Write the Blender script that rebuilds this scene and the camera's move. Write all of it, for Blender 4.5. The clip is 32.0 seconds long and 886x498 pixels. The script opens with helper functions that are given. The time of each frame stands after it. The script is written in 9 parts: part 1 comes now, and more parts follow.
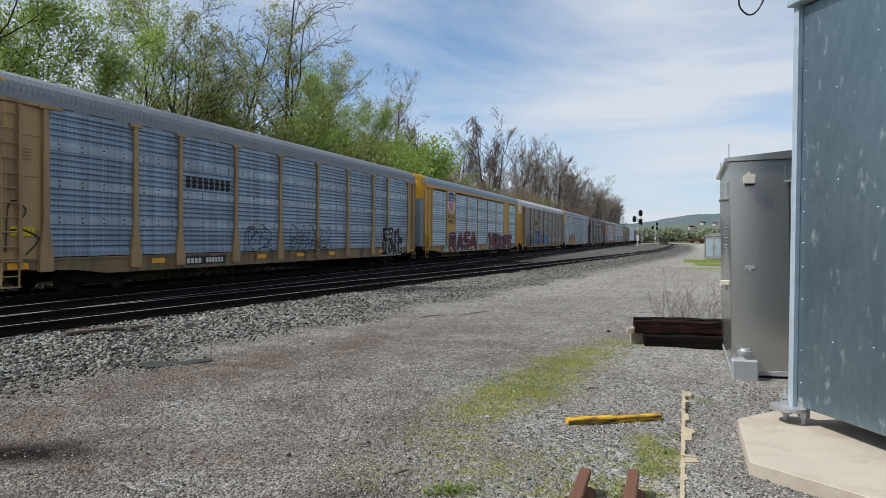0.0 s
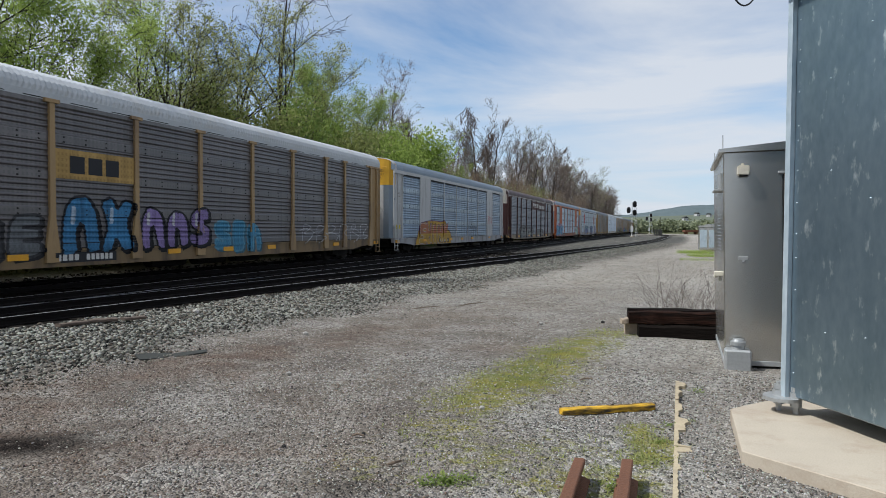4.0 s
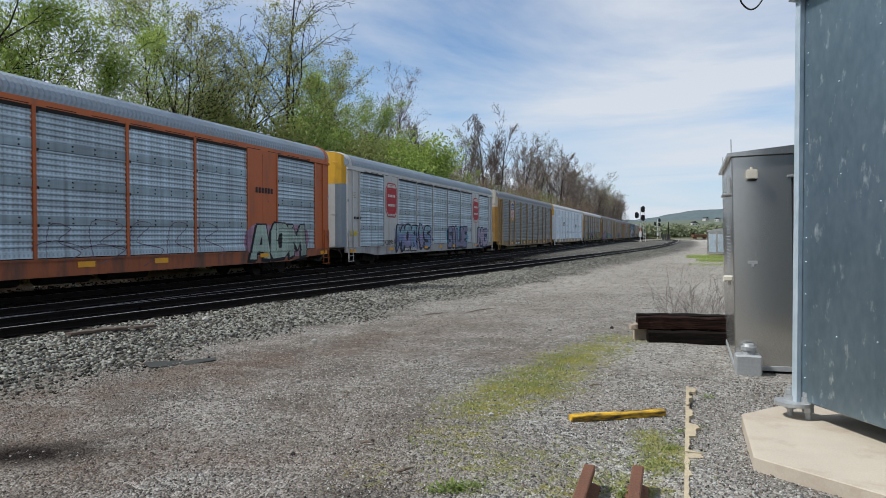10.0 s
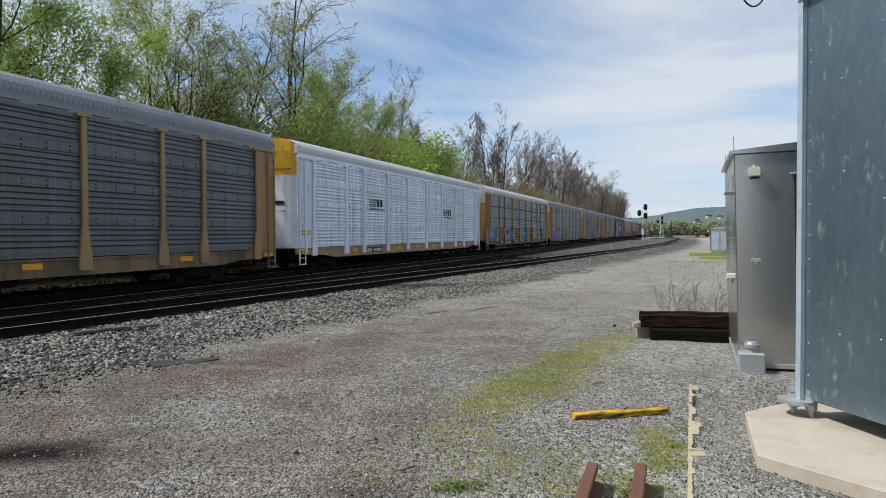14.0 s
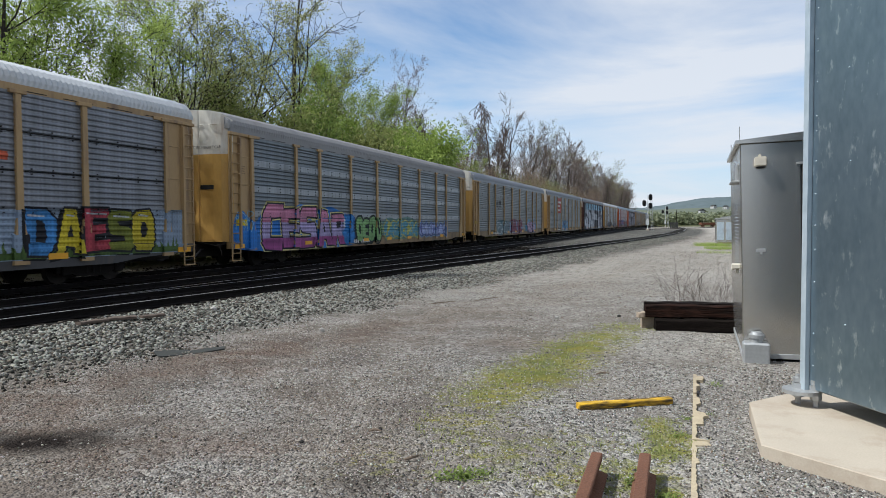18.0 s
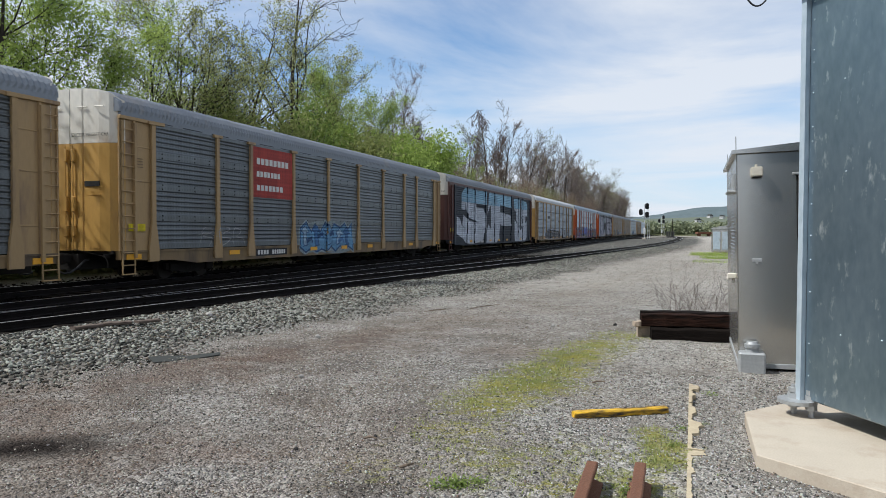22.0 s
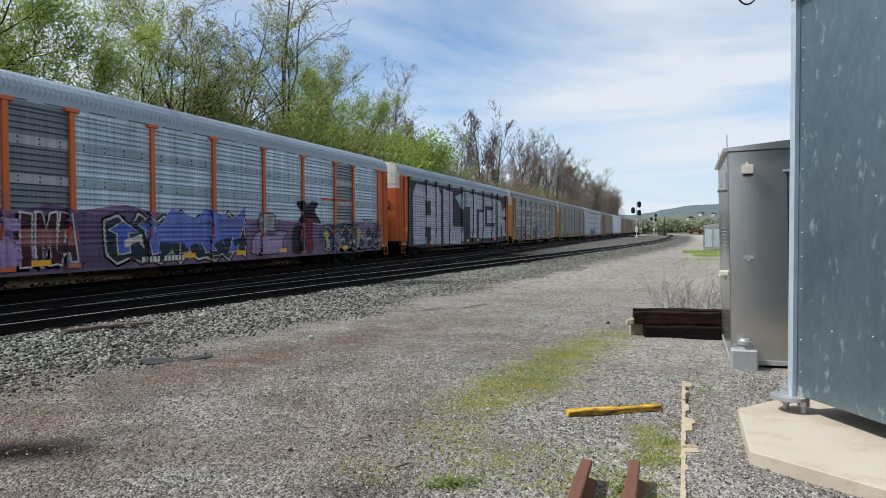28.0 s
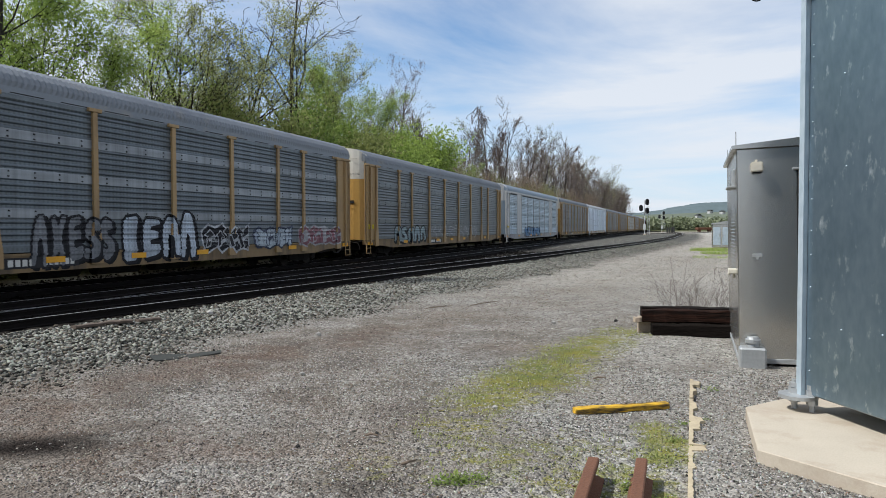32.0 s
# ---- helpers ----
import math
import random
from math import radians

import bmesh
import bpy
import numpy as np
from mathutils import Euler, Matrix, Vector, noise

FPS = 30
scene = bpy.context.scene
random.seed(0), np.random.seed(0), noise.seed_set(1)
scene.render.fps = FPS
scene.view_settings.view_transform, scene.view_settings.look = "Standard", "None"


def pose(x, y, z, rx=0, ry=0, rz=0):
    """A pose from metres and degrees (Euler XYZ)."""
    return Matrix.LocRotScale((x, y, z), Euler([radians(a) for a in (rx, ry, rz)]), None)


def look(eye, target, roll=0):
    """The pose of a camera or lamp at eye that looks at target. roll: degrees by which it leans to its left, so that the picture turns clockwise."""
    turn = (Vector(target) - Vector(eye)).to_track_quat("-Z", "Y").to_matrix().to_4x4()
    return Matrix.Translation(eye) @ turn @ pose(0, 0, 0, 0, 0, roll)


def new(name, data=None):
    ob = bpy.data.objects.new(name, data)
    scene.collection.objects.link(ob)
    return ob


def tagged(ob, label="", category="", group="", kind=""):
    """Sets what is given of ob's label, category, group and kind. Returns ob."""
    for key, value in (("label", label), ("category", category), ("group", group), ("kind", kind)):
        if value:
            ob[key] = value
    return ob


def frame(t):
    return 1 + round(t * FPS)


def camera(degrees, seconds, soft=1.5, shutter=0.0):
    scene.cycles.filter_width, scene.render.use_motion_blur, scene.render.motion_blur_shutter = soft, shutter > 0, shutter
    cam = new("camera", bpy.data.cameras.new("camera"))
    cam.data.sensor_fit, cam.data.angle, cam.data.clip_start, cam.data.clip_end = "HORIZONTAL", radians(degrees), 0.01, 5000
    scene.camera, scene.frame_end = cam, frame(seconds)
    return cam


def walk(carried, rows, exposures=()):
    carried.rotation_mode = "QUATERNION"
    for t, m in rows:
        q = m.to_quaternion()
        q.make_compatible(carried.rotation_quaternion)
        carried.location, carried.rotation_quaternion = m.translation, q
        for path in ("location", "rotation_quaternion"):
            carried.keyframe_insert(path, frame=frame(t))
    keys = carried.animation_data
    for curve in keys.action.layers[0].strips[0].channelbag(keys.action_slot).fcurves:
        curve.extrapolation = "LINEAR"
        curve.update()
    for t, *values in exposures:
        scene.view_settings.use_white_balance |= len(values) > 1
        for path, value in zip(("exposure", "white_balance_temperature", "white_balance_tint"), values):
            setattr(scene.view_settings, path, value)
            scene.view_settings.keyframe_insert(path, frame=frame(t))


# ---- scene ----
cam = camera(64.9, 32.0, soft=0.75, shutter=0.06)
EYE = (0.0, 0.0, 1.55)


def held(yaw, pitch, lean):
    """The hand-held camera at its one stand: turn to the left, tilt up, lean, in degrees."""
    return pose(*EYE, 90 + pitch, 0, yaw) @ pose(0, 0, 0, 0, 0, lean)


walk(cam, [(t, held(a, b, c)) for t, a, b, c in (
    (0, 18.454, -1.001, 0.423),
    (0.5, 18.485, -1.124, 0.485),
    (1, 18.500, -1.254, 0.379),
    (1.5, 18.434, -1.358, 0.642),
    (2, 18.389, -1.407, 0.496),
    (2.5, 18.263, -1.480, 0.451),
    (3, 18.156, -1.582, 0.426),
    (3.5, 18.042, -1.656, 0.381),
    (5.5, 17.954, -1.795, 0.355),
    (6, 17.861, -1.641, 0.206),
    (6.5, 17.823, -1.379, 0.169),
    (7, 18.020, -1.179, 0.440),
    (7.5, 18.753, -1.019, 0.424),
    (8, 18.764, -0.964, 0.011),
    (8.5, 18.812, -0.895, -0.033),
    (9, 18.838, -1.008, 0.080),
    (9.5, 18.836, -1.078, 0.059),
    (10, 18.652, -1.186, -0.044),
    (10.5, 18.637, -1.337, -0.004),
    (11, 18.681, -1.386, -0.162),
    (11.5, 18.631, -1.358, -0.033),
    (12, 18.668, -1.361, 0.016),
    (12.5, 18.713, -1.380, -0.022),
    (13, 18.745, -1.417, -0.100),
    (13.5, 18.788, -1.393, -0.172),
    (14, 18.854, -1.306, -0.228),
    (14.5, 18.871, -1.493, -0.193),
    (16.5, 19.378, -2.198, -0.105),
    (17, 19.346, -2.136, -0.169),
    (17.5, 19.281, -2.138, -0.262),
    (18, 19.221, -2.106, -0.242),
    (18.5, 19.254, -1.991, -0.119),
    (19, 19.265, -1.853, -0.121),
    (19.5, 19.341, -1.631, -0.080),
    (20, 19.380, -1.476, -0.046),
    (20.5, 19.437, -1.356, 0.026),
    (21, 19.324, -1.453, 0.306),
    (21.5, 19.203, -1.481, 0.135),
    (22, 18.945, -1.503, 0.206),
    (22.5, 18.569, -1.574, -0.084),
    (23, 18.329, -1.579, -0.155),
    (23.5, 18.299, -1.606, -0.078),
    (24, 18.239, -1.635, 0.126),
    (24.5, 18.235, -1.665, 0.081),
    (25, 18.253, -1.698, -0.123),
    (25.5, 18.393, -1.599, -0.251),
    (27.5, 18.367, -1.522, -0.096),
    (28, 18.370, -1.535, -0.206),
    (28.5, 18.485, -1.464, -0.199),
    (29, 18.581, -1.351, -0.105),
    (29.5, 18.759, -1.238, -0.294),
    (30, 18.851, -1.314, -0.198),
    (30.5, 18.886, -1.465, -0.171),
    (31, 18.861, -1.590, -0.353),
    (31.5, 18.937, -1.650, -0.225),
    (32, 18.969, -1.753, -0.106),
)], exposures=[(0.0, 0.11, 6200, 8), (14.0, 0.14, 6200, 8), (19.0, 0.26, 6200, 8), (32.0, 0.29, 6250, 8)])

# ---- light ----
SUN_FROM = Vector((-0.72, -0.36, 1.0)).normalized()
sky_world = bpy.data.worlds.new("sky")
scene.world = sky_world
sky_world.use_nodes = True
wn, wl = sky_world.node_tree.nodes, sky_world.node_tree.links
wn.clear()
w_out = wn.new("ShaderNodeOutputWorld")
w_bg = wn.new("ShaderNodeBackground")
w_bg.inputs["Strength"].default_value = 0.118
w_sky = wn.new("ShaderNodeTexSky")
w_sky.sky_type = "NISHITA"
w_sky.sun_disc = False
w_sky.sun_elevation = math.asin(SUN_FROM.z)
w_sky.sun_rotation = math.atan2(SUN_FROM.x, SUN_FROM.y) % (2 * math.pi)
w_sky.air_density, w_sky.dust_density, w_sky.ozone_density = 1.0, 0.15, 3.6
# thin high cloud over the whole sky
w_co = wn.new("ShaderNodeTexCoord")
w_sep = wn.new("ShaderNodeSeparateXYZ")
wl.new(w_co.outputs["Generated"], w_sep.inputs[0])
w_add = wn.new("ShaderNodeMath"); w_add.operation = "MAXIMUM"
wl.new(w_sep.outputs["Z"], w_add.inputs[0]); w_add.inputs[1].default_value = 0.0
w_add2 = wn.new("ShaderNodeMath"); w_add2.operation = "ADD"
wl.new(w_add.outputs[0], w_add2.inputs[0]); w_add2.inputs[1].default_value = 0.09
w_dx = wn.new("ShaderNodeMath"); w_dx.operation = "DIVIDE"
w_dy = wn.new("ShaderNodeMath"); w_dy.operation = "DIVIDE"
wl.new(w_sep.outputs["X"], w_dx.inputs[0]); wl.new(w_add2.outputs[0], w_dx.inputs[1])
wl.new(w_sep.outputs["Y"], w_dy.inputs[0]); wl.new(w_add2.outputs[0], w_dy.inputs[1])
w_com = wn.new("ShaderNodeCombineXYZ")
wl.new(w_dx.outputs[0], w_com.inputs[0]); wl.new(w_dy.outputs[0], w_com.inputs[1])
w_map = wn.new("ShaderNodeMapping")
w_map.inputs["Rotation"].default_value = (0, 0, radians(8))
w_map.inputs["Scale"].default_value = (0.27, 0.36, 1)
w_map.inputs["Location"].default_value = (3.1, 0.55, 0)
wl.new(w_com.outputs[0], w_map.inputs[0])
w_no = wn.new("ShaderNodeTexNoise")
w_no.inputs["Scale"].default_value = 1.6
w_no.inputs["Detail"].default_value = 7
w_no.inputs["Roughness"].default_value = 0.56
w_no.inputs["Distortion"].default_value = 0.5
wl.new(w_map.outputs[0], w_no.inputs["Vector"])
w_ramp = wn.new("ShaderNodeValToRGB")
w_ramp.color_ramp.elements[0].position, w_ramp.color_ramp.elements[1].position = 0.34, 0.60
w_ramp.color_ramp.elements[0].color = (0, 0, 0, 1)
w_ramp.color_ramp.elements[1].color = (0.9, 0.9, 0.9, 1)
wl.new(w_no.outputs["Fac"], w_ramp.inputs[0])
w_mix = wn.new("ShaderNodeMix"); w_mix.data_type = "RGBA"
w_mix.inputs["B"].default_value = (5.7, 5.8, 6.1, 1)
wl.new(w_ramp.outputs[0], w_mix.inputs["Factor"])
w_low = wn.new("ShaderNodeMapRange")
w_low.inputs["From Min"].default_value, w_low.inputs["From Max"].default_value = 0.0, 0.22
w_low.inputs["To Min"].default_value, w_low.inputs["To Max"].default_value = 0.75, 0.0
wl.new(w_sep.outputs["Z"], w_low.inputs["Value"])
w_haze = wn.new("ShaderNodeMix"); w_haze.data_type = "RGBA"
w_haze.inputs["B"].default_value = (3.9, 4.7, 6.1, 1)
wl.new(w_low.outputs[0], w_haze.inputs["Factor"])
wl.new(w_sky.outputs[0], w_haze.inputs["A"])
wl.new(w_haze.outputs["Result"], w_mix.inputs["A"])
wl.new(w_mix.outputs["Result"], w_bg.inputs["Color"])
wl.new(w_bg.outputs[0], w_out.inputs[0])

sun = new("sun", bpy.data.lights.new("sun", "SUN"))
sun.data.energy = 4.2
sun.data.angle = radians(0.6)
sun.data.color = (1.0, 0.965, 0.91)
sun.matrix_world = look((-40, -20, 60), Vector((-40, -20, 60)) - SUN_FROM)

# ---- materials ----


def link(nt, a, b):
    nt.links.new(a, b)


def surface(name, color, color2=None, rough=0.7, metal=0.0, grain=30.0, blotch=2.5, mix=0.5, bump=0.15, stretch=(1, 1, 1),
            stain=None, stain_amount=0.0, per_object=0.0, spec=0.4, stain_scale=0.8):
    """A paint, metal, wood or stone surface: colour at two scales, stains, and fine relief."""
    m = bpy.data.materials.new(name)
    m.use_nodes = True
    nt = m.node_tree
    b = nt.nodes["Principled BSDF"]
    b.inputs["Roughness"].default_value = rough
    b.inputs["Metallic"].default_value = metal
    b.inputs["Specular IOR Level"].default_value = spec
    color2 = color2 or tuple(c * 0.7 for c in color)
    co = nt.nodes.new("ShaderNodeTexCoord")
    mp = nt.nodes.new("ShaderNodeMapping")
    mp.inputs["Scale"].default_value = stretch
    link(nt, co.outputs["Object"], mp.inputs[0])
    big = nt.nodes.new("ShaderNodeTexNoise")
    big.inputs["Scale"].default_value = blotch
    big.inputs["Detail"].default_value = 4
    fine = nt.nodes.new("ShaderNodeTexNoise")
    fine.inputs["Scale"].default_value = grain
    fine.inputs["Detail"].default_value = 3
    for n in (big, fine):
        link(nt, mp.outputs[0], n.inputs["Vector"])
    if per_object:
        info = nt.nodes.new("ShaderNodeObjectInfo")
        sc = nt.nodes.new("ShaderNodeMath"); sc.operation = "MULTIPLY"; sc.inputs[1].default_value = 37.0
        link(nt, info.outputs["Random"], sc.inputs[0])
        cb = nt.nodes.new("ShaderNodeCombineXYZ")
        link(nt, sc.outputs[0], cb.inputs[0]); link(nt, sc.outputs[0], cb.inputs[2])
        link(nt, cb.outputs[0], mp.inputs["Location"])
    s = nt.nodes.new("ShaderNodeMath"); s.operation = "ADD"
    link(nt, big.outputs["Fac"], s.inputs[0]); link(nt, fine.outputs["Fac"], s.inputs[1])
    r = nt.nodes.new("ShaderNodeMapRange")
    r.inputs["From Min"].default_value, r.inputs["From Max"].default_value = 1 - mix * 0.8, 1 + mix * 0.8
    link(nt, s.outputs[0], r.inputs["Value"])
    mx = nt.nodes.new("ShaderNodeMix"); mx.data_type = "RGBA"
    mx.inputs["A"].default_value, mx.inputs["B"].default_value = (*color, 1), (*color2, 1)
    link(nt, r.outputs[0], mx.inputs["Factor"])
    last = mx.outputs["Result"]
    if stain:
        st = nt.nodes.new("ShaderNodeTexNoise")
        st.inputs["Scale"].default_value = stain_scale
        st.inputs["Detail"].default_value = 6
        st.inputs["Roughness"].default_value = 0.65
        link(nt, mp.outputs[0], st.inputs["Vector"])
        rr = nt.nodes.new("ShaderNodeMapRange")
        rr.inputs["From Min"].default_value, rr.inputs["From Max"].default_value = 0.62 - stain_amount * 0.3, 0.78 - stain_amount * 0.2
        link(nt, st.outputs["Fac"], rr.inputs["Value"])
        m2 = nt.nodes.new("ShaderNodeMix"); m2.data_type = "RGBA"
        m2.inputs["B"].default_value = (*stain, 1)
        link(nt, rr.outputs[0], m2.inputs["Factor"]); link(nt, last, m2.inputs["A"])
        last = m2.outputs["Result"]
    if per_object:
        hs = nt.nodes.new("ShaderNodeHueSaturation")
        vr = nt.nodes.new("ShaderNodeMapRange")
        vr.inputs["To Min"].default_value, vr.inputs["To Max"].default_value = 1 - per_object, 1 + per_object
        link(nt, info.outputs["Random"], vr.inputs["Value"])
        link(nt, vr.outputs[0], hs.inputs["Value"]); link(nt, last, hs.inputs["Color"])
        last = hs.outputs["Color"]
    link(nt, last, b.inputs["Base Color"])
    if bump:
        bp = nt.nodes.new("ShaderNodeBump")
        bp.inputs["Strength"].default_value = bump
        bp.inputs["Distance"].default_value = 0.02
        link(nt, s.outputs[0], bp.inputs["Height"]); link(nt, bp.outputs[0], b.inputs["Normal"])
    return m


def leafy(name, color, color2, translucent=0.35, rough=0.6):
    """Leaves: two greens by clump, some light through them."""
    m = bpy.data.materials.new(name)
    m.use_nodes = True
    nt = m.node_tree
    b = nt.nodes["Principled BSDF"]
    b.inputs["Roughness"].default_value = rough
    b.inputs["Specular IOR Level"].default_value = 0.2
    geo = nt.nodes.new("ShaderNodeNewGeometry")
    mx = nt.nodes.new("ShaderNodeMix"); mx.data_type = "RGBA"
    mx.inputs["A"].default_value, mx.inputs["B"].default_value = (*color, 1), (*color2, 1)
    link(nt, geo.outputs["Random Per Island"], mx.inputs["Factor"])
    link(nt, mx.outputs["Result"], b.inputs["Base Color"])
    tr = nt.nodes.new("ShaderNodeBsdfTranslucent")
    link(nt, mx.outputs["Result"], tr.inputs["Color"])
    ms = nt.nodes.new("ShaderNodeMixShader")
    ms.inputs[0].default_value = translucent
    link(nt, b.outputs[0], ms.inputs[1]); link(nt, tr.outputs[0], ms.inputs[2])
    link(nt, ms.outputs[0], nt.nodes["Material Output"].inputs["Surface"])
    return m


# ---- small mesh helpers ----


def finish(bm, name, material, smooth=False):
    me = bpy.data.meshes.new(name)
    bm.normal_update()
    bm.to_mesh(me)
    bm.free()
    for mt in (material if isinstance(material, (list, tuple)) else [material]):
        me.materials.append(mt)
    if smooth:
        for p in me.polygons:
            p.use_smooth = True
    return me


def part(name, data, material, parent, label="", m=None, smooth=False):
    """Links a bmesh or a finished mesh as one mesh object under a thing or under a part."""
    me = data if isinstance(data, bpy.types.Mesh) else finish(data, name, material, smooth)
    ob = new(name, me)
    ob.parent = parent
    if m is not None:
        ob.matrix_basis = m
    return tagged(ob, label)


def thing(name, m, label, category, group="", kind=""):
    ob = new(name)
    ob.empty_display_size = 0.2
    ob.matrix_basis = m
    return tagged(ob, label, category, group, kind)


def box(bm, x0, x1, y0, y1, z0, z1, bevel=0.0, mi=0):
    """A box between limits, with rounded edges where asked."""
    vs = [bm.verts.new((x, y, z)) for z in (z0, z1) for x, y in ((x0, y0), (x1, y0), (x1, y1), (x0, y1))]
    fs = [bm.faces.new([vs[i] for i in q]) for q in ((3, 2, 1, 0), (4, 5, 6, 7), (0, 1, 5, 4), (1, 2, 6, 5), (2, 3, 7, 6), (3, 0, 4, 7))]
    for f in fs:
        f.material_index = mi
    if bevel:
        es = list({e for f in fs for e in f.edges})
        bmesh.ops.bevel(bm, geom=es, offset=bevel, segments=1, affect="EDGES", profile=0.5, material=-1)
    return vs


def tube(bm, pts, radii, sides=8, cap=True, mi=0):
    """A round bar or limb through points."""
    rings = []
    n = len(pts)
    for i, p in enumerate(pts):
        p = Vector(p)
        d = (Vector(pts[min(i + 1, n - 1)]) - Vector(pts[max(i - 1, 0)]))
        d = d.normalized() if d.length > 1e-6 else Vector((0, 0, 1))
        u = d.orthogonal().normalized()
        if abs(d.z) < 0.999:
            u = d.cross(Vector((0, 0, 1))).normalized()
        w = d.cross(u)
        r = radii[i] if isinstance(radii, (list, tuple)) else radii
        rings.append([bm.verts.new(p + (u * math.cos(a) + w * math.sin(a)) * r) for a in [2 * math.pi * k / sides for k in range(sides)]])
    for a, b in zip(rings, rings[1:]):
        for k in range(sides):
            f = bm.faces.new((a[k], a[(k + 1) % sides], b[(k + 1) % sides], b[k]))
            f.material_index = mi
    if cap and sides > 2:
        bm.faces.new(rings[0][::-1]).material_index = mi
        bm.faces.new(rings[-1]).material_index = mi


def prism(bm, poly, axis, a, b, mi=0):
    """A flat outline pushed along x, y or z from a to b."""
    def at(p, q):
        return {"x": (q, p[0], p[1]), "y": (p[0], q, p[1]), "z": (p[0], p[1], q)}[axis]
    lo = [bm.verts.new(at(p, a)) for p in poly]
    hi = [bm.verts.new(at(p, b)) for p in poly]
    n = len(poly)
    fs = [bm.faces.new((lo[i], lo[(i + 1) % n], hi[(i + 1) % n], hi[i])) for i in range(n)]
    fs += [bm.faces.new(lo[::-1]), bm.faces.new(hi)]
    for f in fs:
        f.material_index = mi
    bmesh.ops.recalc_face_normals(bm, faces=fs)


def raw_mesh(name, verts, faces, material, smooth=False):
    me = bpy.data.meshes.new(name)
    me.from_pydata([tuple(v) for v in verts] if not isinstance(verts, np.ndarray) else verts.tolist(), [], faces if isinstance(faces, list) else faces.tolist())
    for mt in (material if isinstance(material, (list, tuple)) else [material]):
        me.materials.append(mt)
    if smooth:
        me.polygons.foreach_set("use_smooth", [True] * len(me.polygons))
    me.update()
    return me


# ---- ground and tracks ----
RAIL_A = ((-60, -12.0), (-12, -11.95), (0, -11.45), (8.6, -10.7), (12, -10.3), (16, -9.88), (20, -9.42), (26.5, -8.65), (33.5, -7.8), (43, -6.65),
          (61, -4.75), (76, -3.2), (105, -1.3), (140, -0.35), (167, 0.1), (200, 0.1), (240, -2.5), (290, -10), (360, -26))
_ys = np.arange(-60, 361, 1.0)
_xs = np.interp(_ys, [p[0] for p in RAIL_A], [p[1] for p in RAIL_A])
_k = np.ones(9) / 9
_xs[4:-4] = np.convolve(_xs, _k, "valid")


def near_rail(y):
    """x of the siding's rail that lies nearest to the camera."""
    return np.interp(y, _ys, _xs)


STRAIGHT, BEND = 290.0, 600.0
MAIN_X, SECOND_X = -16.3, -12.68


def main_line(s, x0=MAIN_X):
    """Place and heading (radians to the left) at s metres along the main line, which bends away beyond the straight."""
    if s <= STRAIGHT:
        return Vector((x0, s, 0)), 0.0
    a = (s - STRAIGHT) / BEND
    return Vector((x0 - BEND * (1 - math.cos(a)), STRAIGHT + BEND * math.sin(a), 0)), a


MOSS = ((-0.88, 11.3, 0.6, 0.8), (-1.1, 10.2, 0.65, 0.9), (-1.31, 9.3, 0.65, 1.0), (-1.45, 8.3, 0.65, 1.0), (-1.58, 7.4, 0.7, 1.1), (-1.72, 6.5, 0.65, 0.9),
        (-1.7, 5.5, 0.65, 0.6), (-1.2, 4.8, 0.65, 0.6), (-0.75, 5.2, 0.5, 0.55), (-0.2, 5.9, 0.22, 1.0), (-0.13, 5.2, 0.25, 1.1), (-0.6, 4.4, 0.5, 0.72), (-0.1, 5.55, 0.25, 1.1), (-0.35, 4.75, 0.3, 0.8),
        (-1.9, 4.4, 0.6, 0.4), (-0.18, 4.5, 0.28, 1.0), (1.8, 52.0, 1.6, 1.2), (2.2, 46.0, 1.2, 1.0), (1.6, 34.0, 1.4, 0.5), (-2.0, 22.0, 1.6, 0.25))


def ground_height(x, y):
    t = np.clip((-x - 6.0) / 1.6, 0, 1)
    z = -0.10 - 0.07 * t
    z = z + 0.25 * np.clip((-x - 19.0) / 3.0, 0, 1) + np.clip((-x - 24.0) / 40.0, 0, 1) * 3.0
    z = z + 0.012 * np.sin(x * 1.7 + 0.6 * y) * np.cos(0.9 * y - x) + 0.008 * np.sin(5.1 * x + 1.3 * y)
    far = np.clip((np.abs(x) + np.abs(y) - 500) / 600.0, 0, 1)
    return z + 4.0 * far


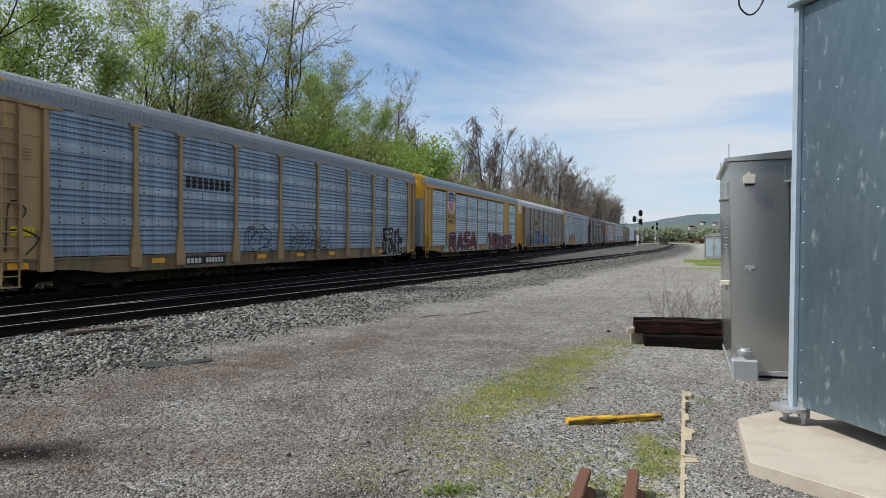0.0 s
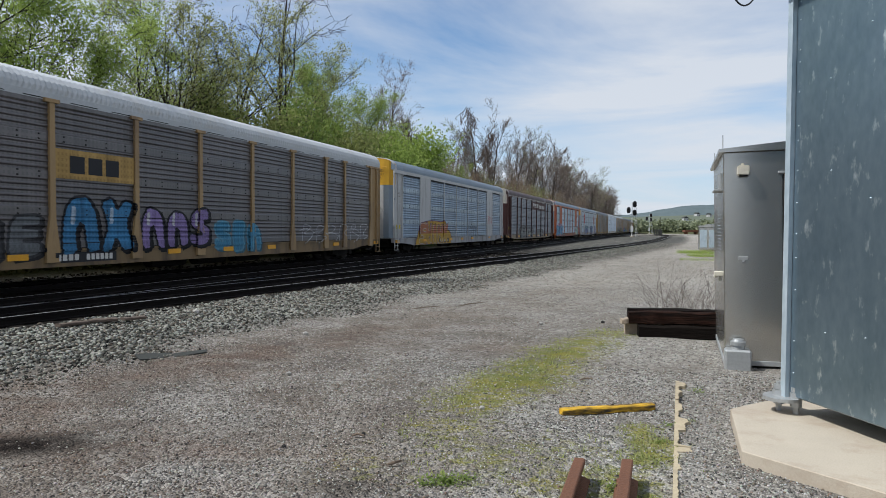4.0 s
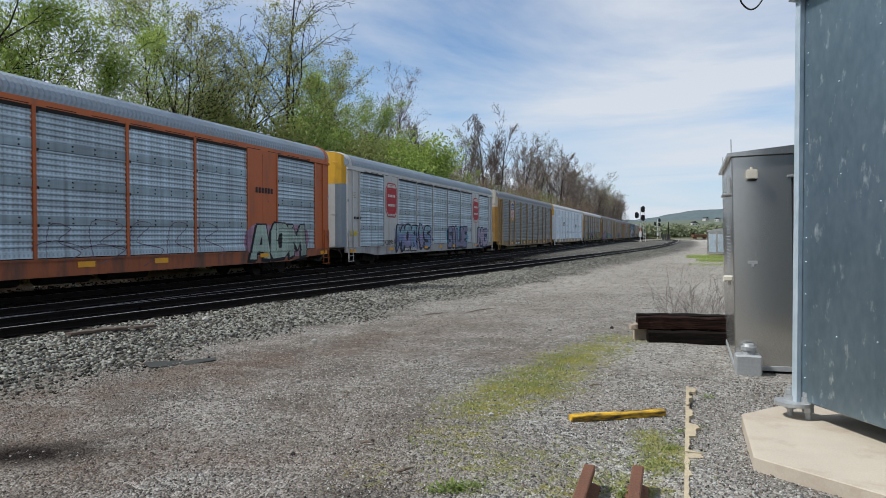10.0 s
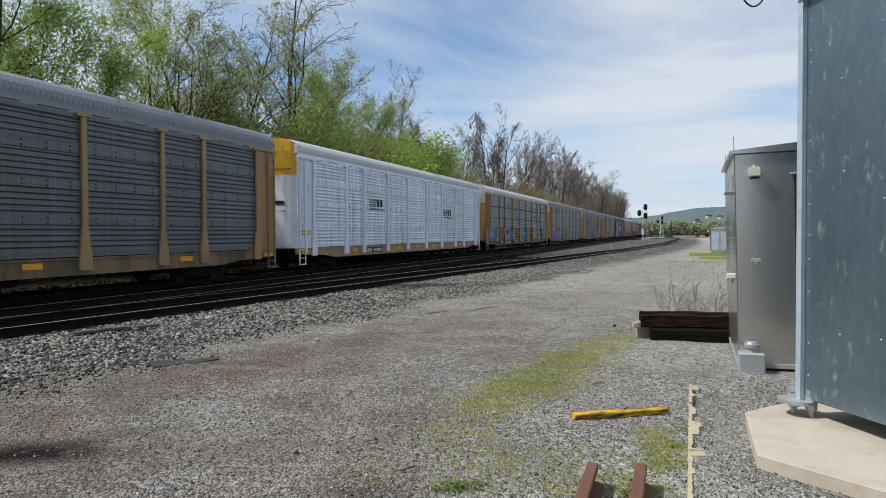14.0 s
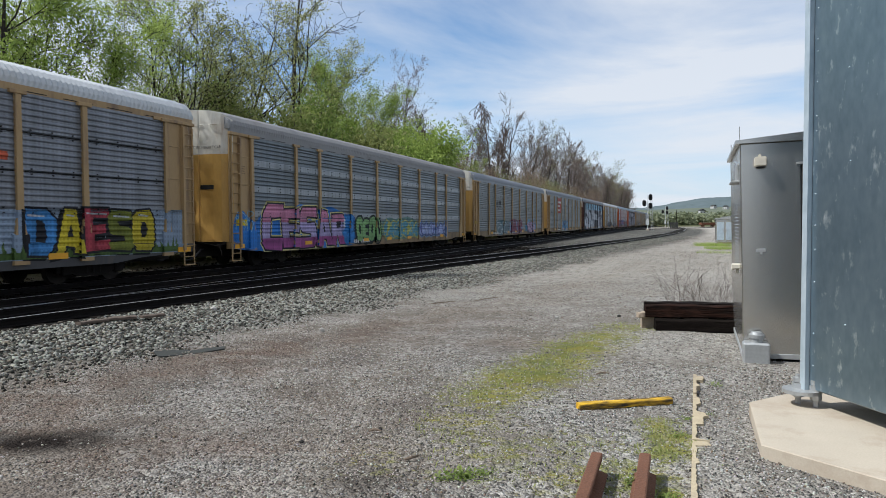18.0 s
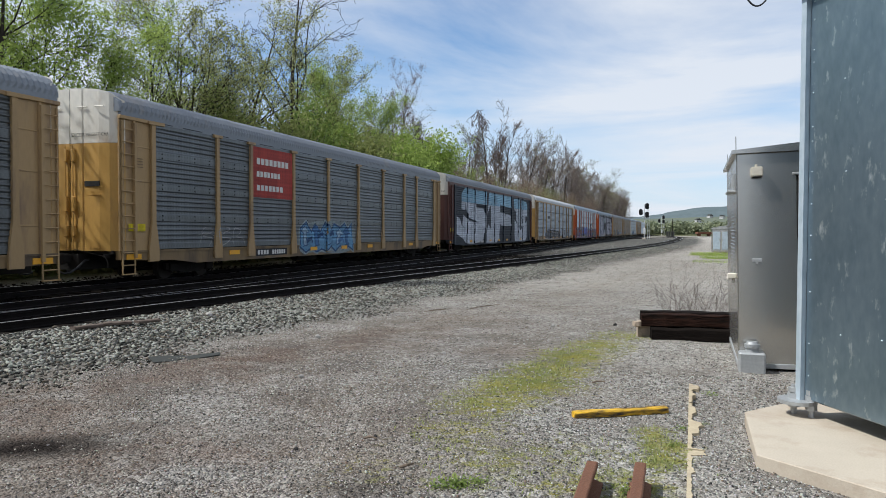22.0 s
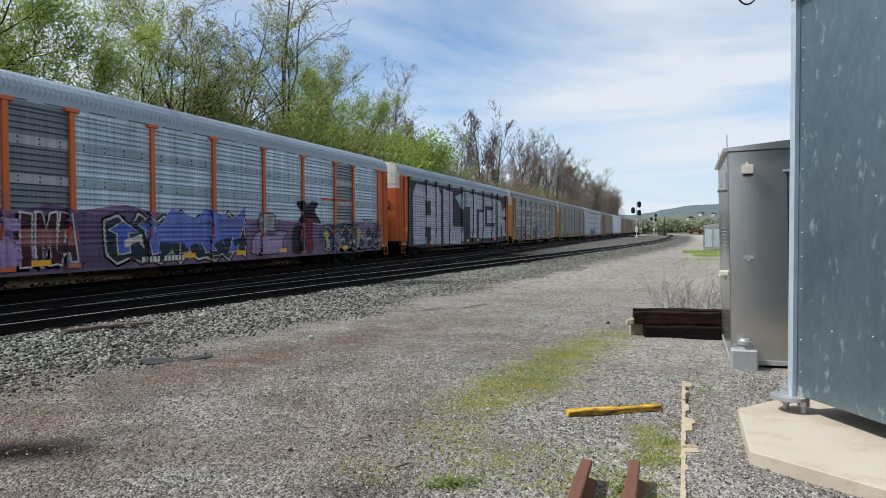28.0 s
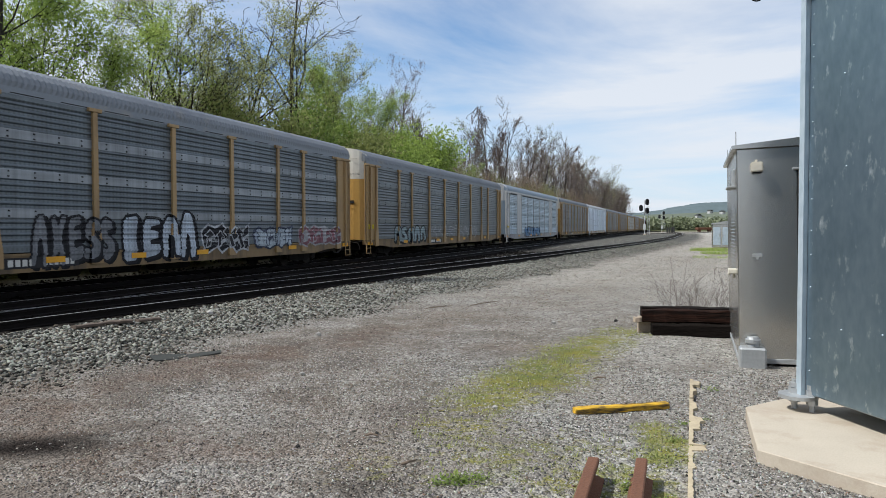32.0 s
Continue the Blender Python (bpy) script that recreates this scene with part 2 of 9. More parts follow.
def dirt_amount(x, y):
    """How much brown dirt lies over the gravel: a worn vehicle line below the ballast and some patches."""
    line = np.interp(y, [0, 3, 4.6, 10.2, 16, 30, 60], [-8.0, -6.9, -6.2, -4.1, -2.8, -1.0, 0.8])
    half = np.interp(y, [3, 8, 16, 40], [1.3, 1.35, 1.7, 2.4])
    d = np.exp(-((x - line) / half) ** 2)
    for px, py, r, s in ((-3.3, 4.2, 1.0, 0.85), (-5.6, 4.0, 1.2, 0.9), (-5.2, 4.9, 1.0, 0.8), (-2.4, 5.5, 0.7, 0.5), (-2.6, 4.1, 0.4, 0.7), (-4.7, 4.6, 0.8, 0.8), (-4.0, 3.7, 0.6, 0.5), (-2.2, 9.2, 0.7, 0.7), (-1.5, 14.0, 1.1, 0.6), (-3.0, 13.0, 0.8, 0.7), (-3.6, 5.8, 0.5, 0.4)):
        d = np.maximum(d, s * np.exp(-(((x - px) / (1.5 * r)) ** 2 + ((y - py) / r) ** 2)))
    w = np.sin(2.1 * x + 0.7 * y + 1) * np.sin(1.3 * y - 0.9 * x) + 0.6 * np.sin(4.7 * x - 2.2 * y) * np.sin(3.9 * y + 1.1 * x)
    return np.clip(d * (0.85 + 0.35 * w) * np.interp(y, [8, 15, 40], [1.0, 0.45, 0.3]), 0, 1)


def ground_material():
    m = bpy.data.materials.new("gravel_ground")
    m.use_nodes = True
    nt = m.node_tree
    b = nt.nodes["Principled BSDF"]
    b.inputs["Roughness"].default_value = 0.95
    b.inputs["Specular IOR Level"].default_value = 0.02
    co = nt.nodes.new("ShaderNodeTexCoord")

    def noise_tex(scale, detail=4, rough=0.6):
        n = nt.nodes.new("ShaderNodeTexNoise")
        n.inputs["Scale"].default_value, n.inputs["Detail"].default_value, n.inputs["Roughness"].default_value = scale, detail, rough
        link(nt, co.outputs["Object"], n.inputs["Vector"])
        return n.outputs["Fac"]

    def ranged(v, a, bb, lo=0.0, hi=1.0):
        r = nt.nodes.new("ShaderNodeMapRange")
        for k, q in (("From Min", a), ("From Max", bb), ("To Min", lo), ("To Max", hi)):
            r.inputs[k].default_value = q
        link(nt, v, r.inputs["Value"])
        return r.outputs[0]

    def blend(f, a, bb):
        mx = nt.nodes.new("ShaderNodeMix"); mx.data_type = "RGBA"
        if isinstance(f, float):
            mx.inputs["Factor"].default_value = f
        else:
            link(nt, f, mx.inputs["Factor"])
        for k, q in (("A", a), ("B", bb)):
            if isinstance(q, tuple):
                mx.inputs[k].default_value = (*q, 1)
            else:
                link(nt, q, mx.inputs[k])
        return mx.outputs["Result"]

    def attr(name):
        a = nt.nodes.new("ShaderNodeAttribute")
        a.attribute_name = name
        return a.outputs["Fac"]

    def times(a, bb):
        n = nt.nodes.new("ShaderNodeMath"); n.operation = "MULTIPLY"
        link(nt, a, n.inputs[0])
        if isinstance(bb, float):
            n.inputs[1].default_value = bb
        else:
            link(nt, bb, n.inputs[1])
        return n.outputs[0]

    vo = nt.nodes.new("ShaderNodeTexVoronoi")
    vo.inputs["Scale"].default_value = 58
    link(nt, co.outputs["Object"], vo.inputs["Vector"])
    vo2 = nt.nodes.new("ShaderNodeTexVoronoi")
    vo2.inputs["Scale"].default_value = 24
    link(nt, co.outputs["Object"], vo2.inputs["Vector"])
    sep = nt.nodes.new("ShaderNodeSeparateColor")
    link(nt, vo.outputs["Color"], sep.inputs[0])
    sep2 = nt.nodes.new("ShaderNodeSeparateColor")
    link(nt, vo2.outputs["Color"], sep2.inputs[0])
    fine = blend(sep.outputs[0], (0.05, 0.047, 0.043), (0.45, 0.427, 0.392))
    coarse = blend(sep2.outputs[0], (0.08, 0.076, 0.071), (0.50, 0.48, 0.44))
    base = blend(ranged(noise_tex(7.0), 0.4, 0.62), fine, coarse)
    base = blend(ranged(noise_tex(0.55, 6), 0.40, 0.66, 0.0, 0.55), base, (0.205, 0.162, 0.118))
    base = blend(ranged(noise_tex(1.1, 7), 0.46, 0.62, 0.0, 0.5), base, (0.105, 0.095, 0.088))
    dirt = times(attr("dirt"), ranged(noise_tex(2.4, 6), 0.25, 0.55))
    soil = blend(ranged(noise_tex(1.3, 5), 0.35, 0.65), (0.150, 0.100, 0.074), (0.105, 0.080, 0.064))
    base = blend(times(dirt, 0.8), base, soil)
    oil = times(attr("oil"), ranged(noise_tex(4.0, 5), 0.15, 0.42))
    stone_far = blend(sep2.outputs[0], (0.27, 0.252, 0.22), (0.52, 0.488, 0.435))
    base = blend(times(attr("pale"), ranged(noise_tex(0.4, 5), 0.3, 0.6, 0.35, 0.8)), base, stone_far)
    base = blend(oil, base, (0.022, 0.018, 0.016))
    bal = blend(sep2.outputs[1], (0.04, 0.04, 0.036), (0.17, 0.165, 0.15))
    base = blend(attr("ballast"), base, bal)
    # near-black track bed: soot, plus the train's shade put into the colour
    soot_shade = blend(sep2.outputs[2], (0.004, 0.0036, 0.0033), (0.011, 0.010, 0.009))
    base = blend(times(attr("soot_shade"), ranged(noise_tex(3.0, 5), 0.25, 0.5, 0.6, 1.0)), base, soot_shade)
    tuft = nt.nodes.new("ShaderNodeMath"); tuft.operation = "ADD"
    link(nt, times(attr("moss"), 0.32), tuft.inputs[0]); link(nt, noise_tex(8.0, 9, 0.8), tuft.inputs[1])
    moss = times(times(ranged(tuft.outputs[0], 0.63, 0.78), ranged(attr("moss"), 0.05, 0.3)), 0.85)
    green = blend(ranged(noise_tex(3.0), 0.35, 0.65), (0.25, 0.225, 0.04), (0.14, 0.16, 0.035))
    base = blend(moss, base, green)
    wild = blend(ranged(noise_tex(0.3, 8), 0.35, 0.65), (0.06, 0.075, 0.033), (0.115, 0.108, 0.06))
    base = blend(attr("wild"), base, wild)
    link(nt, base, b.inputs["Base Color"])
    h = nt.nodes.new("ShaderNodeMath"); h.operation = "ADD"
    link(nt, vo.outputs["Distance"], h.inputs[0]); link(nt, times(vo2.outputs["Distance"], 1.5), h.inputs[1])
    bp = nt.nodes.new("ShaderNodeBump")
    bp.inputs["Strength"].default_value, bp.inputs["Distance"].default_value = 0.8, 0.03
    bp.invert = True
    link(nt, h.outputs[0], bp.inputs["Height"]); link(nt, bp.outputs[0], b.inputs["Normal"])
    return m


def build_ground():
    xs = np.unique(np.round(np.concatenate([np.arange(-24, 4, 0.16), -24 - np.geomspace(0.5, 2600, 34), 4 + np.geomspace(0.4, 2600, 34)]), 3))
    ys = np.unique(np.round(np.concatenate([np.arange(0, 26, 0.2), np.arange(26, 70, 0.8), 70 + np.geomspace(1, 3800, 46), -np.geomspace(0.5, 900, 22)]), 3))
    X, Y = np.meshgrid(xs, ys)
    Z = ground_height(X, Y)
    nx, ny = len(xs), len(ys)
    v = np.stack([X, Y, Z], -1).reshape(-1, 3)
    i = np.arange(nx * ny).reshape(ny, nx)
    f = np.stack([i[:-1, :-1], i[:-1, 1:], i[1:, 1:], i[1:, :-1]], -1).reshape(-1, 4)
    me = raw_mesh("ground", v, f, ground_material(), smooth=True)
    x, y = v[:, 0], v[:, 1]
    ra = near_rail(y)
    lim = lambda a: np.clip(a, 0, 1)
    moss = np.zeros(len(x))
    for mx_, my_, r, s in MOSS:
        moss = np.maximum(moss, s * np.exp(-(((x - mx_) / r) ** 2 + ((y - my_) / (r * 1.15)) ** 2)))
    ballast = lim((ra + 4.3 - x) / 1.4) * lim((x + 19.5) / 1.0) * lim((220 - y) / 60)
    # tracks and train strip that get the soot and painted shade
    soot_shade = lim((ra + 0.35 - x) / 0.5) * lim((x + 18.2) / 1.0) * lim((70 - y) / 40) + lim(1 - np.abs(x - ra + 0.75) / 1.6) + lim(1.2 - np.abs(x - SECOND_X) / 1.9) + lim(1.4 - np.abs(x - MAIN_X) / 2.2)
    dirt = dirt_amount(x, y)
    oil = 1.5 * np.exp(-(((x + 4.62 - 0.5 * (y - 3.95)) / 0.45) ** 2 + ((y - 3.95) / 0.3) ** 2)) + 0.5 * np.exp(-(((x + 1.9) / 0.4) ** 2 + ((y - 4.0) / 0.3) ** 2))
    wild = np.maximum(lim((-x - 19.0) / 1.5), np.maximum(lim((y - 230) / 80), lim((x - 5 - 0.02 * y) / 4.0)))
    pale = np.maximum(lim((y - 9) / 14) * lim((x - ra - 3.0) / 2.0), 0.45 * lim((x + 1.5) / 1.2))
    for name, val in (("pale", pale), ("moss", moss), ("ballast", ballast), ("soot_shade", lim(soot_shade)), ("dirt", lim(dirt)), ("oil", lim(oil)), ("wild", lim(wild))):
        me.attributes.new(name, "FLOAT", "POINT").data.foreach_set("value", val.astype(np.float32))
    tagged(new("ground", me), "grey gravel yard with moss, brown dirt and oily patches", "ground", kind="structure")


build_ground()


def moss_amount(x, y):
    m = np.zeros(len(x))
    for mx_, my_, r, s in MOSS:
        m = np.maximum(m, s * np.exp(-(((x - mx_) / r) ** 2 + ((y - my_) / (r * 1.15)) ** 2)))
    return np.clip(m, 0, 1)


def stones(name, xy, lo, hi, material, label, category, seed, sink=0.35, fade=None, flat=(0.6, 1.0)):
    """Loose stones, one mesh of many small uneven lumps."""
    rng = np.random.default_rng(seed)
    n = len(xy)
    # a chipped three-sided wedge
    t = np.array([(-0.9, -0.75, -0.7), (1.0, -0.6, -0.7), (0.0, 1.05, -0.7), (-0.75, -0.6, 0.7), (0.7, -0.45, 0.6), (-0.05, 0.75, 0.8)], float)
    tf = np.array([(0, 2, 1), (3, 4, 5), (0, 1, 4), (0, 4, 3), (1, 2, 5), (1, 5, 4), (2, 0, 3), (2, 3, 5)])
    v = t[None] + rng.normal(0, 0.24, (n, 6, 3))
    size = (lo + (hi - lo) * rng.random(n) ** 1.6)[:, None, None]
    if fade is not None:
        size = size * fade(xy[:, 0], xy[:, 1])[:, None, None]
    v *= size * np.stack([rng.uniform(0.9, 1.4, n), rng.uniform(0.65, 1.0, n), rng.uniform(flat[0], flat[1], n)], -1)[:, None]
    a, tilt = rng.uniform(0, 6.28, n), rng.normal(0, 0.85, n)
    ct, st = np.cos(tilt)[:, None], np.sin(tilt)[:, None]
    y2, z2 = v[..., 1] * ct - v[..., 2] * st, v[..., 1] * st + v[..., 2] * ct
    ca, sa = np.cos(a)[:, None], np.sin(a)[:, None]
    w = np.stack([v[..., 0] * ca - y2 * sa, v[..., 0] * sa + y2 * ca, z2], -1)
    z = ground_height(xy[:, 0], xy[:, 1])
    w += np.concatenate([xy, z[:, None]], 1)[:, None]
    w[..., 2] += size[..., 0] * sink
    faces = (tf[None] + 6 * np.arange(n)[:, None, None]).reshape(-1, 3)
    me = bpy.data.meshes.new(name)
    me.vertices.add(n * 6)
    me.vertices.foreach_set("co", w.reshape(-1).astype(np.float32))
    me.loops.add(len(faces) * 3)
    me.loops.foreach_set("vertex_index", faces.reshape(-1).astype(np.int32))
    me.polygons.add(len(faces))
    me.polygons.foreach_set("loop_start", np.arange(0, len(faces) * 3, 3, dtype=np.int32))
    me.update(calc_edges=True)
    me.materials.append(material)
    me.attributes.new("dirt", "FLOAT", "POINT").data.foreach_set("value", np.repeat(dirt_amount(xy[:, 0], xy[:, 1]), 6).astype(np.float32))
    tagged(new(name, me), label, category, kind="stuff")


def stone_material(name, dark, light, brown):
    m = bpy.data.materials.new(name)
    m.use_nodes = True
    nt = m.node_tree
    b = nt.nodes["Principled BSDF"]
    b.inputs["Roughness"].default_value = 0.9
    b.inputs["Specular IOR Level"].default_value = 0.05
    geo = nt.nodes.new("ShaderNodeNewGeometry")
    ramp = nt.nodes.new("ShaderNodeValToRGB")
    ramp.color_ramp.elements[0].color, ramp.color_ramp.elements[1].color = (*dark, 1), (*light, 1)
    for p, c in ((0.30, tuple((a + 3 * d) / 4 for a, d in zip(light, dark))), (0.52, brown), (0.60, tuple((2 * a + d) / 3 for a, d in zip(light, dark)))):
        e = ramp.color_ramp.elements.new(p)
        e.color = (*c, 1)
    link(nt, geo.outputs["Random Per Island"], ramp.inputs[0])
    co = nt.nodes.new("ShaderNodeTexCoord")
    no = nt.nodes.new("ShaderNodeTexNoise")
    no.inputs["Scale"].default_value = 60
    link(nt, co.outputs["Object"], no.inputs["Vector"])
    mx = nt.nodes.new("ShaderNodeMix"); mx.data_type = "RGBA"; mx.blend_type = "MULTIPLY"
    mx.inputs["Factor"].default_value = 0.45
    link(nt, ramp.outputs[0], mx.inputs["A"]); link(nt, no.outputs["Color"], mx.inputs["B"])
    da = nt.nodes.new("ShaderNodeAttribute"); da.attribute_name = "dirt"
    df = nt.nodes.new("ShaderNodeMath"); df.operation = "MULTIPLY"; df.inputs[1].default_value = 0.65
    link(nt, da.outputs["Fac"], df.inputs[0])
    dm = nt.nodes.new("ShaderNodeMix"); dm.data_type = "RGBA"; dm.blend_type = "MULTIPLY"
    dm.inputs["B"].default_value = (0.56, 0.455, 0.37, 1)
    link(nt, df.outputs[0], dm.inputs["Factor"]); link(nt, mx.outputs["Result"], dm.inputs["A"])
    link(nt, dm.outputs["Result"], b.inputs["Base Color"])
    return m


def scatter(seed, n, x0, x1, y0, y1, keep):
    rng = np.random.default_rng(seed)
    p = np.stack([rng.uniform(x0, x1, n), rng.uniform(y0, y1, n)], 1)
    return p[rng.random(n) < keep(p[:, 0], p[:, 1])]


M_BALLAST = stone_material("ballast_stone", (0.028, 0.029, 0.026), (0.40, 0.40, 0.355), (0.18, 0.15, 0.12))
M_CHIPS = stone_material("gravel_chips", (0.055, 0.053, 0.05), (0.60, 0.585, 0.54), (0.25, 0.188, 0.138))
M_FAR_CHIPS = stone_material("far_gravel_chips", (0.07, 0.064, 0.057), (0.62, 0.585, 0.52), (0.25, 0.19, 0.135))
_toe = lambda x, y: near_rail(y) + 4.7 + 0.35 * np.sin(1.1 * y + 0.5) + 0.25 * np.sin(2.7 * y) - x
_edge = lambda x, y: np.clip(_toe(x, y) / 2.0, 0, 1) ** 0.8 * np.clip((x - near_rail(y) - 0.25) / 0.3, 0, 1)
stones("ballast_bank", np.concatenate([scatter(1, 88000, -11.5, -3.5, 3.5, 32, lambda x, y: _edge(x, y)),
                                       scatter(2, 26000, -9, 2, 32, 75, lambda x, y: _edge(x, y) * 0.8)]), 0.019, 0.042, M_BALLAST,
       "coarse grey crushed stone ballast beside the siding", "ballast", 3, sink=0.4, flat=(0.36, 0.7), fade=lambda x, y: 0.55 + 0.45 * np.clip(_toe(x, y) / 1.6, 0, 1))
# stone colours carry soot and the shade below the train
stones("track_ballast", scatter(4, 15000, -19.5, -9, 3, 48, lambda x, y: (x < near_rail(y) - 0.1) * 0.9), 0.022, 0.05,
       stone_material("shaded_sooty_stone", (0.005, 0.0045, 0.004), (0.018, 0.016, 0.014), (0.012, 0.010, 0.008)), "dark sooty ballast between the rails, the train's shade in its colour", "ballast", 5)
stones("fine_gravel", np.concatenate([scatter(6, 70000, -6.8, 1.6, 3.2, 8.5, lambda x, y: (0.95 - 0.8 * moss_amount(x, y)) * np.where((np.abs(x + 4.62) < 0.5) & (np.abs(y - 3.95) < 0.35), 0.12, 1) * (1 - 0.6 * dirt_amount(x, y))),
                                      scatter(7, 50000, -7.5, 1.2, 8.5, 20, lambda x, y: (0.95 - 0.8 * moss_amount(x, y)) * (1 - 0.35 * dirt_amount(x, y)))]), 0.0035, 0.0112, M_CHIPS,
       "loose fine grey gravel on the yard", "gravel", 8, sink=0.2)


stones("yard_gravel", np.concatenate([scatter(9, 30000, -8, 4, 11, 42, lambda x, y: (x > near_rail(y) + 1.5) * 0.9 * np.clip((y - 11) / 12, 0, 1)), scatter(10, 16000, -8, 6, 42, 90, lambda x, y: (x > near_rail(y) + 1.0) * 0.95),
                                      scatter(11, 9000, -12, -2, 34, 110, lambda x, y: (x < near_rail(y) - 1.9) * 0.9)]), 0.008, 0.021, M_FAR_CHIPS, "scattered stones over the far yard", "gravel", 12, sink=0.2)

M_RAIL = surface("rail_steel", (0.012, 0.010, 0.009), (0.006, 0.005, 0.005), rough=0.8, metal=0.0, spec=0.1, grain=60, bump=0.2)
M_RAIL_TOP = surface("rail_head", (0.50, 0.50, 0.50), (0.36, 0.36, 0.36), rough=0.4, metal=0.6, grain=40, blotch=6, bump=0.02)
M_RUST = surface("rusty_rail", (0.17, 0.075, 0.04), (0.09, 0.04, 0.025), rough=0.9, grain=60, bump=0.4)
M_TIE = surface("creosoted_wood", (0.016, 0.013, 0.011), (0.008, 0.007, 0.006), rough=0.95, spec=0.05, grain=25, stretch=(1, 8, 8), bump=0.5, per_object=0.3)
RAIL_PROFILE = ((-0.07, -0.15), (0.07, -0.15), (0.07, -0.138), (0.012, -0.118), (0.012, -0.045), (0.036, -0.036), (0.036, -0.006), (0.028, 0.0), (-0.028, 0.0),
                (-0.036, -0.006), (-0.036, -0.036), (-0.012, -0.045), (-0.012, -0.118), (-0.07, -0.138))


def rail_mesh(name, line):
    """A rail of I section along a line of (x, y)."""
    n = len(RAIL_PROFILE)
    v, f = [], []
    for i, (x, y) in enumerate(line):
        a, b = line[max(i - 1, 0)], line[min(i + 1, len(line) - 1)]
        d = Vector((b[0] - a[0], b[1] - a[1])).normalized()
        for px, pz in RAIL_PROFILE:
            v.append((x + px * d.y, y - px * d.x, pz))
        if i:
            f += [((i - 1) * n + k, (i - 1) * n + (k + 1) % n, i * n + (k + 1) % n, i * n + k) for k in range(n)]
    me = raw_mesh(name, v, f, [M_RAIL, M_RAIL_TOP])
    for p in me.polygons:
        p.material_index = 1 if p.index % n == 7 else 0
    return me


def build_track(name, label, center, y0, y1, ties_to):
    """Two rails on ties. center(s) gives place and heading."""
    track = thing(name, pose(0, 0, 0), label, "track", kind="structure")
    s = np.concatenate([np.arange(y0, 70, 2.0), np.arange(70, y1, 6.0)])
    for side in (0.7525, -0.7525):
        line = []
        for q in s:
            p, a = center(float(q))
            line.append((p.x + side * math.cos(a), p.y + side * math.sin(a)))
        part("rail", rail_mesh("rail", line), None, track, "worn steel rail with a shiny head")
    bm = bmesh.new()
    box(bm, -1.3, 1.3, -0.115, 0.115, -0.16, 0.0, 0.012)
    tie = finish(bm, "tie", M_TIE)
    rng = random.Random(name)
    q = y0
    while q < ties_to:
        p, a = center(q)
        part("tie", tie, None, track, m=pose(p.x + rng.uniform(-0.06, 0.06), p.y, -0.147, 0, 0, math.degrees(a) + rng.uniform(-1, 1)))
        q += 0.55
    return track


def siding(y):
    x0, x1 = near_rail(y - 1), near_rail(y + 1)
    return Vector((float(near_rail(y)) - 0.7525, y, 0)), -math.atan2(x1 - x0, 2.0)


build_track("siding_track", "siding of dark rails on old wooden ties", siding, 3, 330, 60)
build_track("second_track", "second main track of dark rails on wooden ties", lambda s: main_line(s, SECOND_X), 3, 430, 45)
build_track("main_track", "main track under the passing train", main_line, 3, 560, 45)
build_track("far_spur", "spur track joining beyond the signals", lambda y: (Vector((10.0 + (y - 230) * 0.14 - 9.8 * max(0, (250 - y) / 70) , y, 0)), -0.1), 190, 330, 0)


# ---- equipment houses, pad and yard things ----
M_ZINC = surface("galvanised_sheet", (0.27, 0.345, 0.395), (0.14, 0.20, 0.245), rough=0.30, metal=0.75, grain=9, blotch=0.9, mix=0.75, bump=0.02,
                 stain=(0.66, 0.72, 0.74), stain_amount=0.10, stretch=(2.2, 2.2, 1.0), stain_scale=5.5)
M_ZINC_EDGE = surface("galvanised_edge", (0.56, 0.63, 0.68), (0.34, 0.42, 0.48), rough=0.5, metal=0.4, grain=12, blotch=2, bump=0.04, stretch=(1, 1, 0.6))
M_ALU = surface("mill_aluminium", (0.58, 0.57, 0.535), (0.47, 0.462, 0.44), rough=0.24, metal=0.9, grain=14, blotch=1.2, mix=0.7, bump=0.015, stretch=(2, 2, 0.5))
M_DARKGAP = surface("dark_gap", (0.015, 0.015, 0.015), rough=0.9, bump=0)
M_CONCRETE = surface("pale_concrete", (0.475, 0.41, 0.325), (0.39, 0.335, 0.265), rough=0.9, grain=70, blotch=3, bump=0.15, stain=(0.34, 0.27, 0.20), stain_amount=0.35, stain_scale=1.8)
M_STEEL = surface("zinc_steel", (0.48, 0.49, 0.49), (0.36, 0.37, 0.37), rough=0.5, metal=0.6, grain=30, bump=0.08)
M_CREAM = surface("cream_lamp_case", (0.62, 0.58, 0.48), (0.52, 0.48, 0.40), rough=0.5, bump=0.03)
M_YELLOW = surface("yellow_plank_paint", (0.72, 0.43, 0.02), (0.55, 0.31, 0.02), rough=0.7, grain=30, blotch=8, bump=0.3, stain=(0.03, 0.022, 0.015), stain_amount=0.6, stain_scale=7, stretch=(0.5, 2, 2))
M_BOARD = surface("weathered_edging", (0.48, 0.40, 0.27), (0.36, 0.295, 0.20), rough=0.95, grain=45, blotch=6, bump=0.5, stain=(0.30, 0.25, 0.18), stain_amount=0.3, stain_scale=5)
M_TIMBER = surface("old_tie_wood", (0.014, 0.011, 0.0095), (0.006, 0.005, 0.0045), spec=0.04, rough=0.95, grain=22, blotch=4, stretch=(0.4, 5, 5), bump=0.6)
M_TIMBER_RED = surface("split_tie_wood", (0.009, 0.007, 0.006), (0.03, 0.0145, 0.0105), spec=0.04, rough=0.95, grain=12, blotch=3, mix=0.35, stretch=(0.25, 5, 5), bump=0.7)
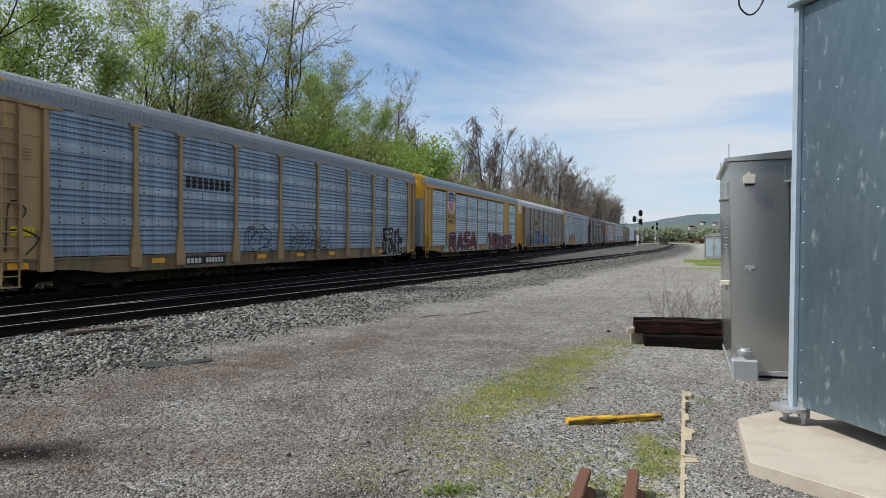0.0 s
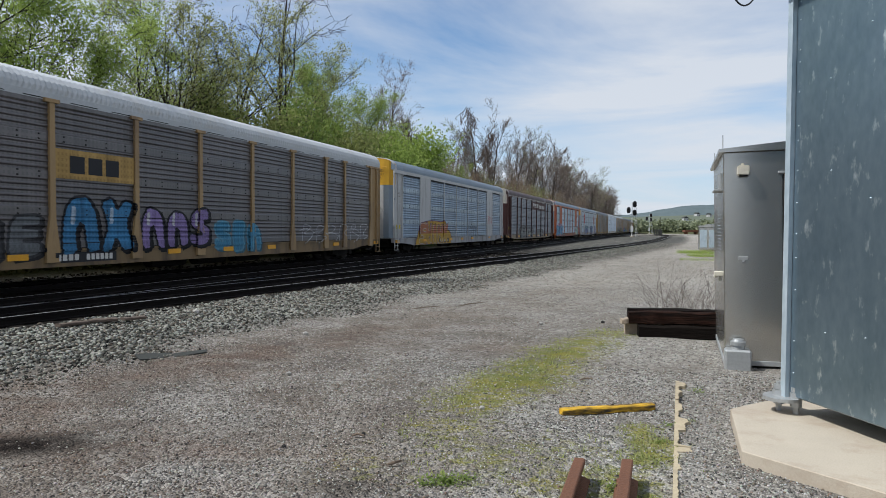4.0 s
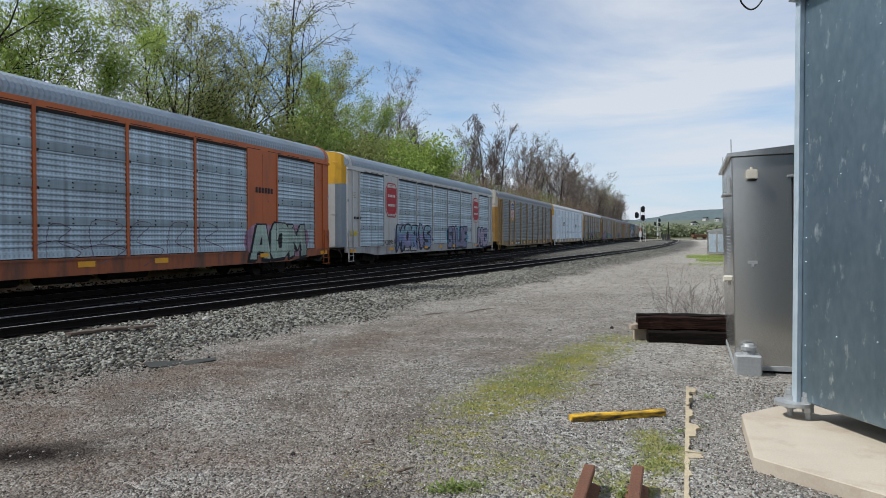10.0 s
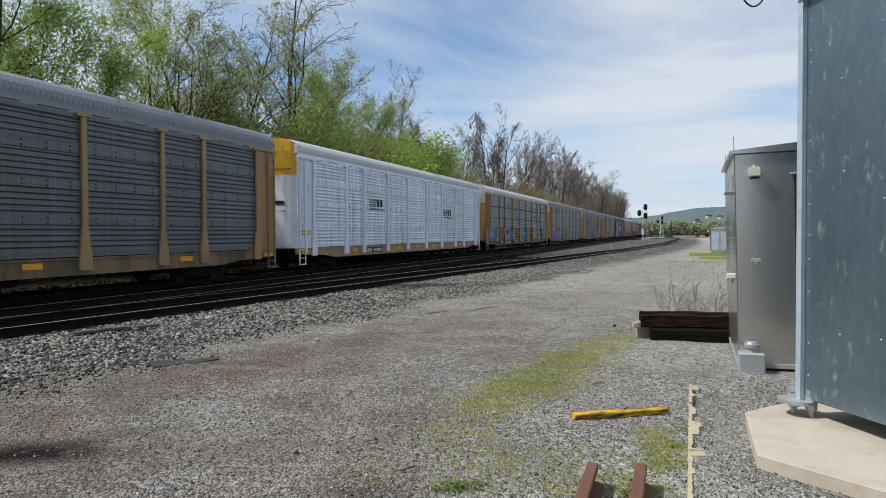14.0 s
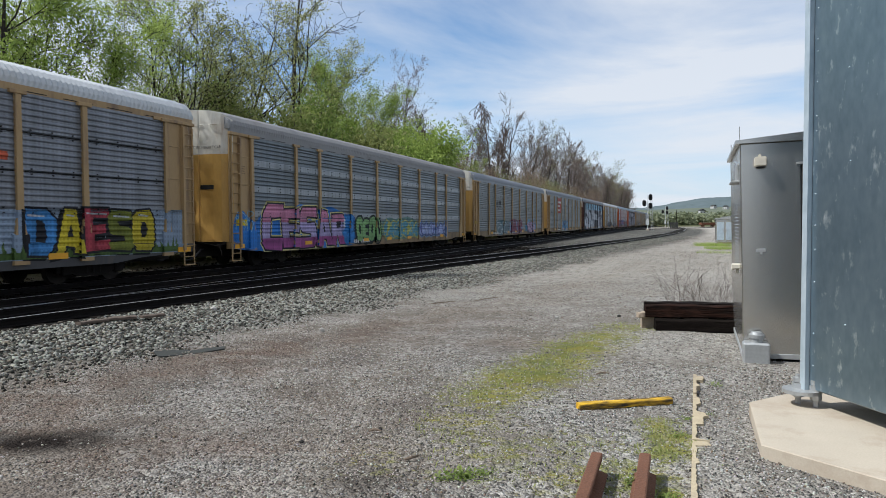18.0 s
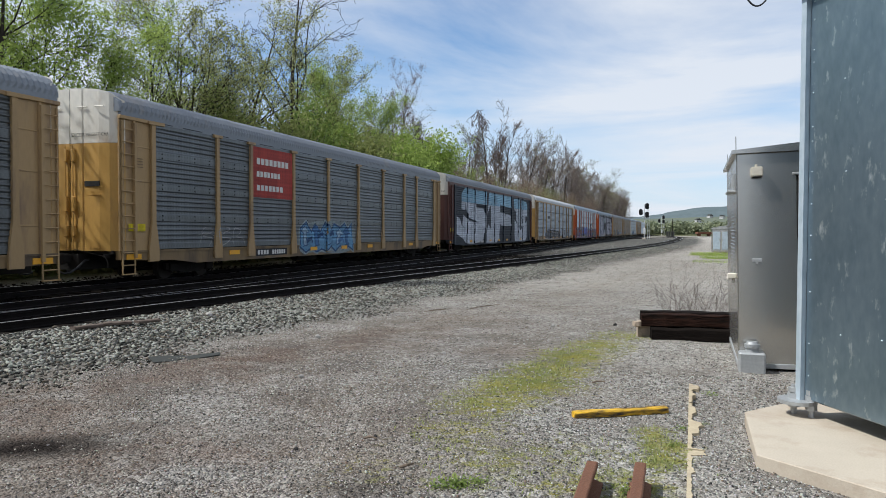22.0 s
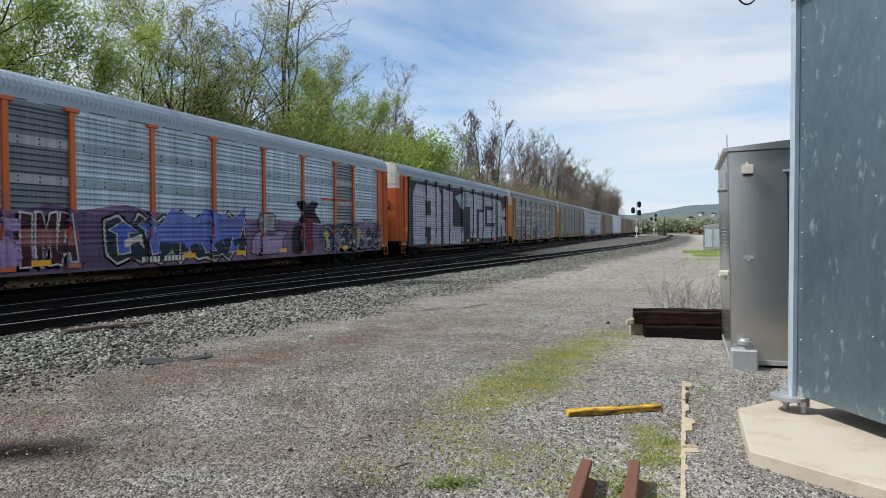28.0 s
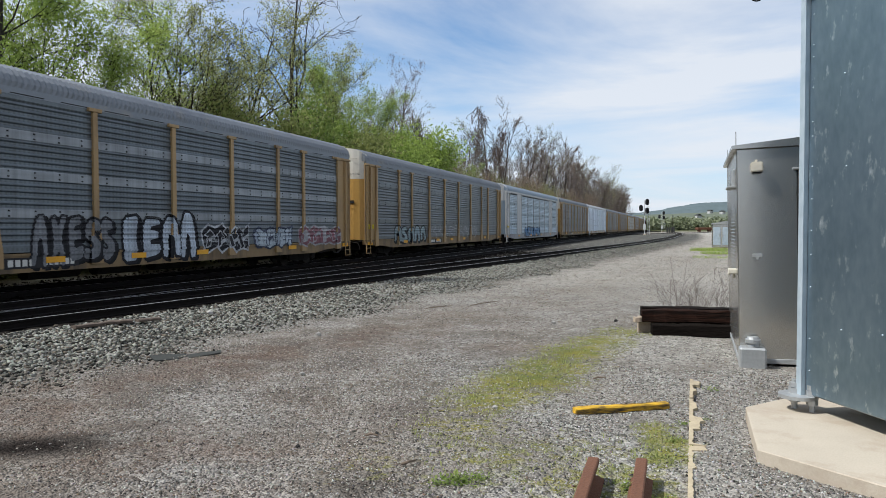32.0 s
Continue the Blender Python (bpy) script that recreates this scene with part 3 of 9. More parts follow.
M_TIE_END = surface("pale_tie_end", (0.40, 0.33, 0.25), (0.27, 0.21, 0.16), rough=0.95, grain=40, bump=0.4)
M_PLATE = surface("dark_flat_plate", (0.06, 0.062, 0.058), (0.04, 0.042, 0.04), spec=0.1, rough=0.95, bump=0.1)
M_CABLE = surface("black_cable", (0.02, 0.02, 0.022), rough=0.5, bump=0)


def pad():
    """Concrete slab with cut corners under the galvanised house."""
    o = thing("concrete_pad", pose(0, 0, 0), "pale beige concrete pad with cut corners", "concrete pad")
    bm = bmesh.new()
    out = [(0.527, 6.488), (0.508, 5.263), (1.166, 4.747), (1.62, 4.39), (3.6, 4.6), (4.4, 6.2), (3.4, 7.6), (1.5, 7.35), (0.86, 6.9)]
    prism(bm, out, "z", -0.16, 0.0)
    bmesh.ops.bevel(bm, geom=[e for e in bm.edges if min(v.co.z for v in e.verts) > -0.01], offset=0.006, segments=1, affect="EDGES")
    part("slab", bm, M_CONCRETE, o)


pad()


def galvanised_house():
    """Tall galvanised relay house on bolted feet; its long wall runs along local x."""
    o = thing("relay_house", pose(0.945, 6.53, 0, 0, 0, -61.0), "tall galvanised steel relay house on bolted feet", "equipment house")
    bm = bmesh.new()
    box(bm, 0.035, 2.3, 0.03, 1.9, 0.144, 3.5, 0.012)
    part("body", bm, M_ZINC, o, "blue-grey streaked galvanised sheet wall")
    bm = bmesh.new()
    prism(bm, [(-0.02, -0.012), (0.04, -0.012), (0.04, 0.028), (0.033, 0.028), (0.033, 0.16), (-0.02, 0.16)], "z", 0.13, 3.51)
    part("corner_post", bm, M_ZINC_EDGE, o, "bright folded corner post")
    bm = bmesh.new()
    box(bm, -0.06, 2.4, -0.06, 2.0, 3.51, 3.60, 0.01)
    part("roof", bm, M_ZINC_EDGE, o)
    bm = bmesh.new()
    tube(bm, [(-0.01, 0.0, 0.105), (-0.01, 0.0, 0.135)], 0.155, 22)
    part("foot_flange", bm, M_STEEL, o, "round steel foot flange")
    for k, (x, y) in enumerate(((-0.055, 0.0), (0.085, 0.06))):
        bm = bmesh.new()
        tube(bm, [(x, y, 0.0), (x, y, 0.20 + 0.05 * (k == 0))], 0.024, 8)
        tube(bm, [(x, y, 0.135), (x, y, 0.18)], 0.05, 6)
        tube(bm, [(x, y, 0.185), (x, y, 0.225)], 0.042, 6)
        tube(bm, [(x, y, 0.06), (x, y, 0.105)], 0.046, 6)
        part("anchor_bolt", bm, M_STEEL, o)
    for x in (2.2,):
        bm = bmesh.new()
        tube(bm, [(x, 0.05, 0.0), (x, 0.05, 0.144)], 0.05, 10)
        part("rear_foot", bm, M_STEEL, o)
    rng = random.Random(4)
    bm0 = bmesh.new()
    bmesh.ops.create_icosphere(bm0, subdivisions=1, radius=0.0085)
    rivet = finish(bm0, "rivet", M_ZINC_EDGE, True)
    for z in (0.35, 0.62, 1.05, 1.32, 1.52, 1.78, 2.05, 2.3, 2.42, 2.7, 2.95, 3.05, 3.3, 3.45):
        part("rivet", rivet, None, o, m=pose(0.085, 0.03, z))
    for z in (0.9, 1.9, 2.9):
        for x in (0.45, 0.85, 1.25):
            part("rivet", rivet, None, o, m=pose(x + rng.uniform(-0.02, 0.02), 0.03, z + rng.uniform(-0.2, 0.2)))


galvanised_house()


def aluminium_house():
    """Smaller aluminium signal house with a door seam, lamp and louvres; leans a little."""
    o = thing("signal_house", pose(0.66, 9.04, -0.08, 0, -1.4, -1.0), "brushed aluminium signal house with a sloping roof", "equipment house")
    bm = bmesh.new()
    box(bm, 0, 2.3, 0, 2.7, 0.03, 2.56, 0.012)
    part("body", bm, M_ALU, o, "dull brushed aluminium sheet wall")
    bm = bmesh.new()
    prism(bm, [(-0.05, 2.56), (2.35, 2.56), (2.35, 2.78), (-0.05, 2.60)], "y", -0.05, 2.75)
    part("roof", bm, M_ALU, o, "thin sloping sheet roof")
    bm = bmesh.new()
    box(bm, -0.012, 2.3, -0.008, 2.69, 0.0, 0.06, 0.004)
    part("base_rail", bm, M_STEEL, o)
    # front door with its seams
    door = bmesh.new()
    box(door, 0.66, 1.6, -0.02, 0.004, 0.1, 2.28, 0.006)
    d = part("door", door, M_ALU, o)
    bm = bmesh.new()
    box(bm, 0.645, 0.66, -0.006, 0.003, 0.1, 2.28)
    part("door_gap", bm, M_DARKGAP, d)
    bm = bmesh.new()
    box(bm, 0.60, 1.64, -0.035, 0.0, 2.285, 2.31, 0.004)
    part("drip_edge", bm, M_STEEL, d)
    bm = bmesh.new()
    box(bm, 0.60, 0.64, -0.004, 0.001, 0.06, 2.54)
    part("wall_seam", bm, M_ALU, o)
    # lamp
    lamp = bmesh.new()
    prism(lamp, [(0.155, -0.115), (0.285, -0.115), (0.285, 0.0), (0.155, 0.0)], "z", 2.275, 2.39)
    bmesh.ops.bevel(lamp, geom=lamp.edges[:], offset=0.012, segments=2, affect="EDGES")
    lp = part("wall_lamp", lamp, M_CREAM, o, "cream square wall lamp")
    bm = bmesh.new()
    box(bm, 0.17, 0.27, -0.10, -0.015, 2.262, 2.276)
    part("lens", bm, M_DARKGAP, lp)
    bm = bmesh.new()
    tube(bm, [(0.215, -0.03, 2.39), (0.215, -0.03, 2.42)], 0.014, 8)
    part("photocell", bm, M_CREAM, lp)
    bm = bmesh.new()
    box(bm, 0.16, 0.27, -0.012, 0.0, 1.27, 1.31, 0.003)
    box(bm, 0.20, 0.23, -0.014, 0.0, 1.24, 1.28, 0.003)
    part("latch_plate", bm, M_STEEL, o, "small bright latch plate")
    # side louvres
    for k in range(20):
        bm = bmesh.new()
        prism(bm, [(-0.006, 1.05 + 0.045 * k), (0.002, 1.062 + 0.045 * k), (0.002, 1.07 + 0.045 * k), (-0.006, 1.058 + 0.045 * k)], "y", 0.5, 1.5)
        part("louvre", bm, M_ALU, o)
    bm = bmesh.new()
    box(bm, -0.09, 0.0, 0.3, 0.9, 2.12, 2.145, 0.004)
    box(bm, -0.02, 0.0, 0.35, 0.85, 2.15, 2.35, 0.004)
    part("vent_hood", bm, M_STEEL, o)
    bm = bmesh.new()
    tube(bm, [(-0.035, 0.25, 1.0), (-0.035, 0.25, 1.1), (-0.10, 0.25, 1.05)], 0.022, 8)
    box(bm, -0.10, 0.0, 0.18, 0.32, 1.06, 1.12, 0.008)
    part("conduit_elbow", bm, M_CREAM, o, "white conduit fitting on the side wall")
    for x, y, h in ((0.0, 0.02, 0.17), (-0.03, 1.6, 0.12)):
        bm = bmesh.new()
        tube(bm, [(x, y, 2.58), (x, y, 2.60 + h)], 0.006, 6)
        part("antenna_rod", bm, M_STEEL, o)


aluminium_house()


def pedestal_box():
    o = thing("junction_pedestal", pose(0.645, 8.80, -0.115), "small grey metal junction pedestal with a round cap", "pedestal")
    bm = bmesh.new()
    box(bm, 0, 0.29, 0, 0.22, 0, 0.255, 0.02)
    part("case", bm, M_STEEL, o)
    bm = bmesh.new()
    tube(bm, [(0.15, 0.11, 0.25), (0.15, 0.11, 0.30), (0.15, 0.11, 0.305), (0.15, 0.11, 0.345), (0.15, 0.11, 0.35), (0.15, 0.11, 0.375)],
         [0.075, 0.07, 0.088, 0.088, 0.07, 0.06], 18)
    part("cap", bm, M_STEEL, o, "round screwed cap")


pedestal_box()


def rough_bar(length, w, h, seed, cuts=14, wear=0.012):
    """A long timber with chipped, uneven edges, along x from 0."""
    bm = bmesh.new()
    rng = random.Random(seed)
    prof = [(-w / 2, 0), (w / 2, 0), (w / 2, h), (-w / 2, h)]
    rings = []
    for i in range(cuts + 1):
        x = length * i / cuts
        rings.append([bm.verts.new((x, p + rng.uniform(-wear, wear), q + rng.uniform(-wear, wear) * (q > 0))) for p, q in prof])
    for a, b in zip(rings, rings[1:]):
        for k in range(4):
            bm.faces.new((a[k], b[k], b[(k + 1) % 4], a[(k + 1) % 4]))
    bm.faces.new(rings[0])
    bm.faces.new(rings[-1][::-1])
    bmesh.ops.bevel(bm, geom=[e for e in bm.edges if abs(e.verts[0].co.x - e.verts[1].co.x) > 0.01], offset=0.012, segments=1, affect="EDGES")
    bmesh.ops.recalc_face_normals(bm, faces=bm.faces)
    return bm


def loose(name, bm, material, m, label, category, group=""):
    ob = new(name, finish(bm, name, material))
    ob.matrix_basis = m
    return tagged(ob, label, category, group)


G = "stack of old ties"
loose("railway_tie", rough_bar(2.5, 0.23, 0.18, 11), M_TIMBER, pose(-0.44, 11.15, -0.11, 0, 0, 9), "black creosoted wooden tie lying on gravel", "railway tie", G)
loose("railway_tie", rough_bar(2.5, 0.23, 0.18, 12), M_TIE_END, pose(-0.66, 11.42, -0.11, 0, 0, 9), "weathered wooden tie with a pale end", "railway tie", G)
loose("railway_tie", rough_bar(2.5, 0.23, 0.185, 13, wear=0.018), M_TIMBER_RED, pose(-0.60, 11.30, 0.082, 0, 0, 9), "split reddish-brown wooden tie on top of two others", "railway tie", G)
loose("pale_lump", rough_bar(0.13, 0.12, 0.09, 23, 3, 0.02), M_TIE_END, pose(-0.70, 11.22, 0.07, 0, 0, 20), "pale broken wood lump on a tie end", "wood piece")
loose("railway_tie", rough_bar(2.5, 0.22, 0.17, 14), M_TIMBER, pose(-0.62, 11.56, 0.115, 0, 0, 9), "black creosoted wooden tie lying behind the split one", "railway tie", G)
loose("yellow_plank", rough_bar(0.90, 0.085, 0.055, 15, 12, 0.002), M_YELLOW, pose(-0.89, 6.15, -0.095, 0, 0, 31.0), "chipped yellow painted wooden plank on gravel", "plank")


def edging():
    """Worn pale edging with a broken inner side, in short lengths."""
    o = thing("edging_strip", pose(0, 0, 0), "worn yellowish edging boards flush with gravel", "edging", kind="structure")
    rng = random.Random(5)
    y = 3.4
    while y < 7.85:
        L = rng.uniform(0.5, 0.8)
        y1 = min(y + L, 7.92)
        n = 22
        xl = lambda q: 0.045 + (q - 4.63) * 0.013
        left = [(xl(y + (y1 - y) * i / n), y + (y1 - y) * i / n) for i in range(n + 1)]
        right = [(xl(q) + 0.024 + sum(s * (1 if abs(q - c) < w else 0) * rng.uniform(0.75, 1.1) for c, w, s in ((7.76, 0.09, 0.07), (7.35, 0.05, 0.03), (6.75, 0.12, 0.03), (6.28, 0.07, 0.09), (6.08, 0.12, 0.05), (5.46, 0.08, 0.10), (5.05, 0.05, 0.02))) + rng.uniform(0, 0.016), q) for _, q in left]
        bm = bmesh.new()
        prism(bm, left + right[::-1], "z", -0.16, -0.078 + rng.uniform(-0.008, 0.008))
        part("board", bm, M_BOARD, o)
        y = y1 + 0.008


edging()


def short_rail(x, y0, y1, turn, seed):
    n = len(RAIL_PROFILE)
    v, f = [], []
    for i, y in enumerate((y0, y1)):
        v += [(px, y, pz) for px, pz in RAIL_PROFILE]
    f = [(k, (k + 1) % n, n + (k + 1) % n, n + k) for k in range(n)] + [tuple(range(n))[::-1], tuple(range(n, 2 * n))]
    ob = new("rail_piece", raw_mesh("rail_piece", v, f, M_RUST))
    ob.matrix_basis = pose(x, 0, 0.045, 0, 0, turn)
    return tagged(ob, "short length of rusty rail lying on gravel", "rail", "two loose rail pieces")


short_rail(-0.475, 2.6, 4.60, 0.8, 1)
short_rail(-0.19, 2.6, 4.68, 0.6, 2)

bm = bmesh.new()
prism(bm, [(-0.30, -0.15), (0.24, -0.17), (0.30, 0.12), (0.10, 0.14), (0.06, 0.19), (-0.26, 0.17)], "z", 0, 0.014)
loose("flat_plate", bm, M_PLATE, pose(-6.16, 7.22, -0.10, 5, 3, 62) @ Matrix.Diagonal((0.8, 0.85, 1, 1)), "flat dark grey plate lying on ballast", "plate", "flat dark plates")
bm = bmesh.new()
prism(bm, [(-0.26, -0.11), (0.24, -0.09), (0.28, 0.06), (0.02, 0.11), (-0.24, 0.10)], "z", 0, 0.014)
loose("flat_plate", bm, M_PLATE, pose(-5.86, 7.50, -0.092, 4, -4, 48) @ Matrix.Diagonal((0.8, 0.85, 1, 1)), "flat dark grey plate lying on ballast", "plate", "flat dark plates")


for bx, by, ba, bl in ((-9.55, 8.9, 75, 0.5), (-9.5, 9.5, 50, 0.45), (-9.15, 9.9, 66, 0.4)):
    loose("old_board", rough_bar(bl, 0.17, 0.05, int(by * 10), 8, 0.008), surface("weathered_board", (0.13, 0.10, 0.08), (0.07, 0.052, 0.042), rough=0.95, grain=20, stretch=(0.4, 4, 4), bump=0.5),
          pose(bx, by, -0.115, 0, 0, ba), "weathered brown board lying on ballast", "board", "boards beside the siding")


def cable():
    bm = bmesh.new()
    key = [(1.12, 6.52, 3.58), (0.95, 6.5, 3.85), (0.78, 6.55, 3.78), (0.68, 6.57, 3.58), (0.63, 6.55, 3.50), (0.575, 6.535, 3.475), (0.52, 6.515, 3.51), (0.49, 6.505, 3.58),
           (0.50, 6.50, 3.75), (0.62, 6.5, 3.98), (1.0, 6.6, 4.15), (1.8, 6.9, 4.3)]
    pts = []
    for i in range(len(key) - 1):
        p = [Vector(key[max(0, min(len(key) - 1, i + k))]) for k in (-1, 0, 1, 2)]
        for j in range(6):
            t = j / 6
            pts.append(0.5 * (2 * p[1] + (p[2] - p[0]) * t + (2 * p[0] - 5 * p[1] + 4 * p[2] - p[3]) * t * t + (3 * p[1] - p[0] - 3 * p[2] + p[3]) * t ** 3))
    tube(bm, pts, 0.0075, 7)
    loose("hanging_cable", bm, M_CABLE, pose(0, 0, 0), "black cable hanging in a loop from the relay house", "cable")


cable()


def debris():
    """Sticks, chips and odd stones on the gravel."""
    m_stick = surface("grey_stick", (0.20, 0.15, 0.11), (0.10, 0.075, 0.055), rough=0.95, bump=0.3)
    m_white = surface("pale_stone", (0.38, 0.365, 0.34), (0.28, 0.265, 0.245), rough=0.9)
    m_dark = surface("dark_clod", (0.03, 0.028, 0.026), rough=0.95)
    rng = random.Random(21)
    for x, y, a, L in ((-1.83, 4.42, 55, 0.12), (-2.35, 4.95, 10, 0.1), (-4.2, 14.0, 70, 1.1), (-4.9, 13.2, 60, 0.7), (-3.2, 6.4, 120, 0.14), (-0.9, 7.6, 30, 0.15), (-5.1, 18.5, 80, 0.9)):
        bm = bmesh.new()
        tube(bm, [(0, 0, 0), (L * 0.4, rng.uniform(-0.03, 0.03), 0.012), (L, 0, 0.004)], [0.008, 0.011, 0.006], 6)
        loose("stick", bm, m_stick, pose(x, y, -0.085, 0, 0, a), "thin grey stick lying on gravel", "stick")
    for x, y, s, dark in ((-2.3, 5.05, 0.02, 1), (-2.75, 4.6, 0.022, 1), (-1.6, 6.1, 0.03, 0), (-4.0, 6.8, 0.035, 0), (-3.0, 8.8, 0.03, 0), (-2.1, 12.0, 0.05, 0), (-5.3, 9.5, 0.05, 0),
                          (-1.1, 12.6, 0.045, 1), (-8.9, 11.6, 0.08, 0), (-9.35, 9.8, 0.07, 0)):
        bm = bmesh.new()
        bmesh.ops.create_icosphere(bm, subdivisions=1, radius=s)
        for v in bm.verts:
            v.co *= rng.uniform(0.75, 1.2)
            v.co.z *= 0.7
        loose("loose_stone", bm, m_dark if dark else m_white, pose(x, y, float(ground_height(np.array(x), np.array(y))) + s * 0.4, 0, 0, rng.uniform(0, 360)),
              "single dark stone on gravel" if dark else "single pale stone on gravel", "stone")


debris()


def far_cabinet(x, y, w, d, h, label):
    o = thing("signal_cabinet", pose(x, y, -0.1), label, "equipment cabinet", "far signal cabinets")
    bm = bmesh.new()
    box(bm, 0, w, 0, d, 0.12, h, 0.03)
    part("body", bm, M_ALU, o)
    bm = bmesh.new()
    prism(bm, [(-0.06, h), (w + 0.06, h), (w + 0.06, h + 0.1), (w / 2, h + 0.2), (-0.06, h + 0.1)], "y", -0.08, d + 0.08)
    part("roof", bm, M_ALU, o)
    for k in range(2):
        bm = bmesh.new()
        box(bm, 0.08 + k * w / 2, w / 2 - 0.06 + k * w / 2, -0.025, 0, 0.3, h - 0.2, 0.01)
        dr = part("door", bm, M_ZINC_EDGE, o, "pale cabinet door")
        bm = bmesh.new()
        box(bm, w / 2 - 0.16 + k * 0.24, w / 2 - 0.10 + k * 0.24, -0.06, -0.02, h * 0.5, h * 0.5 + 0.2)
        part("handle", bm, M_STEEL, dr)
    bm = bmesh.new()
    box(bm, 0.1, w - 0.1, 0.1, d - 0.1, -0.05, 0.12)
    part("plinth", bm, M_CONCRETE, o)


far_cabinet(2.15, 57, 1.3, 1.0, 1.85, "pale grey metal signal cabinet with double doors")
far_cabinet(3.5, 55, 1.7, 1.4, 2.25, "larger grey metal signal cabinet with a low roof")
far_cabinet(2.9, 63, 1.6, 1.2, 2.0, "grey metal signal cabinet behind the others")

M_BLACK = surface("black_signal_paint", (0.015, 0.015, 0.016), rough=0.6, bump=0)
M_SILVER = surface("silver_mast_paint", (0.62, 0.63, 0.63), (0.5, 0.51, 0.51), rough=0.55, metal=0.2, bump=0.02)


def signal(x, y, scale, heads, label):
    """Railway colour-light signal: mast, ladder, heads with round hoods and backgrounds."""
    o = thing("railway_signal", pose(x, y, -0.1), label, "railway signal", "line-side signals")
    H = 7.4 * scale
    bm = bmesh.new()
    tube(bm, [(0, 0, 0), (0, 0, H)], 0.085, 10)
    part("mast", bm, M_SILVER, o)
    bm = bmesh.new()
    box(bm, -0.35, 0.35, -0.35, 0.35, -0.2, 0.15, 0.03)
    part("foundation", bm, M_CONCRETE, o)
    bm = bmesh.new()
    for q in (0.75, 1.15):
        tube(bm, [(q, 0.1, 0), (q - 0.25, 0.1, H * 0.86)], 0.035, 6)
    for k in range(int(H / 0.35)):
        q = 0.25 * k * 0.35 / (H * 0.86)
        tube(bm, [(0.75 - q, 0.1, 0.3 + 0.33 * k), (1.15 - q, 0.1, 0.3 + 0.33 * k)], 0.02, 5)
    part("ladder", bm, M_SILVER, o)
    bm = bmesh.new()
    box(bm, -0.5, 1.1, -0.3, 0.3, H * 0.62, H * 0.62 + 0.05)
    part("platform", bm, M_SILVER, o)
    bm = bmesh.new()
    box(bm, -0.5, 1.1, -0.3, 0.3, H * 0.42, H * 0.42 + 0.05)
    part("platform", bm, M_SILVER, o)
    bm = bmesh.new()
    box(bm, -0.28, 0.28, -0.25, 0.25, 1.1, 2.3, 0.03)
    part("relay_box", bm, M_SILVER, o)
    for hx, hz, n in heads:
        bm = bmesh.new()
        out = [(hx + 0.42 * math.cos(a), hz + 0.42 * math.sin(a) + (0.27 if math.sin(a) > 0 else -0.27)) for a in [2 * math.pi * k / 20 for k in range(20)]]
        prism(bm, out, "y", -0.22, -0.19)
        hd = part("signal_head", bm, M_BLACK, o, "black oval signal background")
        for k in range(n):
            z = hz + (k - (n - 1) / 2) * 0.36
            bm = bmesh.new()
            tube(bm, [(hx, -0.2, z), (hx, -0.55, z - 0.03)], 0.13, 10, cap=False)
            part("hood", bm, M_BLACK, hd)
        bm = bmesh.new()
        box(bm, min(0, hx), max(0, hx) + 0.03, -0.17, -0.1, hz - 0.05, hz + 0.05)
        part("bracket", bm, M_SILVER, hd)


signal(-7.95, 160, 1.03, ((0.55, 7.2, 3), (0.55, 5.3, 3), (-0.75, 5.9, 2)), "silver signal mast with three black heads and a ladder")
signal(-7.2, 270, 1.0, ((0.6, 6.9, 3), (0.6, 5.3, 3), (-0.9, 5.6, 2)), "distant silver signal mast with black heads")
bm = bmesh.new()
tube(bm, [(0, 0, 0), (0, 0, 5.6)], [0.14, 0.10], 8)
loose("line_pole", bm, M_TIE, pose(-2.9, 232, -0.1), "dark wooden line pole beside the track", "pole")
bm = bmesh.new()
for k in range(4):
    box(bm, k * 0.62, k * 0.62 + 0.5, 0, 1.2, 0, 1.7, 0.05)
loose("dark_crates", bm, M_PLATE, pose(-4.6, 222, -0.1), "dark metal boxes beside the far track", "boxes")
bm = bmesh.new()
box(bm, 0, 5.2, 0, 2.6, 0.7, 1.5, 0.06)
for k in range(7):
    box(bm, 0.1 + 0.8 * k, 0.2 + 0.8 * k, -0.06, 0.0, 0.7, 1.5)
box(bm, 0.5, 1.2, 0.3, 2.2, 0.0, 0.72, 0.05)
box(bm, 4.0, 4.7, 0.3, 2.2, 0.0, 0.72, 0.05)
loose("rusty_wagon", bm, M_RUST, pose(5.2, 262, -0.05, 0, 0, 20), "low rusty flat wagon standing on the spur", "wagon")


# ---- the train ----
HALF, LONG, PITCH, TIP = 1.59, 26.9, 28.8, 13.45
POSTS = (1.75, 4.75, 6.65, 9.55, 12.45, 15.45, 18.35, 21.25, 23.15, 26.15)
Z_SILL, Z_PANEL, Z_TOP = 0.5, 0.98, 4.66
PAINTS = {}


def paint(name, color, dirt=(0.16, 0.12, 0.09), amount=0.3, rough=0.55, metal=0.0, streak=True):
    """Weathered railway paint, made once for each name."""
    if name not in PAINTS:
        PAINTS[name] = surface("paint_" + name, color, tuple(c * 0.78 for c in color), rough=rough, metal=metal, grain=14, blotch=0.9, mix=0.6, bump=0.04,
                               stain=dirt, stain_amount=amount, stretch=(1, 1.6, 0.35) if streak else (1, 1, 1), per_object=0.07, stain_scale=0.9)
    return PAINTS[name]


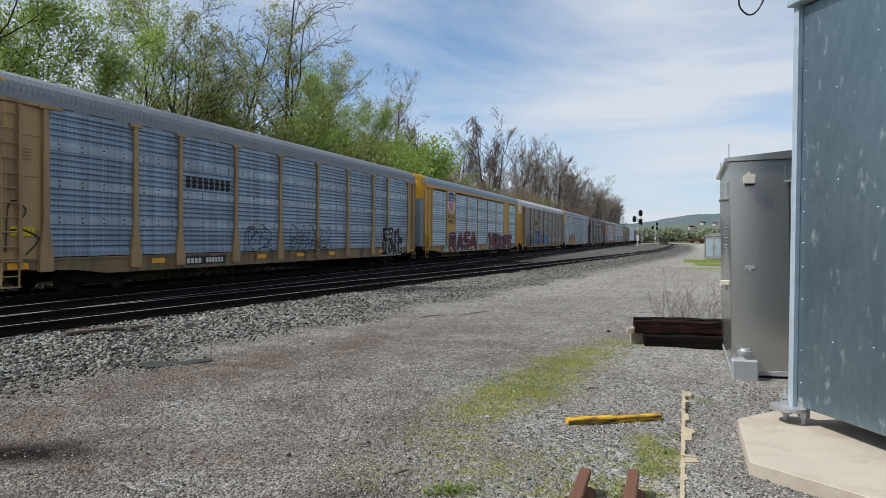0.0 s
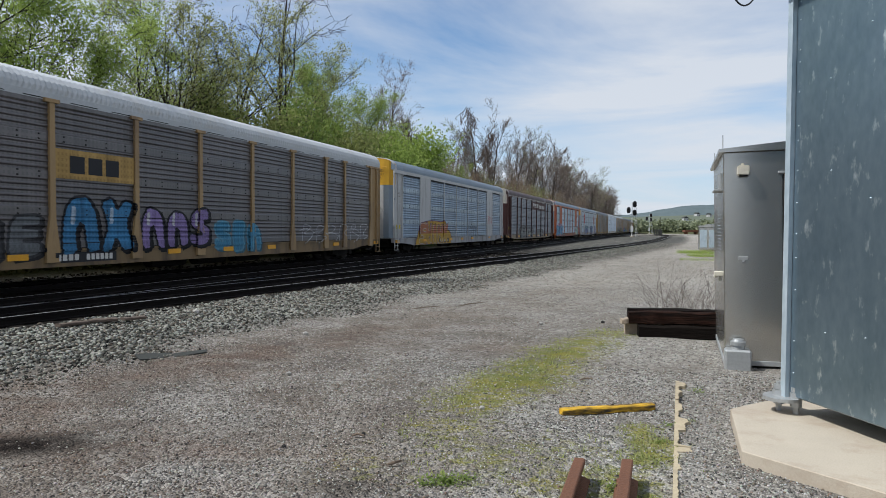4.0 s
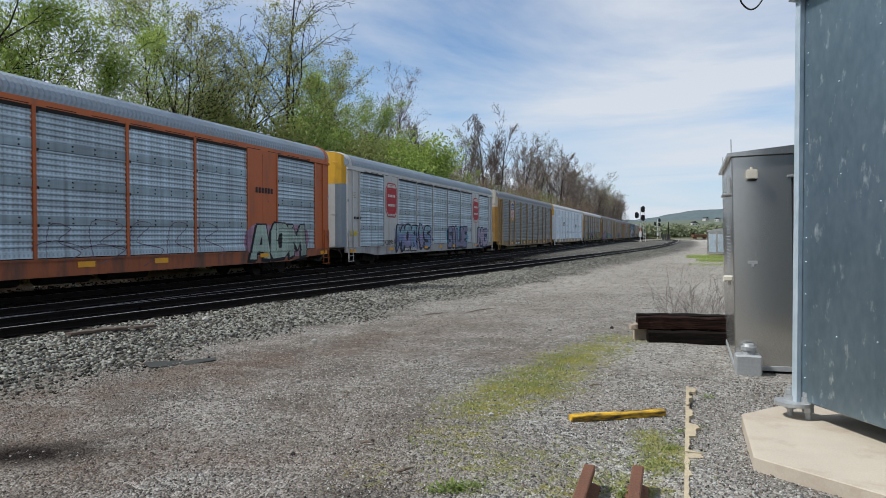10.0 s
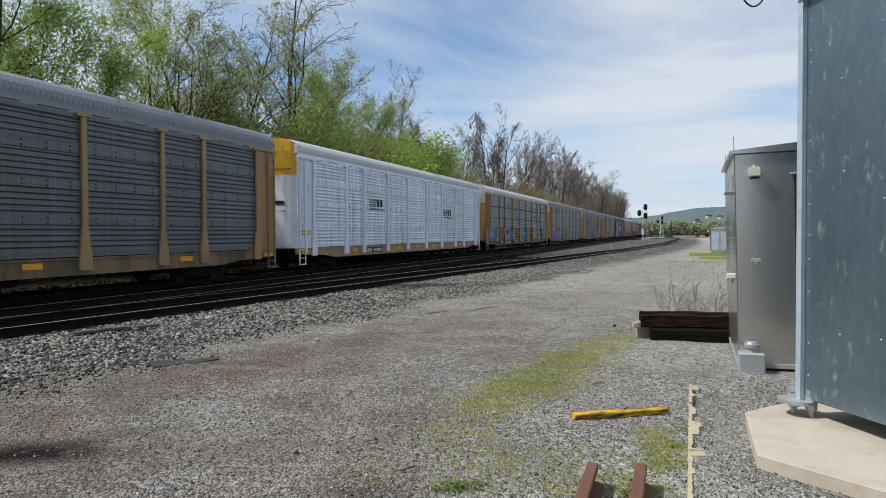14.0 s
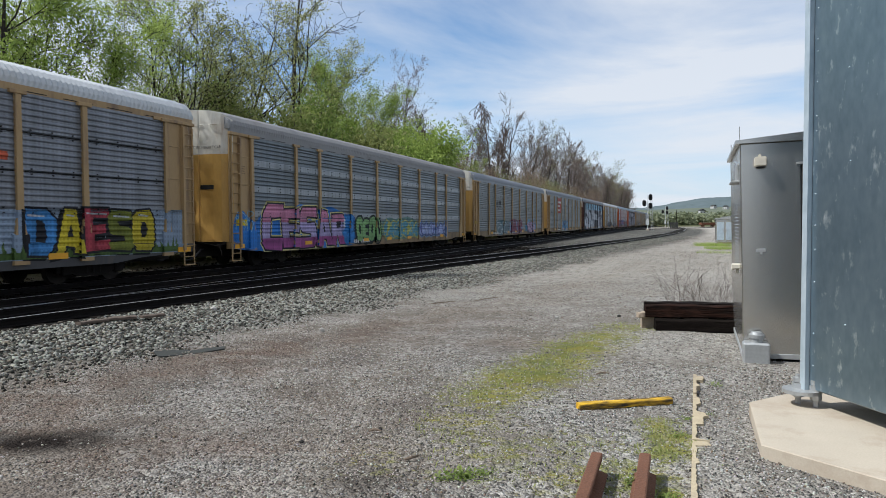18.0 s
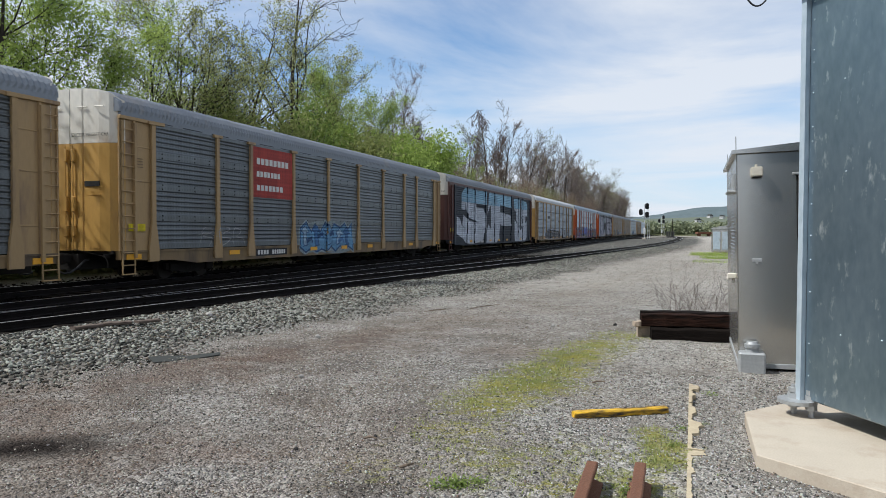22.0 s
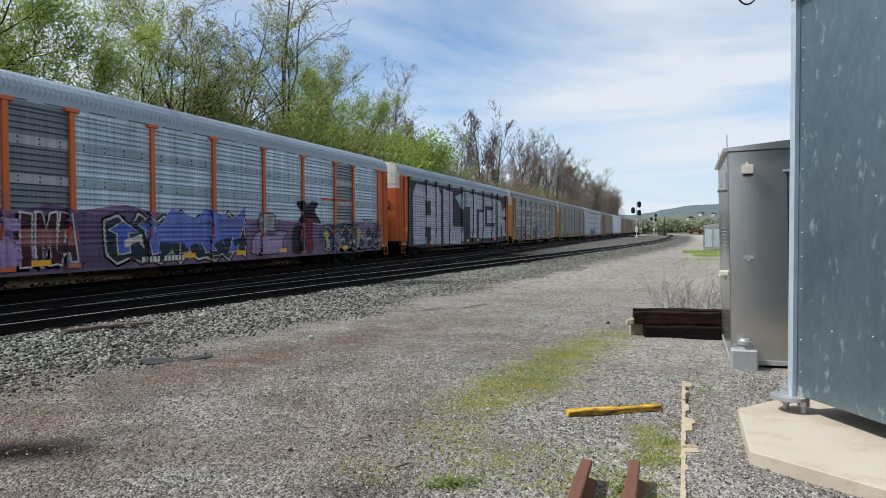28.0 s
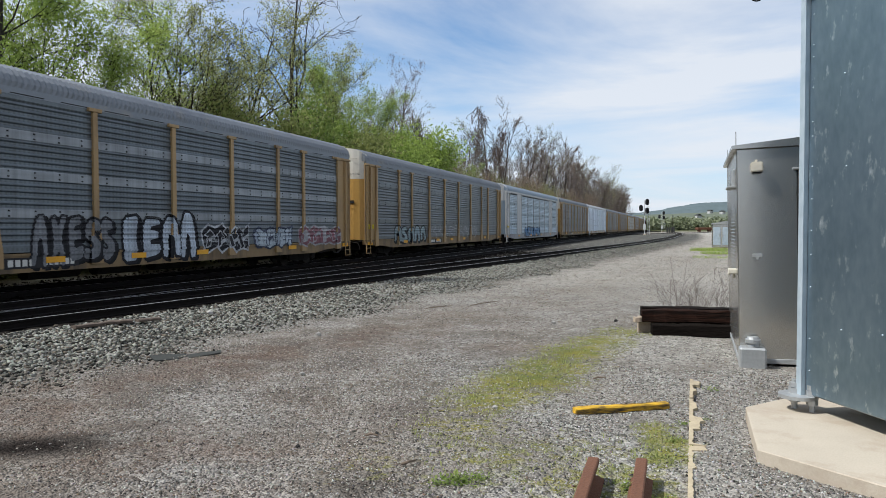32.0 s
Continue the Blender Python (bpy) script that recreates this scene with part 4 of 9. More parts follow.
def sheet(name, color, band, metal=0.25, rough=0.42, plaid=0.36):
    """Ribbed galvanised side sheet: pale bands and dark upright streaks where the frame behind shows through the holes."""
    if name in PAINTS:
        return PAINTS[name]
    m = surface("sheet_" + name, color, tuple(c * 0.72 for c in color), rough=rough, metal=metal, grain=30, blotch=1.2, mix=0.55, bump=0.03,
                stain=tuple(c * 0.45 for c in color), stain_amount=0.30, stretch=(1, 3.2, 0.14), per_object=0.08, stain_scale=1.1, spec=0.9 if metal else 0.12)
    nt = m.node_tree
    b = nt.nodes["Principled BSDF"]
    src = b.inputs["Base Color"].links[0].from_socket
    b.inputs["Coat Weight"].default_value, b.inputs["Coat Roughness"].default_value = (0.3 if metal else 0.15), 0.38
    co = nt.nodes.new("ShaderNodeTexCoord")
    sp = nt.nodes.new("ShaderNodeSeparateXYZ")
    link(nt, co.outputs["Object"], sp.inputs[0])

    def wave(sock, period, cut):
        a = nt.nodes.new("ShaderNodeMath"); a.operation = "DIVIDE"; a.inputs[1].default_value = period
        link(nt, sock, a.inputs[0])
        f = nt.nodes.new("ShaderNodeMath"); f.operation = "FRACT"
        link(nt, a.outputs[0], f.inputs[0])
        c = nt.nodes.new("ShaderNodeMath"); c.operation = "LESS_THAN"; c.inputs[1].default_value = cut
        link(nt, f.outputs[0], c.inputs[0])
        return c.outputs[0]
    # columns of small holes
    holes = nt.nodes.new("ShaderNodeMath"); holes.operation = "MULTIPLY"
    link(nt, wave(sp.outputs["Y"], 0.125, 0.44), holes.inputs[0]); link(nt, wave(sp.outputs["Z"], 0.145, 0.52), holes.inputs[1])
    k = nt.nodes.new("ShaderNodeMath"); k.operation = "MULTIPLY"; k.inputs[1].default_value = band
    link(nt, holes.outputs[0], k.inputs[0])
    mx = nt.nodes.new("ShaderNodeMix"); mx.data_type = "RGBA"
    mx.inputs["B"].default_value = (*[c * 0.38 for c in color], 1)
    link(nt, k.outputs[0], mx.inputs["Factor"]); link(nt, src, mx.inputs["A"])
    # dust in level bands and rain streaks between the ribs
    info = nt.nodes.new("ShaderNodeObjectInfo")
    shift = nt.nodes.new("ShaderNodeVectorMath"); shift.operation = "MULTIPLY_ADD"
    shift.inputs[1].default_value = (19.0, 31.0, 0.0)
    link(nt, info.outputs["Random"], shift.inputs[0]); link(nt, co.outputs["Object"], shift.inputs[2])

    def drift(scale, detail):
        mp = nt.nodes.new("ShaderNodeMapping")
        mp.inputs["Scale"].default_value = scale
        link(nt, shift.outputs[0], mp.inputs[0])
        n = nt.nodes.new("ShaderNodeTexNoise")
        n.inputs["Scale"].default_value, n.inputs["Detail"].default_value = 1.0, detail
        link(nt, mp.outputs[0], n.inputs["Vector"])
        return n.outputs["Fac"]
    both = nt.nodes.new("ShaderNodeMath"); both.operation = "ADD"
    link(nt, drift((0.2, 0.35, 4.6), 2), both.inputs[0]); link(nt, drift((0.2, 5.5, 0.16), 3), both.inputs[1])
    tone = nt.nodes.new("ShaderNodeMapRange")
    for q, val in (("From Min", 0.68), ("From Max", 1.32), ("To Min", 1 - plaid), ("To Max", 1 + plaid)):
        tone.inputs[q].default_value = val
    link(nt, both.outputs[0], tone.inputs["Value"])
    hv = nt.nodes.new("ShaderNodeHueSaturation")
    link(nt, tone.outputs[0], hv.inputs["Value"]); link(nt, mx.outputs["Result"], hv.inputs["Color"])
    link(nt, hv.outputs["Color"], b.inputs["Base Color"])
    PAINTS[name] = m
    return m


RIB = 0.145
SHEETS = tuple(Z_PANEL + (Z_TOP - Z_PANEL) * k / 4 for k in range(5))


def rib_x(z, style):
    """Depth of the side sheet at a height: ribs, with flat laps between the four sheets."""
    k = min(3, max(0, int((z - Z_PANEL) / (Z_TOP - Z_PANEL) * 4)))
    lo, hi = SHEETS[k], SHEETS[k + 1]
    flat = 0.2 if style == "fine" else 0.05
    if z < lo + flat * 0.6 or z > hi - flat * 0.6:
        return 0.012
    f = ((z - Z_PANEL) / RIB) % 1.0
    d = min(1.0, max(0.0, (abs(f - 0.5) - 0.17) / 0.25))
    return 0.024 * d - 0.012


RIB_Z = {}
for _style in ("fine", "four"):
    zs = [Z_PANEL]
    n_rib = int((Z_TOP - Z_PANEL) / RIB)
    for q in range(n_rib + 1):
        for f in (0.08, 0.33, 0.67, 0.92):
            zs.append(Z_PANEL + RIB * (q + f))
    for s_ in SHEETS[1:-1]:
        zs += [s_ - 0.12, s_ - 0.035, s_ - 0.012, s_ + 0.012, s_ + 0.035, s_ + 0.12]
    RIB_Z[_style] = sorted(z for z in zs if z <= Z_TOP - 0.01) + [Z_TOP]

PANEL_MESH = {}


def panel_mesh(width, style, material, lap=None, slot=False):
    lap = lap or material
    key = (round(width, 2), style, material.name, lap.name, slot)
    if key in PANEL_MESH:
        return PANEL_MESH[key]
    bm = bmesh.new()
    h = width / 2
    rows = []
    for z in RIB_Z[style]:
        x = rib_x(z, style)
        if style == "four" and any(abs(z - s_) < 0.03 for s_ in SHEETS[1:-1]):
            x = -0.05
        rows.append((bm.verts.new((x, -h, z)), bm.verts.new((x, h, z))))
    for a, b in zip(rows, rows[1:]):
        f = bm.faces.new((a[0], a[1], b[1], b[0]))
        if style == "four" and any(abs((a[0].co.z + b[0].co.z) / 2 - s_) < 0.02 for s_ in SHEETS[1:-1]):
            f.material_index = 1
        zm = (a[0].co.z + b[0].co.z) / 2
        if style == "fine" and any(abs(zm - s_) < 0.12 for s_ in SHEETS[1:-1]):
            f.material_index = 2
        if slot and zm > Z_TOP - 0.12:
            f.material_index = 1
    # bolts and clips along the laps
    for s_ in SHEETS[1:-1]:
        n = max(3, int(width / 0.6))
        for k in range(n):
            y = -h + width * (k + 0.5) / n
            for dz in (-0.06, 0.06):
                box(bm, 0.008, 0.03, y - 0.018, y + 0.018, s_ + dz - 0.018, s_ + dz + 0.018, mi=1)
    for s_ in SHEETS[1:]:
        box(bm, -0.01, 0.05, -h, -h + 0.06, s_ - 0.16, s_ - 0.09, mi=1)
    PANEL_MESH[key] = finish(bm, "panel", [material, M_DARKGAP, lap])
    return PANEL_MESH[key]


LAPS = {}
SHARED = {}


def shared(key, build, material, smooth=False):
    mats = material if isinstance(material, (list, tuple)) else [material]
    key = (key, *[m.name for m in mats])
    if key not in SHARED:
        SHARED[key] = finish(build(), key[0], mats, smooth)
    return SHARED[key]


def post_bm():
    """Side post with a wide foot and a short cap piece."""
    bm = bmesh.new()
    foot = [(-0.20, 0.62), (0.20, 0.62), (0.20, 0.98), (0.085, 1.75), (0.075, 4.62), (-0.075, 4.62), (-0.085, 1.75), (-0.20, 0.98)]
    prism(bm, foot, "x", 0.0, 0.075)
    box(bm, 0.0, 0.095, -0.22, 0.22, 4.60, 4.70, 0.01)
    return bm


def slim_post_bm():
    bm = bmesh.new()
    prism(bm, [(-0.05, 0.95), (0.05, 0.95), (0.05, 4.68), (-0.05, 4.68)], "x", -0.02, 0.045)
    return bm


def crown(z):
    """Height on the roof's low arch."""
    return 4.82 + (z - 4.8) * 0.75


def roof_bm(style="ribbed"):
    """Arched corrugated roof with closed turned-down ends."""
    prof = [(1.60, 4.80), (1.595, 4.98), (1.54, 5.18), (1.38, 5.40), (1.08, 5.57), (0.55, 5.68), (0.0, 5.71)]
    prof = [(x, crown(z)) for x, z in prof]
    prof = prof + [(-x, z) for x, z in prof[-2::-1]]
    bm = bmesh.new()
    rows = []
    step = 0.08 if style == "ribbed" else 0.45
    n = int(LONG / step)
    for i in range(n + 1):
        y = -LONG / 2 + LONG * i / n
        lift = 0.030 if (style == "ribbed" and i % 2) else 0.0
        e = min(i, n - i) * LONG / n
        shrink = 1 - 0.06 * max(0, 1 - e / 0.35) ** 2
        rows.append([bm.verts.new((x * (1 + lift / 1.6 if j not in (0, len(prof) - 1) else 1), y, 4.8 + (z - 4.8) * shrink + (lift if j not in (0, len(prof) - 1) else 0))) for j, (x, z) in enumerate(prof)])
    for a, b in zip(rows, rows[1:]):
        for j in range(len(prof) - 1):
            bm.faces.new((a[j], b[j], b[j + 1], a[j + 1]))
    bm.faces.new(rows[0][::-1])
    bm.faces.new(rows[-1])
    bmesh.ops.recalc_face_normals(bm, faces=bm.faces)
    return bm


def eave_bm():
    """Long top rail of both sides, with vent slots."""
    bm = bmesh.new()
    for s in (1, -1):
        box(bm, min(s * 1.50, s * 1.605), max(s * 1.50, s * 1.605), -LONG / 2 + 0.05, LONG / 2 - 0.05, 4.66, 4.83)
        for k in range(18):
            y = -11.8 + k * 1.39
            box(bm, min(s * 1.58, s * 1.612), max(s * 1.58, s * 1.612), y - 0.45, y + 0.45, 4.685, 4.705, mi=1)
    return bm


def sill_bm():
    """Deep side sill of the flat car, with a stepped lower edge."""
    bm = bmesh.new()
    out = [(-13.42, 0.95), (-13.42, 0.70), (-11.2, 0.62), (-10.2, 0.50), (10.2, 0.50), (11.2, 0.62), (13.42, 0.70), (13.42, 0.95)]
    prism(bm, out, "x", 1.40, 1.585)
    box(bm, 1.585, 1.625, -13.42, 13.42, 0.90, 0.955)
    return bm


def far_side_bm():
    bm = bmesh.new()
    box(bm, -1.58, -1.50, -13.42, 13.42, 0.5, 4.8)
    for y in POSTS:
        box(bm, -1.65, -1.58, y - 13.95 - 0.08, y - 13.95 + 0.08, 0.7, 4.7)
    return bm


def deck_bm():
    """Floor, centre sill and cross bearers."""
    bm = bmesh.new()
    box(bm, -1.48, 1.38, -13.5, 13.5, 0.86, 0.96)
    box(bm, -0.35, 0.35, -13.7, 13.7, 0.42, 0.86)
    for k in range(9):
        y = -10 + 2.5 * k
        box(bm, -1.4, 1.38, y - 0.08, y + 0.08, 0.62, 0.86)
    for k in range(3):
        tube(bm, [(0.8, -3 + 2.2 * k, 0.45), (0.8, -1.4 + 2.2 * k, 0.45)], 0.2, 10)
    return bm


def end_panel_bm():
    """Solid side plate beyond the last post, with a raised frame."""
    bm = bmesh.new()
    box(bm, -0.04, 0.0, 0.0, 1.32, 0.95, 4.68)
    return bm


def panel_rib_bm():
    bm = bmesh.new()
    box(bm, -0.005, 0.018, -0.325, 0.325, 0.0, 0.035, 0.006)
    return bm


def end_frame_bm():
    """Upright folded frame beside the ladder, and the head rail over it."""
    bm = bmesh.new()
    box(bm, -0.03, 0.05, 0.50, 0.58, 0.95, 4.65, 0.01)
    box(bm, -0.035, 0.07, -0.02, 1.75, 4.62, 4.72, 0.01)
    return bm


def ladder_bm(short=False):
    """Corner ladder: a light outer bar, a deep inner channel, round rungs and a stirrup below."""
    bm = bmesh.new()
    top = 1.75 if short else 4.55
    box(bm, 0.02, 0.06, 0.05, 0.09, 0.45, top)
    box(bm, 0.0, 0.11, 0.48, 0.50 if short else 0.57, 0.75, top, 0.008)
    for k in range(4 if short else 12):
        tube(bm, [(0.07, 0.06, 0.55 + 0.345 * k), (0.07, 0.52, 0.55 + 0.345 * k)], 0.016, 5)
    box(bm, 0.02, 0.10, 0.04, 0.54, 0.28, 0.31)
    for y in (0.06, 0.52):
        box(bm, 0.03, 0.06, y - 0.015, y + 0.015, 0.28, 0.75)
    return bm


def end_leaf_bm(z0, z1):
    """One leaf of the end doors, bowed outward, with folds; local x from the car's middle to its side."""
    bm = bmesh.new()
    pts = [(0.01, -0.16), (0.42, -0.155), (0.45, -0.12), (0.5, -0.15), (1.0, -0.125), (1.3, -0.06), (1.5, 0.06), (1.58, 0.22)]
    top = lambda x: min(z1, crown(5.70 - 0.05 * x - 0.30 * max(0, x - 0.7) ** 1.6 - 0.6 * max(0, x - 1.3))) if z1 > 4.7 else z1
    lo = [bm.verts.new((x, y, z0)) for x, y in pts]
    hi = [bm.verts.new((x, y, top(x))) for x, y in pts]
    for k in range(len(pts) - 1):
        bm.faces.new((lo[k], lo[k + 1], hi[k + 1], hi[k]))
    if z1 <= 4.7:
        tube(bm, [(0.13, -0.2, 1.0), (0.13, -0.2, 3.9)], 0.018, 6)
        for z, h in ((1.35, 0.30), (2.05, 0.42), (3.45, 0.34)):
            box(bm, 0.08, 0.19, -0.225, -0.15, z, z + h, 0.01)
        for z in (1.02, 2.5):
            box(bm, 0.5, 1.05, -0.145, -0.125, z, z + 0.03)
    else:
        for x in (0.32, 0.9):
            tube(bm, [(x, -0.14, 4.95), (x, -0.19, 4.95), (x + 0.3, -0.18, 4.95), (x + 0.3, -0.12, 4.95)], 0.014, 5)
    return bm


def outer_leaf_bm():
    """Galvanised folding strip between the end door and the corner of the newer cars."""
    bm = bmesh.new()
    pts = [(1.0, -0.135), (1.16, -0.098), (1.3, -0.07), (1.5, 0.05), (1.565, 0.2)]
    lo = [bm.verts.new((x, y, 0.97)) for x, y in pts]
    hi = [bm.verts.new((x, y, 3.94)) for x, y in pts]
    for k in range(len(pts) - 1):
        bm.faces.new((lo[k], lo[k + 1], hi[k + 1], hi[k]))
    for z in (1.5, 3.1):
        box(bm, 1.5, 1.6, 0.02, 0.12, z, z + 0.12)
    return bm


def end_arch_bm():
    """Painted steel arch that closes the roof over the end doors."""
    prof = [(x, crown(z)) for x, z in ((1.625, 4.70), (1.62, 4.99), (1.57, 5.22), (1.41, 5.46), (1.10, 5.64), (0.56, 5.75), (0.0, 5.785))]
    prof = prof + [(-x, z) for x, z in prof[-2::-1]]
    bm = bmesh.new()
    rows = [[bm.verts.new((x * f, y, 4.7 + (z - 4.7) * f)) for x, z in prof] for y, f in ((0.0, 0.965), (0.05, 0.99), (0.36, 1.0), (0.40, 0.985))]
    for a, b in zip(rows, rows[1:]):
        for j in range(len(prof) - 1):
            bm.faces.new((a[j], b[j], b[j + 1], a[j + 1]))
    bmesh.ops.recalc_face_normals(bm, faces=bm.faces)
    return bm


def wheelset_bm():
    """Two flanged wheels on their axle, with dished discs and end caps."""
    bm = bmesh.new()
    for s in (1, -1):
        tube(bm, [(s * 0.67, 0, 0), (s * 0.685, 0, 0), (s * 0.74, 0, 0), (s * 0.81, 0, 0)], [0.385, 0.385, 0.36, 0.355], 22)
        tube(bm, [(s * 0.80, 0, 0), (s * 1.0, 0, 0)], [0.12, 0.09], 12)
        for k in range(3):
            a = 2.1 * k
            box(bm, min(s * 1.0, s * 1.02), max(s * 1.0, s * 1.02), 0.05 * math.cos(a) - 0.018, 0.05 * math.cos(a) + 0.018, 0.05 * math.sin(a) - 0.018, 0.05 * math.sin(a) + 0.018)
    tube(bm, [(-0.7, 0, 0), (0.7, 0, 0)], 0.075, 8)
    return bm


def side_frame_bm():
    """Cast truck side frame with spring nest and axle boxes."""
    bm = bmesh.new()
    prism(bm, [(-1.15, 0.30), (-0.75, 0.30), (-0.45, 0.18), (0.45, 0.18), (0.75, 0.30), (1.15, 0.30), (1.15, 0.50), (0.85, 0.52), (0.55, 0.66), (-0.55, 0.66), (-0.85, 0.52), (-1.15, 0.50)], "x", 0.93, 1.08)
    for y in (-0.22, 0, 0.22):
        tube(bm, [(1.0, y, 0.26), (1.0, y, 0.54)], 0.10, 9)
    for y in (-0.88, 0.88):
        box(bm, 0.98, 1.16, y - 0.15, y + 0.15, 0.24, 0.50, 0.03)
    return bm


def bolster_bm():
    bm = bmesh.new()
    box(bm, -1.0, 1.0, -0.2, 0.2, 0.40, 0.62, 0.03)
    return bm


def coupler_bm():
    bm = bmesh.new()
    box(bm, -0.1, 0.1, -0.75, 0.3, 0.62, 0.86, 0.03)
    box(bm, -0.17, 0.17, -0.78, -0.48, 0.58, 0.90, 0.05)
    tube(bm, [(0.3, 0.1, 0.75), (0.35, -0.2, 0.45), (0.3, -0.6, 0.4)], 0.03, 6)
    return bm


def lever_bm():
    """Uncoupling lever: a bent rod along the end sill, with its bracket."""
    bm = bmesh.new()
    tube(bm, [(0.15, -0.30, 0.93), (0.2, -0.22, 0.98), (1.25, -0.20, 0.80), (1.38, -0.22, 0.62), (1.40, -0.26, 0.48)], 0.016, 6)
    box(bm, 1.18, 1.24, -0.20, 0.0, 0.76, 0.86)
    return bm


def hose_bm():
    """Air hose hanging in a bow beside the coupler."""
    bm = bmesh.new()
    tube(bm, [(0.42, 0.05, 0.70), (0.43, -0.10, 0.68), (0.42, -0.30, 0.52), (0.36, -0.52, 0.36), (0.30, -0.68, 0.34), (0.26, -0.80, 0.40)], 0.028, 7)
    return bm


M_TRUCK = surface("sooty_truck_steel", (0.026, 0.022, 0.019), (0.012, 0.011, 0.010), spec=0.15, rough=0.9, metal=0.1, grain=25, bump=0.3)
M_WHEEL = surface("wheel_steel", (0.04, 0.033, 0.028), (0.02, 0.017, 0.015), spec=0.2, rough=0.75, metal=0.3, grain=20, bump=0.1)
M_MARK = surface("amber_marker", (0.78, 0.38, 0.015), (0.62, 0.30, 0.02), rough=0.45, grain=20, bump=0.02)
M_LETTER_W = surface("white_lettering", (0.62, 0.61, 0.58), (0.48, 0.47, 0.45), rough=0.7, bump=0)
M_STENCIL = surface("faded_stencil", (0.12, 0.085, 0.055), (0.17, 0.12, 0.07), rough=0.8, bump=0)
M_LETTER_K = surface("black_lettering", (0.02, 0.02, 0.024), rough=0.7, bump=0)

# --- paint applied on ribs and posts ---


FLAT = []


def surface_x(y, z, style, slim):
    if not slim and 0.6205 <= z < 0.98:
        for p in POSTS:
            if abs(y + 13.95 - p) < 0.204:
                return HALF + 0.08
    if z < 0.90:
        return HALF + 0.002
    if z < 0.96:
        return HALF + 0.042
    for p in POSTS:
        if slim:
            if abs(y + 13.95 - p) < 0.052:
                return HALF + 0.05
        else:
            w = 0.20 if z < 0.98 else (0.20 - 0.115 * (z - 0.98) / 0.77 if z < 1.75 else 0.085)
            if abs(y + 13.95 - p) < w + 0.004:
                return HALF + 0.08
    for a, b, lo, hi in FLAT:
        if a - 0.01 < y + 13.95 < b + 0.01 and lo - 0.01 < z < hi + 0.01:
            return HALF + 0.036
    if slim and (4.7 < y + 13.95 < 6.7 or 21.2 < y + 13.95 < 23.2):
        return HALF + 0.029
    if abs(y) > 12.25:
        return HALF + 0.006
    return HALF + rib_x(z, style) + 0.004


def coat(name, polys, material, car, style, lift=0.0, slim=False, label=""):
    """Paint that follows ribs and posts: outlines in (metres from the near end, height), even-odd filled."""
    z_min = max(0.52, min(p[1] for q in polys for p in q))
    z_max = min(4.64, max(p[1] for q in polys for p in q))
    cuts = [z for z in RIB_Z[style] if z_min < z < z_max] + [z_min, z_max] + [z for z in (0.52, 0.62, 0.75, 0.90, 0.95, 0.96) if z_min < z < z_max]
    cuts += [p[1] for q in polys for p in q if z_min < p[1] < z_max and len(q) < 14]
    if any(len(q) >= 14 for q in polys):
        cuts += [z_min + 0.03 * q for q in range(1, int((z_max - z_min) / 0.03))]
    cuts = sorted(cuts)
    v, f = [], []
    for z0, z1 in zip(cuts, cuts[1:]):
        if z1 - z0 < 0.004:
            continue

        def spans(z):
            xs = []
            for q in polys:
                for (ya, za), (yb, zb) in zip(q, q[1:] + q[:1]):
                    if (za <= z) != (zb <= z):
                        xs.append(ya + (z - za) * (yb - ya) / (zb - za))
            return sorted(xs)
        a, b = spans(z0 + 0.00002), spans(z1 - 0.00002)
        if len(a) != len(b) or not a:
            a = b = spans((z0 + z1) / 2)
        for i in range(0, len(a) - 1, 2):
            stops = [0.0] + [s for s in ((e - a[i]) / (a[i + 1] - a[i]) for e in PANEL_EDGES if a[i] < e < a[i + 1])] + [1.0]
            for j, (s0, s1) in enumerate(zip(stops, stops[1:])):
                ym = a[i] + (a[i + 1] - a[i]) * (s0 + s1) / 2 - 13.95
                n = len(v)
                for z, e, s in ((z0, a, s0), (z0, a, s1), (z1, b, s1), (z1, b, s0)):
                    zz = z if z > 1.0 else z + (0.0005 if z == z0 else -0.0005)
                    v.append((surface_x(ym, zz, style, slim) + 0.0025 + lift, e[i] + (e[i + 1] - e[i]) * s - 13.95, z))
                f.append((n, n + 1, n + 2, n + 3))
                if j and abs(v[n][0] - v[n - 3][0]) > 0.001:
                    f.append((n - 3, n, n + 3, n - 2))
    if not f:
        return None
    seen, idx, w = {}, [], []
    for p in v:
        k = (round(p[0], 4), round(p[1], 3), round(p[2], 4))
        if k not in seen:
            seen[k] = len(w)
            w.append(p)
        idx.append(seen[k])
    f = [q for q in (tuple(dict.fromkeys(idx[i] for i in q)) for q in f) if len(q) > 2]
    return part(name, raw_mesh(name, w, f, material), None, car, label)


PANEL_EDGES = sorted([p + d for p in POSTS for d in (-0.205, -0.09, 0.09, 0.205)])


def ink(color):
    """Spray paint over ribbed sheet: worn, with the columns of small holes showing through."""
    key = "ink_%.3f_%.3f_%.3f" % color
    if key not in PAINTS:
        m = sheet(key, color, 0.4, 0.0, 0.6, 0.28)
        m.name = "spray_paint"
        PAINTS[key] = m
    return PAINTS[key]


